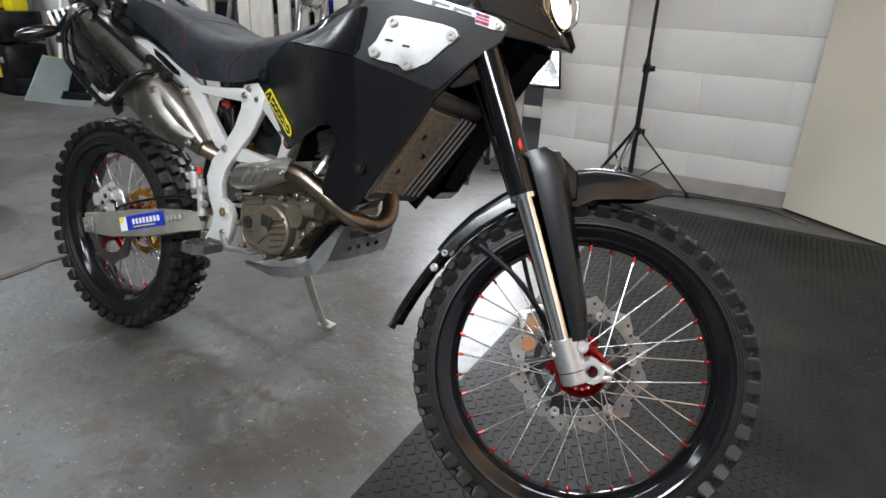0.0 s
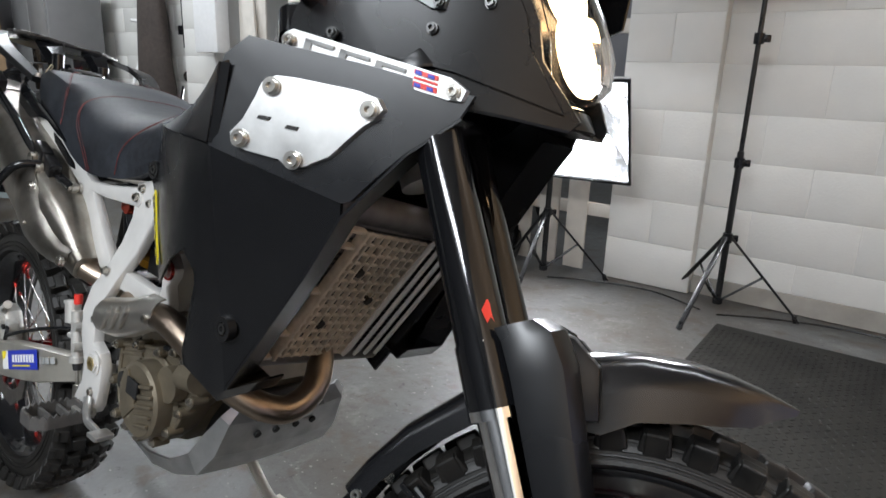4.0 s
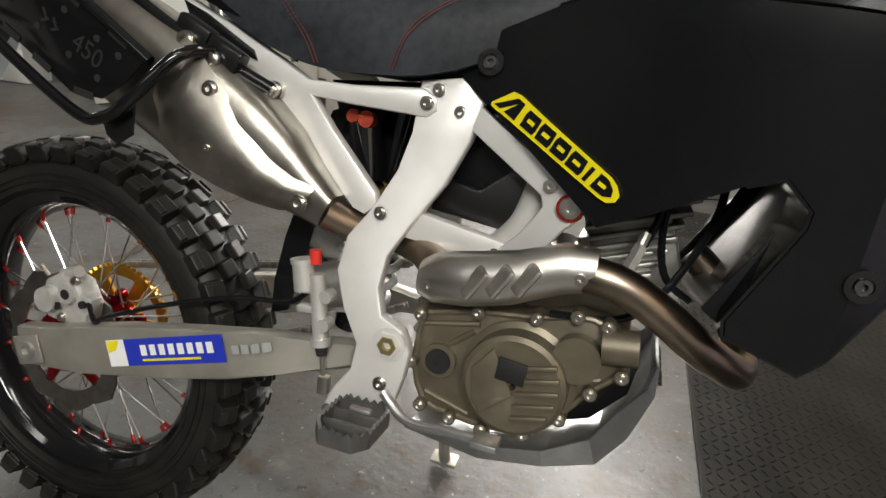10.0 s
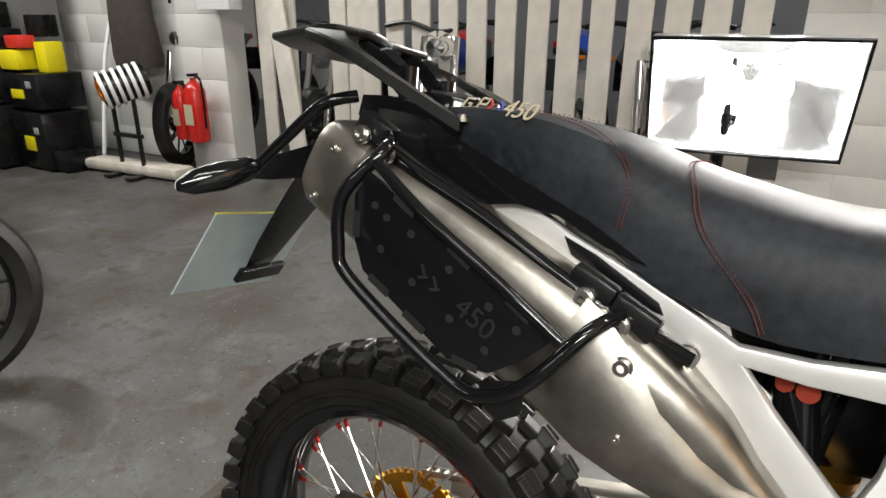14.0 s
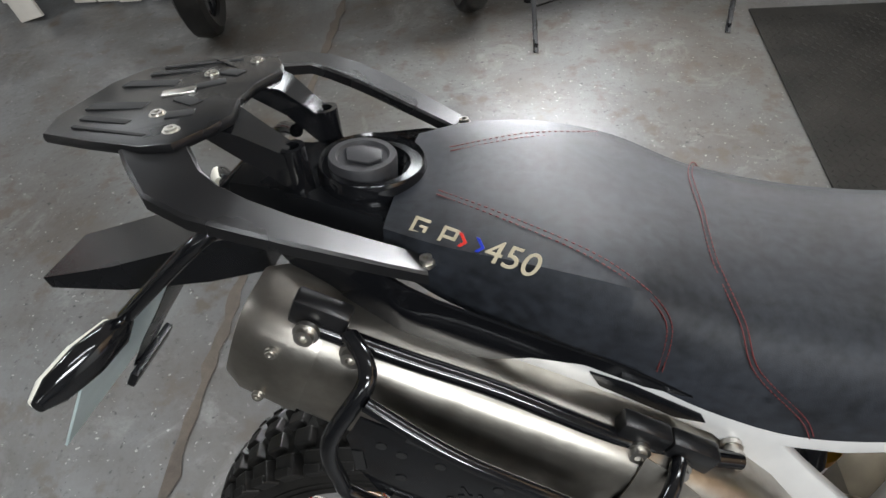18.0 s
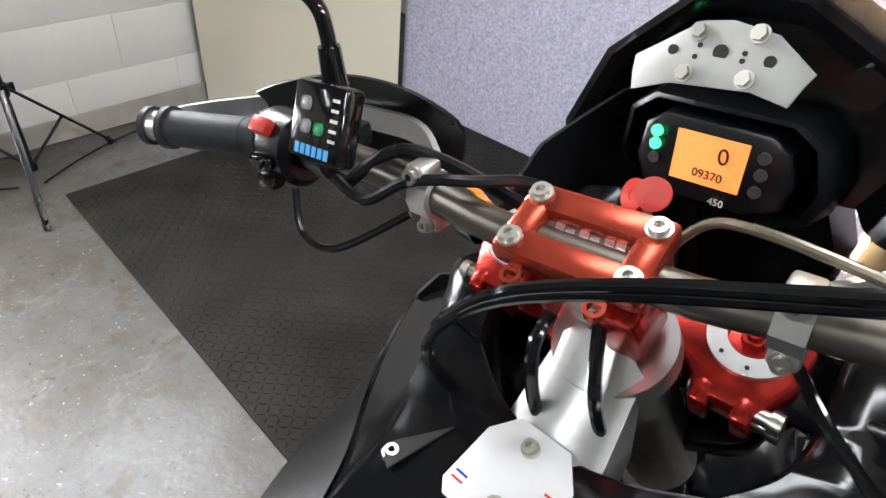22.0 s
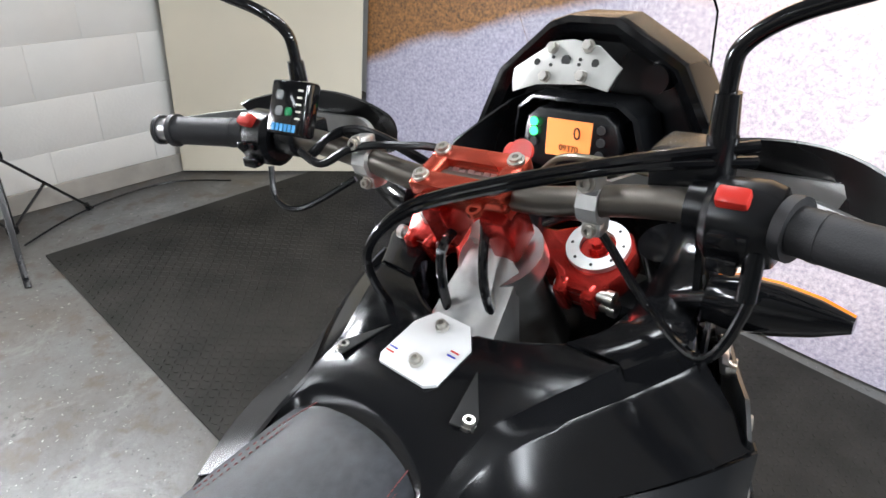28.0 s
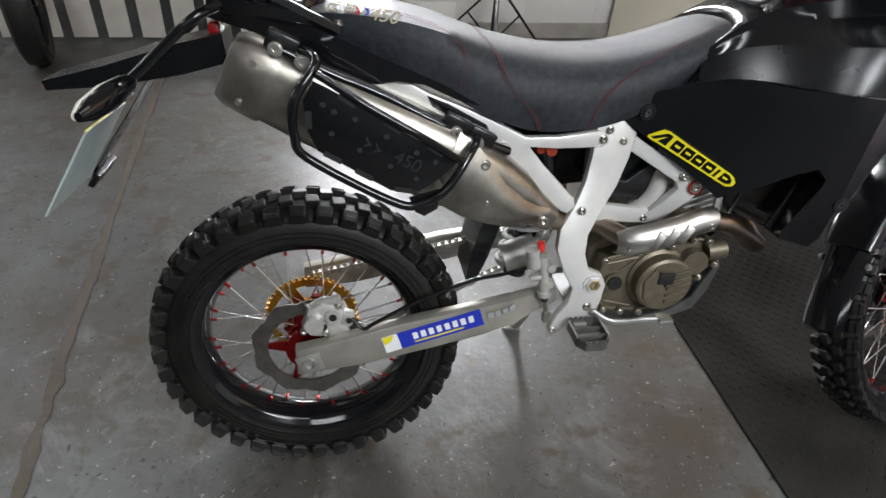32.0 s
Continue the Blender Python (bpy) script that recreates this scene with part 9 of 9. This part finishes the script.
for c, s, m_ in (((-5.35, 2.4, 1.84), (0.34, 0.3, 0.18), WHITE), ((-5.05, 2.4, 1.82), (0.2, 0.26, 0.15), BLUEC), ((-5.75, 1.75, 1.9), (0.5, 0.4, 0.2), mat("pale_plastic_wrap", (0.45, 0.55, 0.62), 0.3, 0, 0.3, 8))):
    b = BM()
    box(b, (0, 0, 0), s, None, 0.02)
    solid("storage_box", b, m_, "storage box on top of a cabinet", "box", m=pose(*c, 0, 0, random.uniform(-10, 10)))
# electrical box and conduit on the pillar wall
b = BM()
box(b, (-3.0, 2.62, 1.55), (0.30, 0.12, 0.8), None, 0.006)
eb = solid("electric_cupboard", b, WHITE, "white electric cupboard with two warning strips", "cupboard")
for x in (-3.07, -2.95):
    b = BM()
    box(b, (x, 2.556, 1.62), (0.03, 0.004, 0.12))
    part("warning_strip", b, REDP, eb)
b = BM()
tube(b, [(-3.75, 2.84, 2.6), (-3.75, 2.84, 1.2)], 0.012, 8)
box(b, (-3.75, 2.83, 1.35), (0.08, 0.05, 0.08), None, 0.006)
solid("conduit", b, BLKM, "black conduit with a switch on the wall", "conduit")
b = BM()
box(b, (0, 0, 0.95), (0.14, 0.02, 1.9), None, 0.003)
solid("leaning_plank", b, PICKET, "whitewashed plank leaning by the fence gap", "plank", m=pose(-2.28, 2.52, 0.01, -6, -12, 0))
for x in (-2.72, -2.5, -2.06, -1.93):
    part("picket", PK, None, fence, m=pose(x, random.uniform(0.0, 0.1), 0, 0, random.uniform(-1, 1), 0))


def parked_bike(m, tank_mat, label):
    """A motorcycle standing behind the fence or to the side: wheels, frame, tank, seat, bars."""
    th = thing("parked_motorcycle", label, "motorcycle", m, group="parked motorcycles")
    for x, nm in ((0, "rear_tyre"), (1.4, "front_tyre")):
        b = BM()
        lathe(b, [(0.24, -0.045), (0.28, -0.06), (0.31, -0.045), (0.32, 0), (0.31, 0.045), (0.28, 0.06), (0.24, 0.045)], Matrix.Translation((x, 0, 0.32)), 40)
        ty = part(nm, b, RUBBER, th)
        b = BM()
        ring(b, (x, -0.03, 0.32), (x, 0.03, 0.32), 0.245, 0.225, 40)
        part("rim", b, BLKG, ty)
        b = BM()
        for k in range(10):
            a = 2 * math.pi * k / 10
            cyl(b, (x, 0.01 * (-1) ** k, 0.32), (x + 0.23 * math.cos(a), 0, 0.32 + 0.23 * math.sin(a)), 0.009, 0.007, n=6)
        cyl(b, (x, -0.05, 0.32), (x, 0.05, 0.32), 0.05, n=18)
        part("spider", b, BLKS, ty)
        b = wave_disc(0.13, 0.08, 0.003, Matrix.Translation((x, -0.065, 0.32)), 8)
        part("brake_disc", b, STEEL, ty)
    b = BM()
    for sy in (-0.09, 0.09):
        cyl(b, (1.4, sy, 0.32), (1.12, sy, 1.0), 0.024, n=14)
    part("fork", b, CHROME, th)
    b = BM()
    prism(b, [(0.45, -0.14, 0.3), (0.85, -0.14, 0.3), (0.92, -0.14, 0.5), (0.8, -0.14, 0.68), (0.5, -0.14, 0.62)], (0, 0.28, 0), 0.03)
    part("engine", b, CAST, th)
    b = BM()
    loft(b, [[(x, w * math.cos(t), z + h * math.sin(t)) for t in [2 * math.pi * i / 20 for i in range(20)]] for x, w, z, h in ((0.5, 0.06, 0.80, 0.05), (0.65, 0.13, 0.86, 0.10), (0.9, 0.14, 0.9, 0.11), (1.06, 0.06, 0.92, 0.06))])
    part("tank", b, tank_mat, th)
    b = BM()
    loft(b, [[(x, w * math.cos(t), z + h * math.sin(t)) for t in [2 * math.pi * i / 16 for i in range(16)]] for x, w, z, h in ((-0.22, 0.06, 0.93, 0.03), (0.1, 0.12, 0.86, 0.05), (0.52, 0.10, 0.83, 0.05))])
    part("seat", b, SEAT, th)
    b = BM()
    tube(b, [(1.0, -0.36, 1.06), (1.05, -0.2, 1.08), (1.1, 0, 1.03), (1.05, 0.2, 1.08), (1.0, 0.36, 1.06)], 0.013, 10)
    part("handlebar", b, BLKS, th)
    b = BM()
    prism(b, [(-0.02, -0.06, 0.3), (0.5, -0.09, 0.42), (0.5, -0.09, 0.48), (-0.02, -0.06, 0.36)], (0, 0.03, 0), 0.006)
    prism(b, [(-0.02, 0.06, 0.3), (0.5, 0.09, 0.42), (0.5, 0.09, 0.48), (-0.02, 0.06, 0.36)], (0, -0.03, 0), 0.006)
    tube(b, [(0.8, -0.12, 0.3), (0.4, -0.14, 0.3), (0.0, -0.16, 0.42), (-0.2, -0.16, 0.5)], 0.035, 14)
    part("lower_frame", b, BLKS, th)
    b = BM()
    lathe(b, [(0.002, 0.06), (0.05, 0.05), (0.085, 0.0), (0.09, -0.02), (0.002, -0.02)], Matrix.Translation((1.2, 0, 0.95)) @ Matrix.Rotation(radians(-90), 4, "Z"), 24)
    part("headlamp", b, CHROME, th)
    b = BM()
    box(b, (-0.30, 0, 0.72), (0.02, 0.20, 0.22), Matrix.Rotation(0.25, 3, "Y"))
    part("plate_bracket", b, BLKM, th)
    b = BM()
    box(b, (-0.25, 0, 0.93), (0.05, 0.12, 0.05), None, 0.01)
    part("tail_lamp", b, REDL, th)
    b = BM()
    for sy in (-0.14, 0.14):
        box(b, (-0.24, sy, 0.84), (0.03, 0.07, 0.03), None, 0.01)
    part("signal", b, ORANGE, th)
    return th


parked_bike(pose(-2.16, -1.18, 0, -5, 0, 70), BLKG, "black motorcycle parked close by on the workshop floor")
near = parked_bike(pose(-2.72, 0.74, 0, -4, 0, 158), BLKG, "black motorcycle with a yellow number plate, parked")
b = BM()
box(b, (-0.345, 0, 0.60), (0.006, 0.26, 0.19), Matrix.Rotation(0.25, 3, "Y"))
pl_ = part("number_plate", b, YEL, near, "yellow number plate with plain bars")
b = BM()
for r_, n_ in ((0.035, 4), (-0.04, 3)):
    for k in range(n_):
        box(b, (-0.349 + r_ * 0.25, (k - (n_ - 1) / 2) * 0.052, 0.60 + r_), (0.004, 0.032, 0.06), Matrix.Rotation(0.25, 3, "Y"))
part("plate_bar", b, BLKM, pl_)
BLUEP, REDT = mat("blue_tank_paint", (0.02, 0.06, 0.35), 0.2, 0, 0.1, 10, coat=0.5), mat("red_tank_paint", (0.4, 0.02, 0.02), 0.2, 0, 0.1, 10, coat=0.5)
for i, (x, y, a) in enumerate(((-3.6, 4.1, 20), (-2.9, 4.3, 15), (-2.2, 4.2, 12), (-1.6, 3.7, 15), (-1.1, 4.2, 10), (-0.5, 3.8, 18), (0.1, 4.3, 12), (-4.3, 4.0, 25))):
    parked_bike(pose(x, y, 0, 0, 0, 90 + a + (180 if i % 2 else 0)), (BLUEP, BLKG, REDT, BLUEP)[i % 4], "motorcycle in the row parked behind the fence")
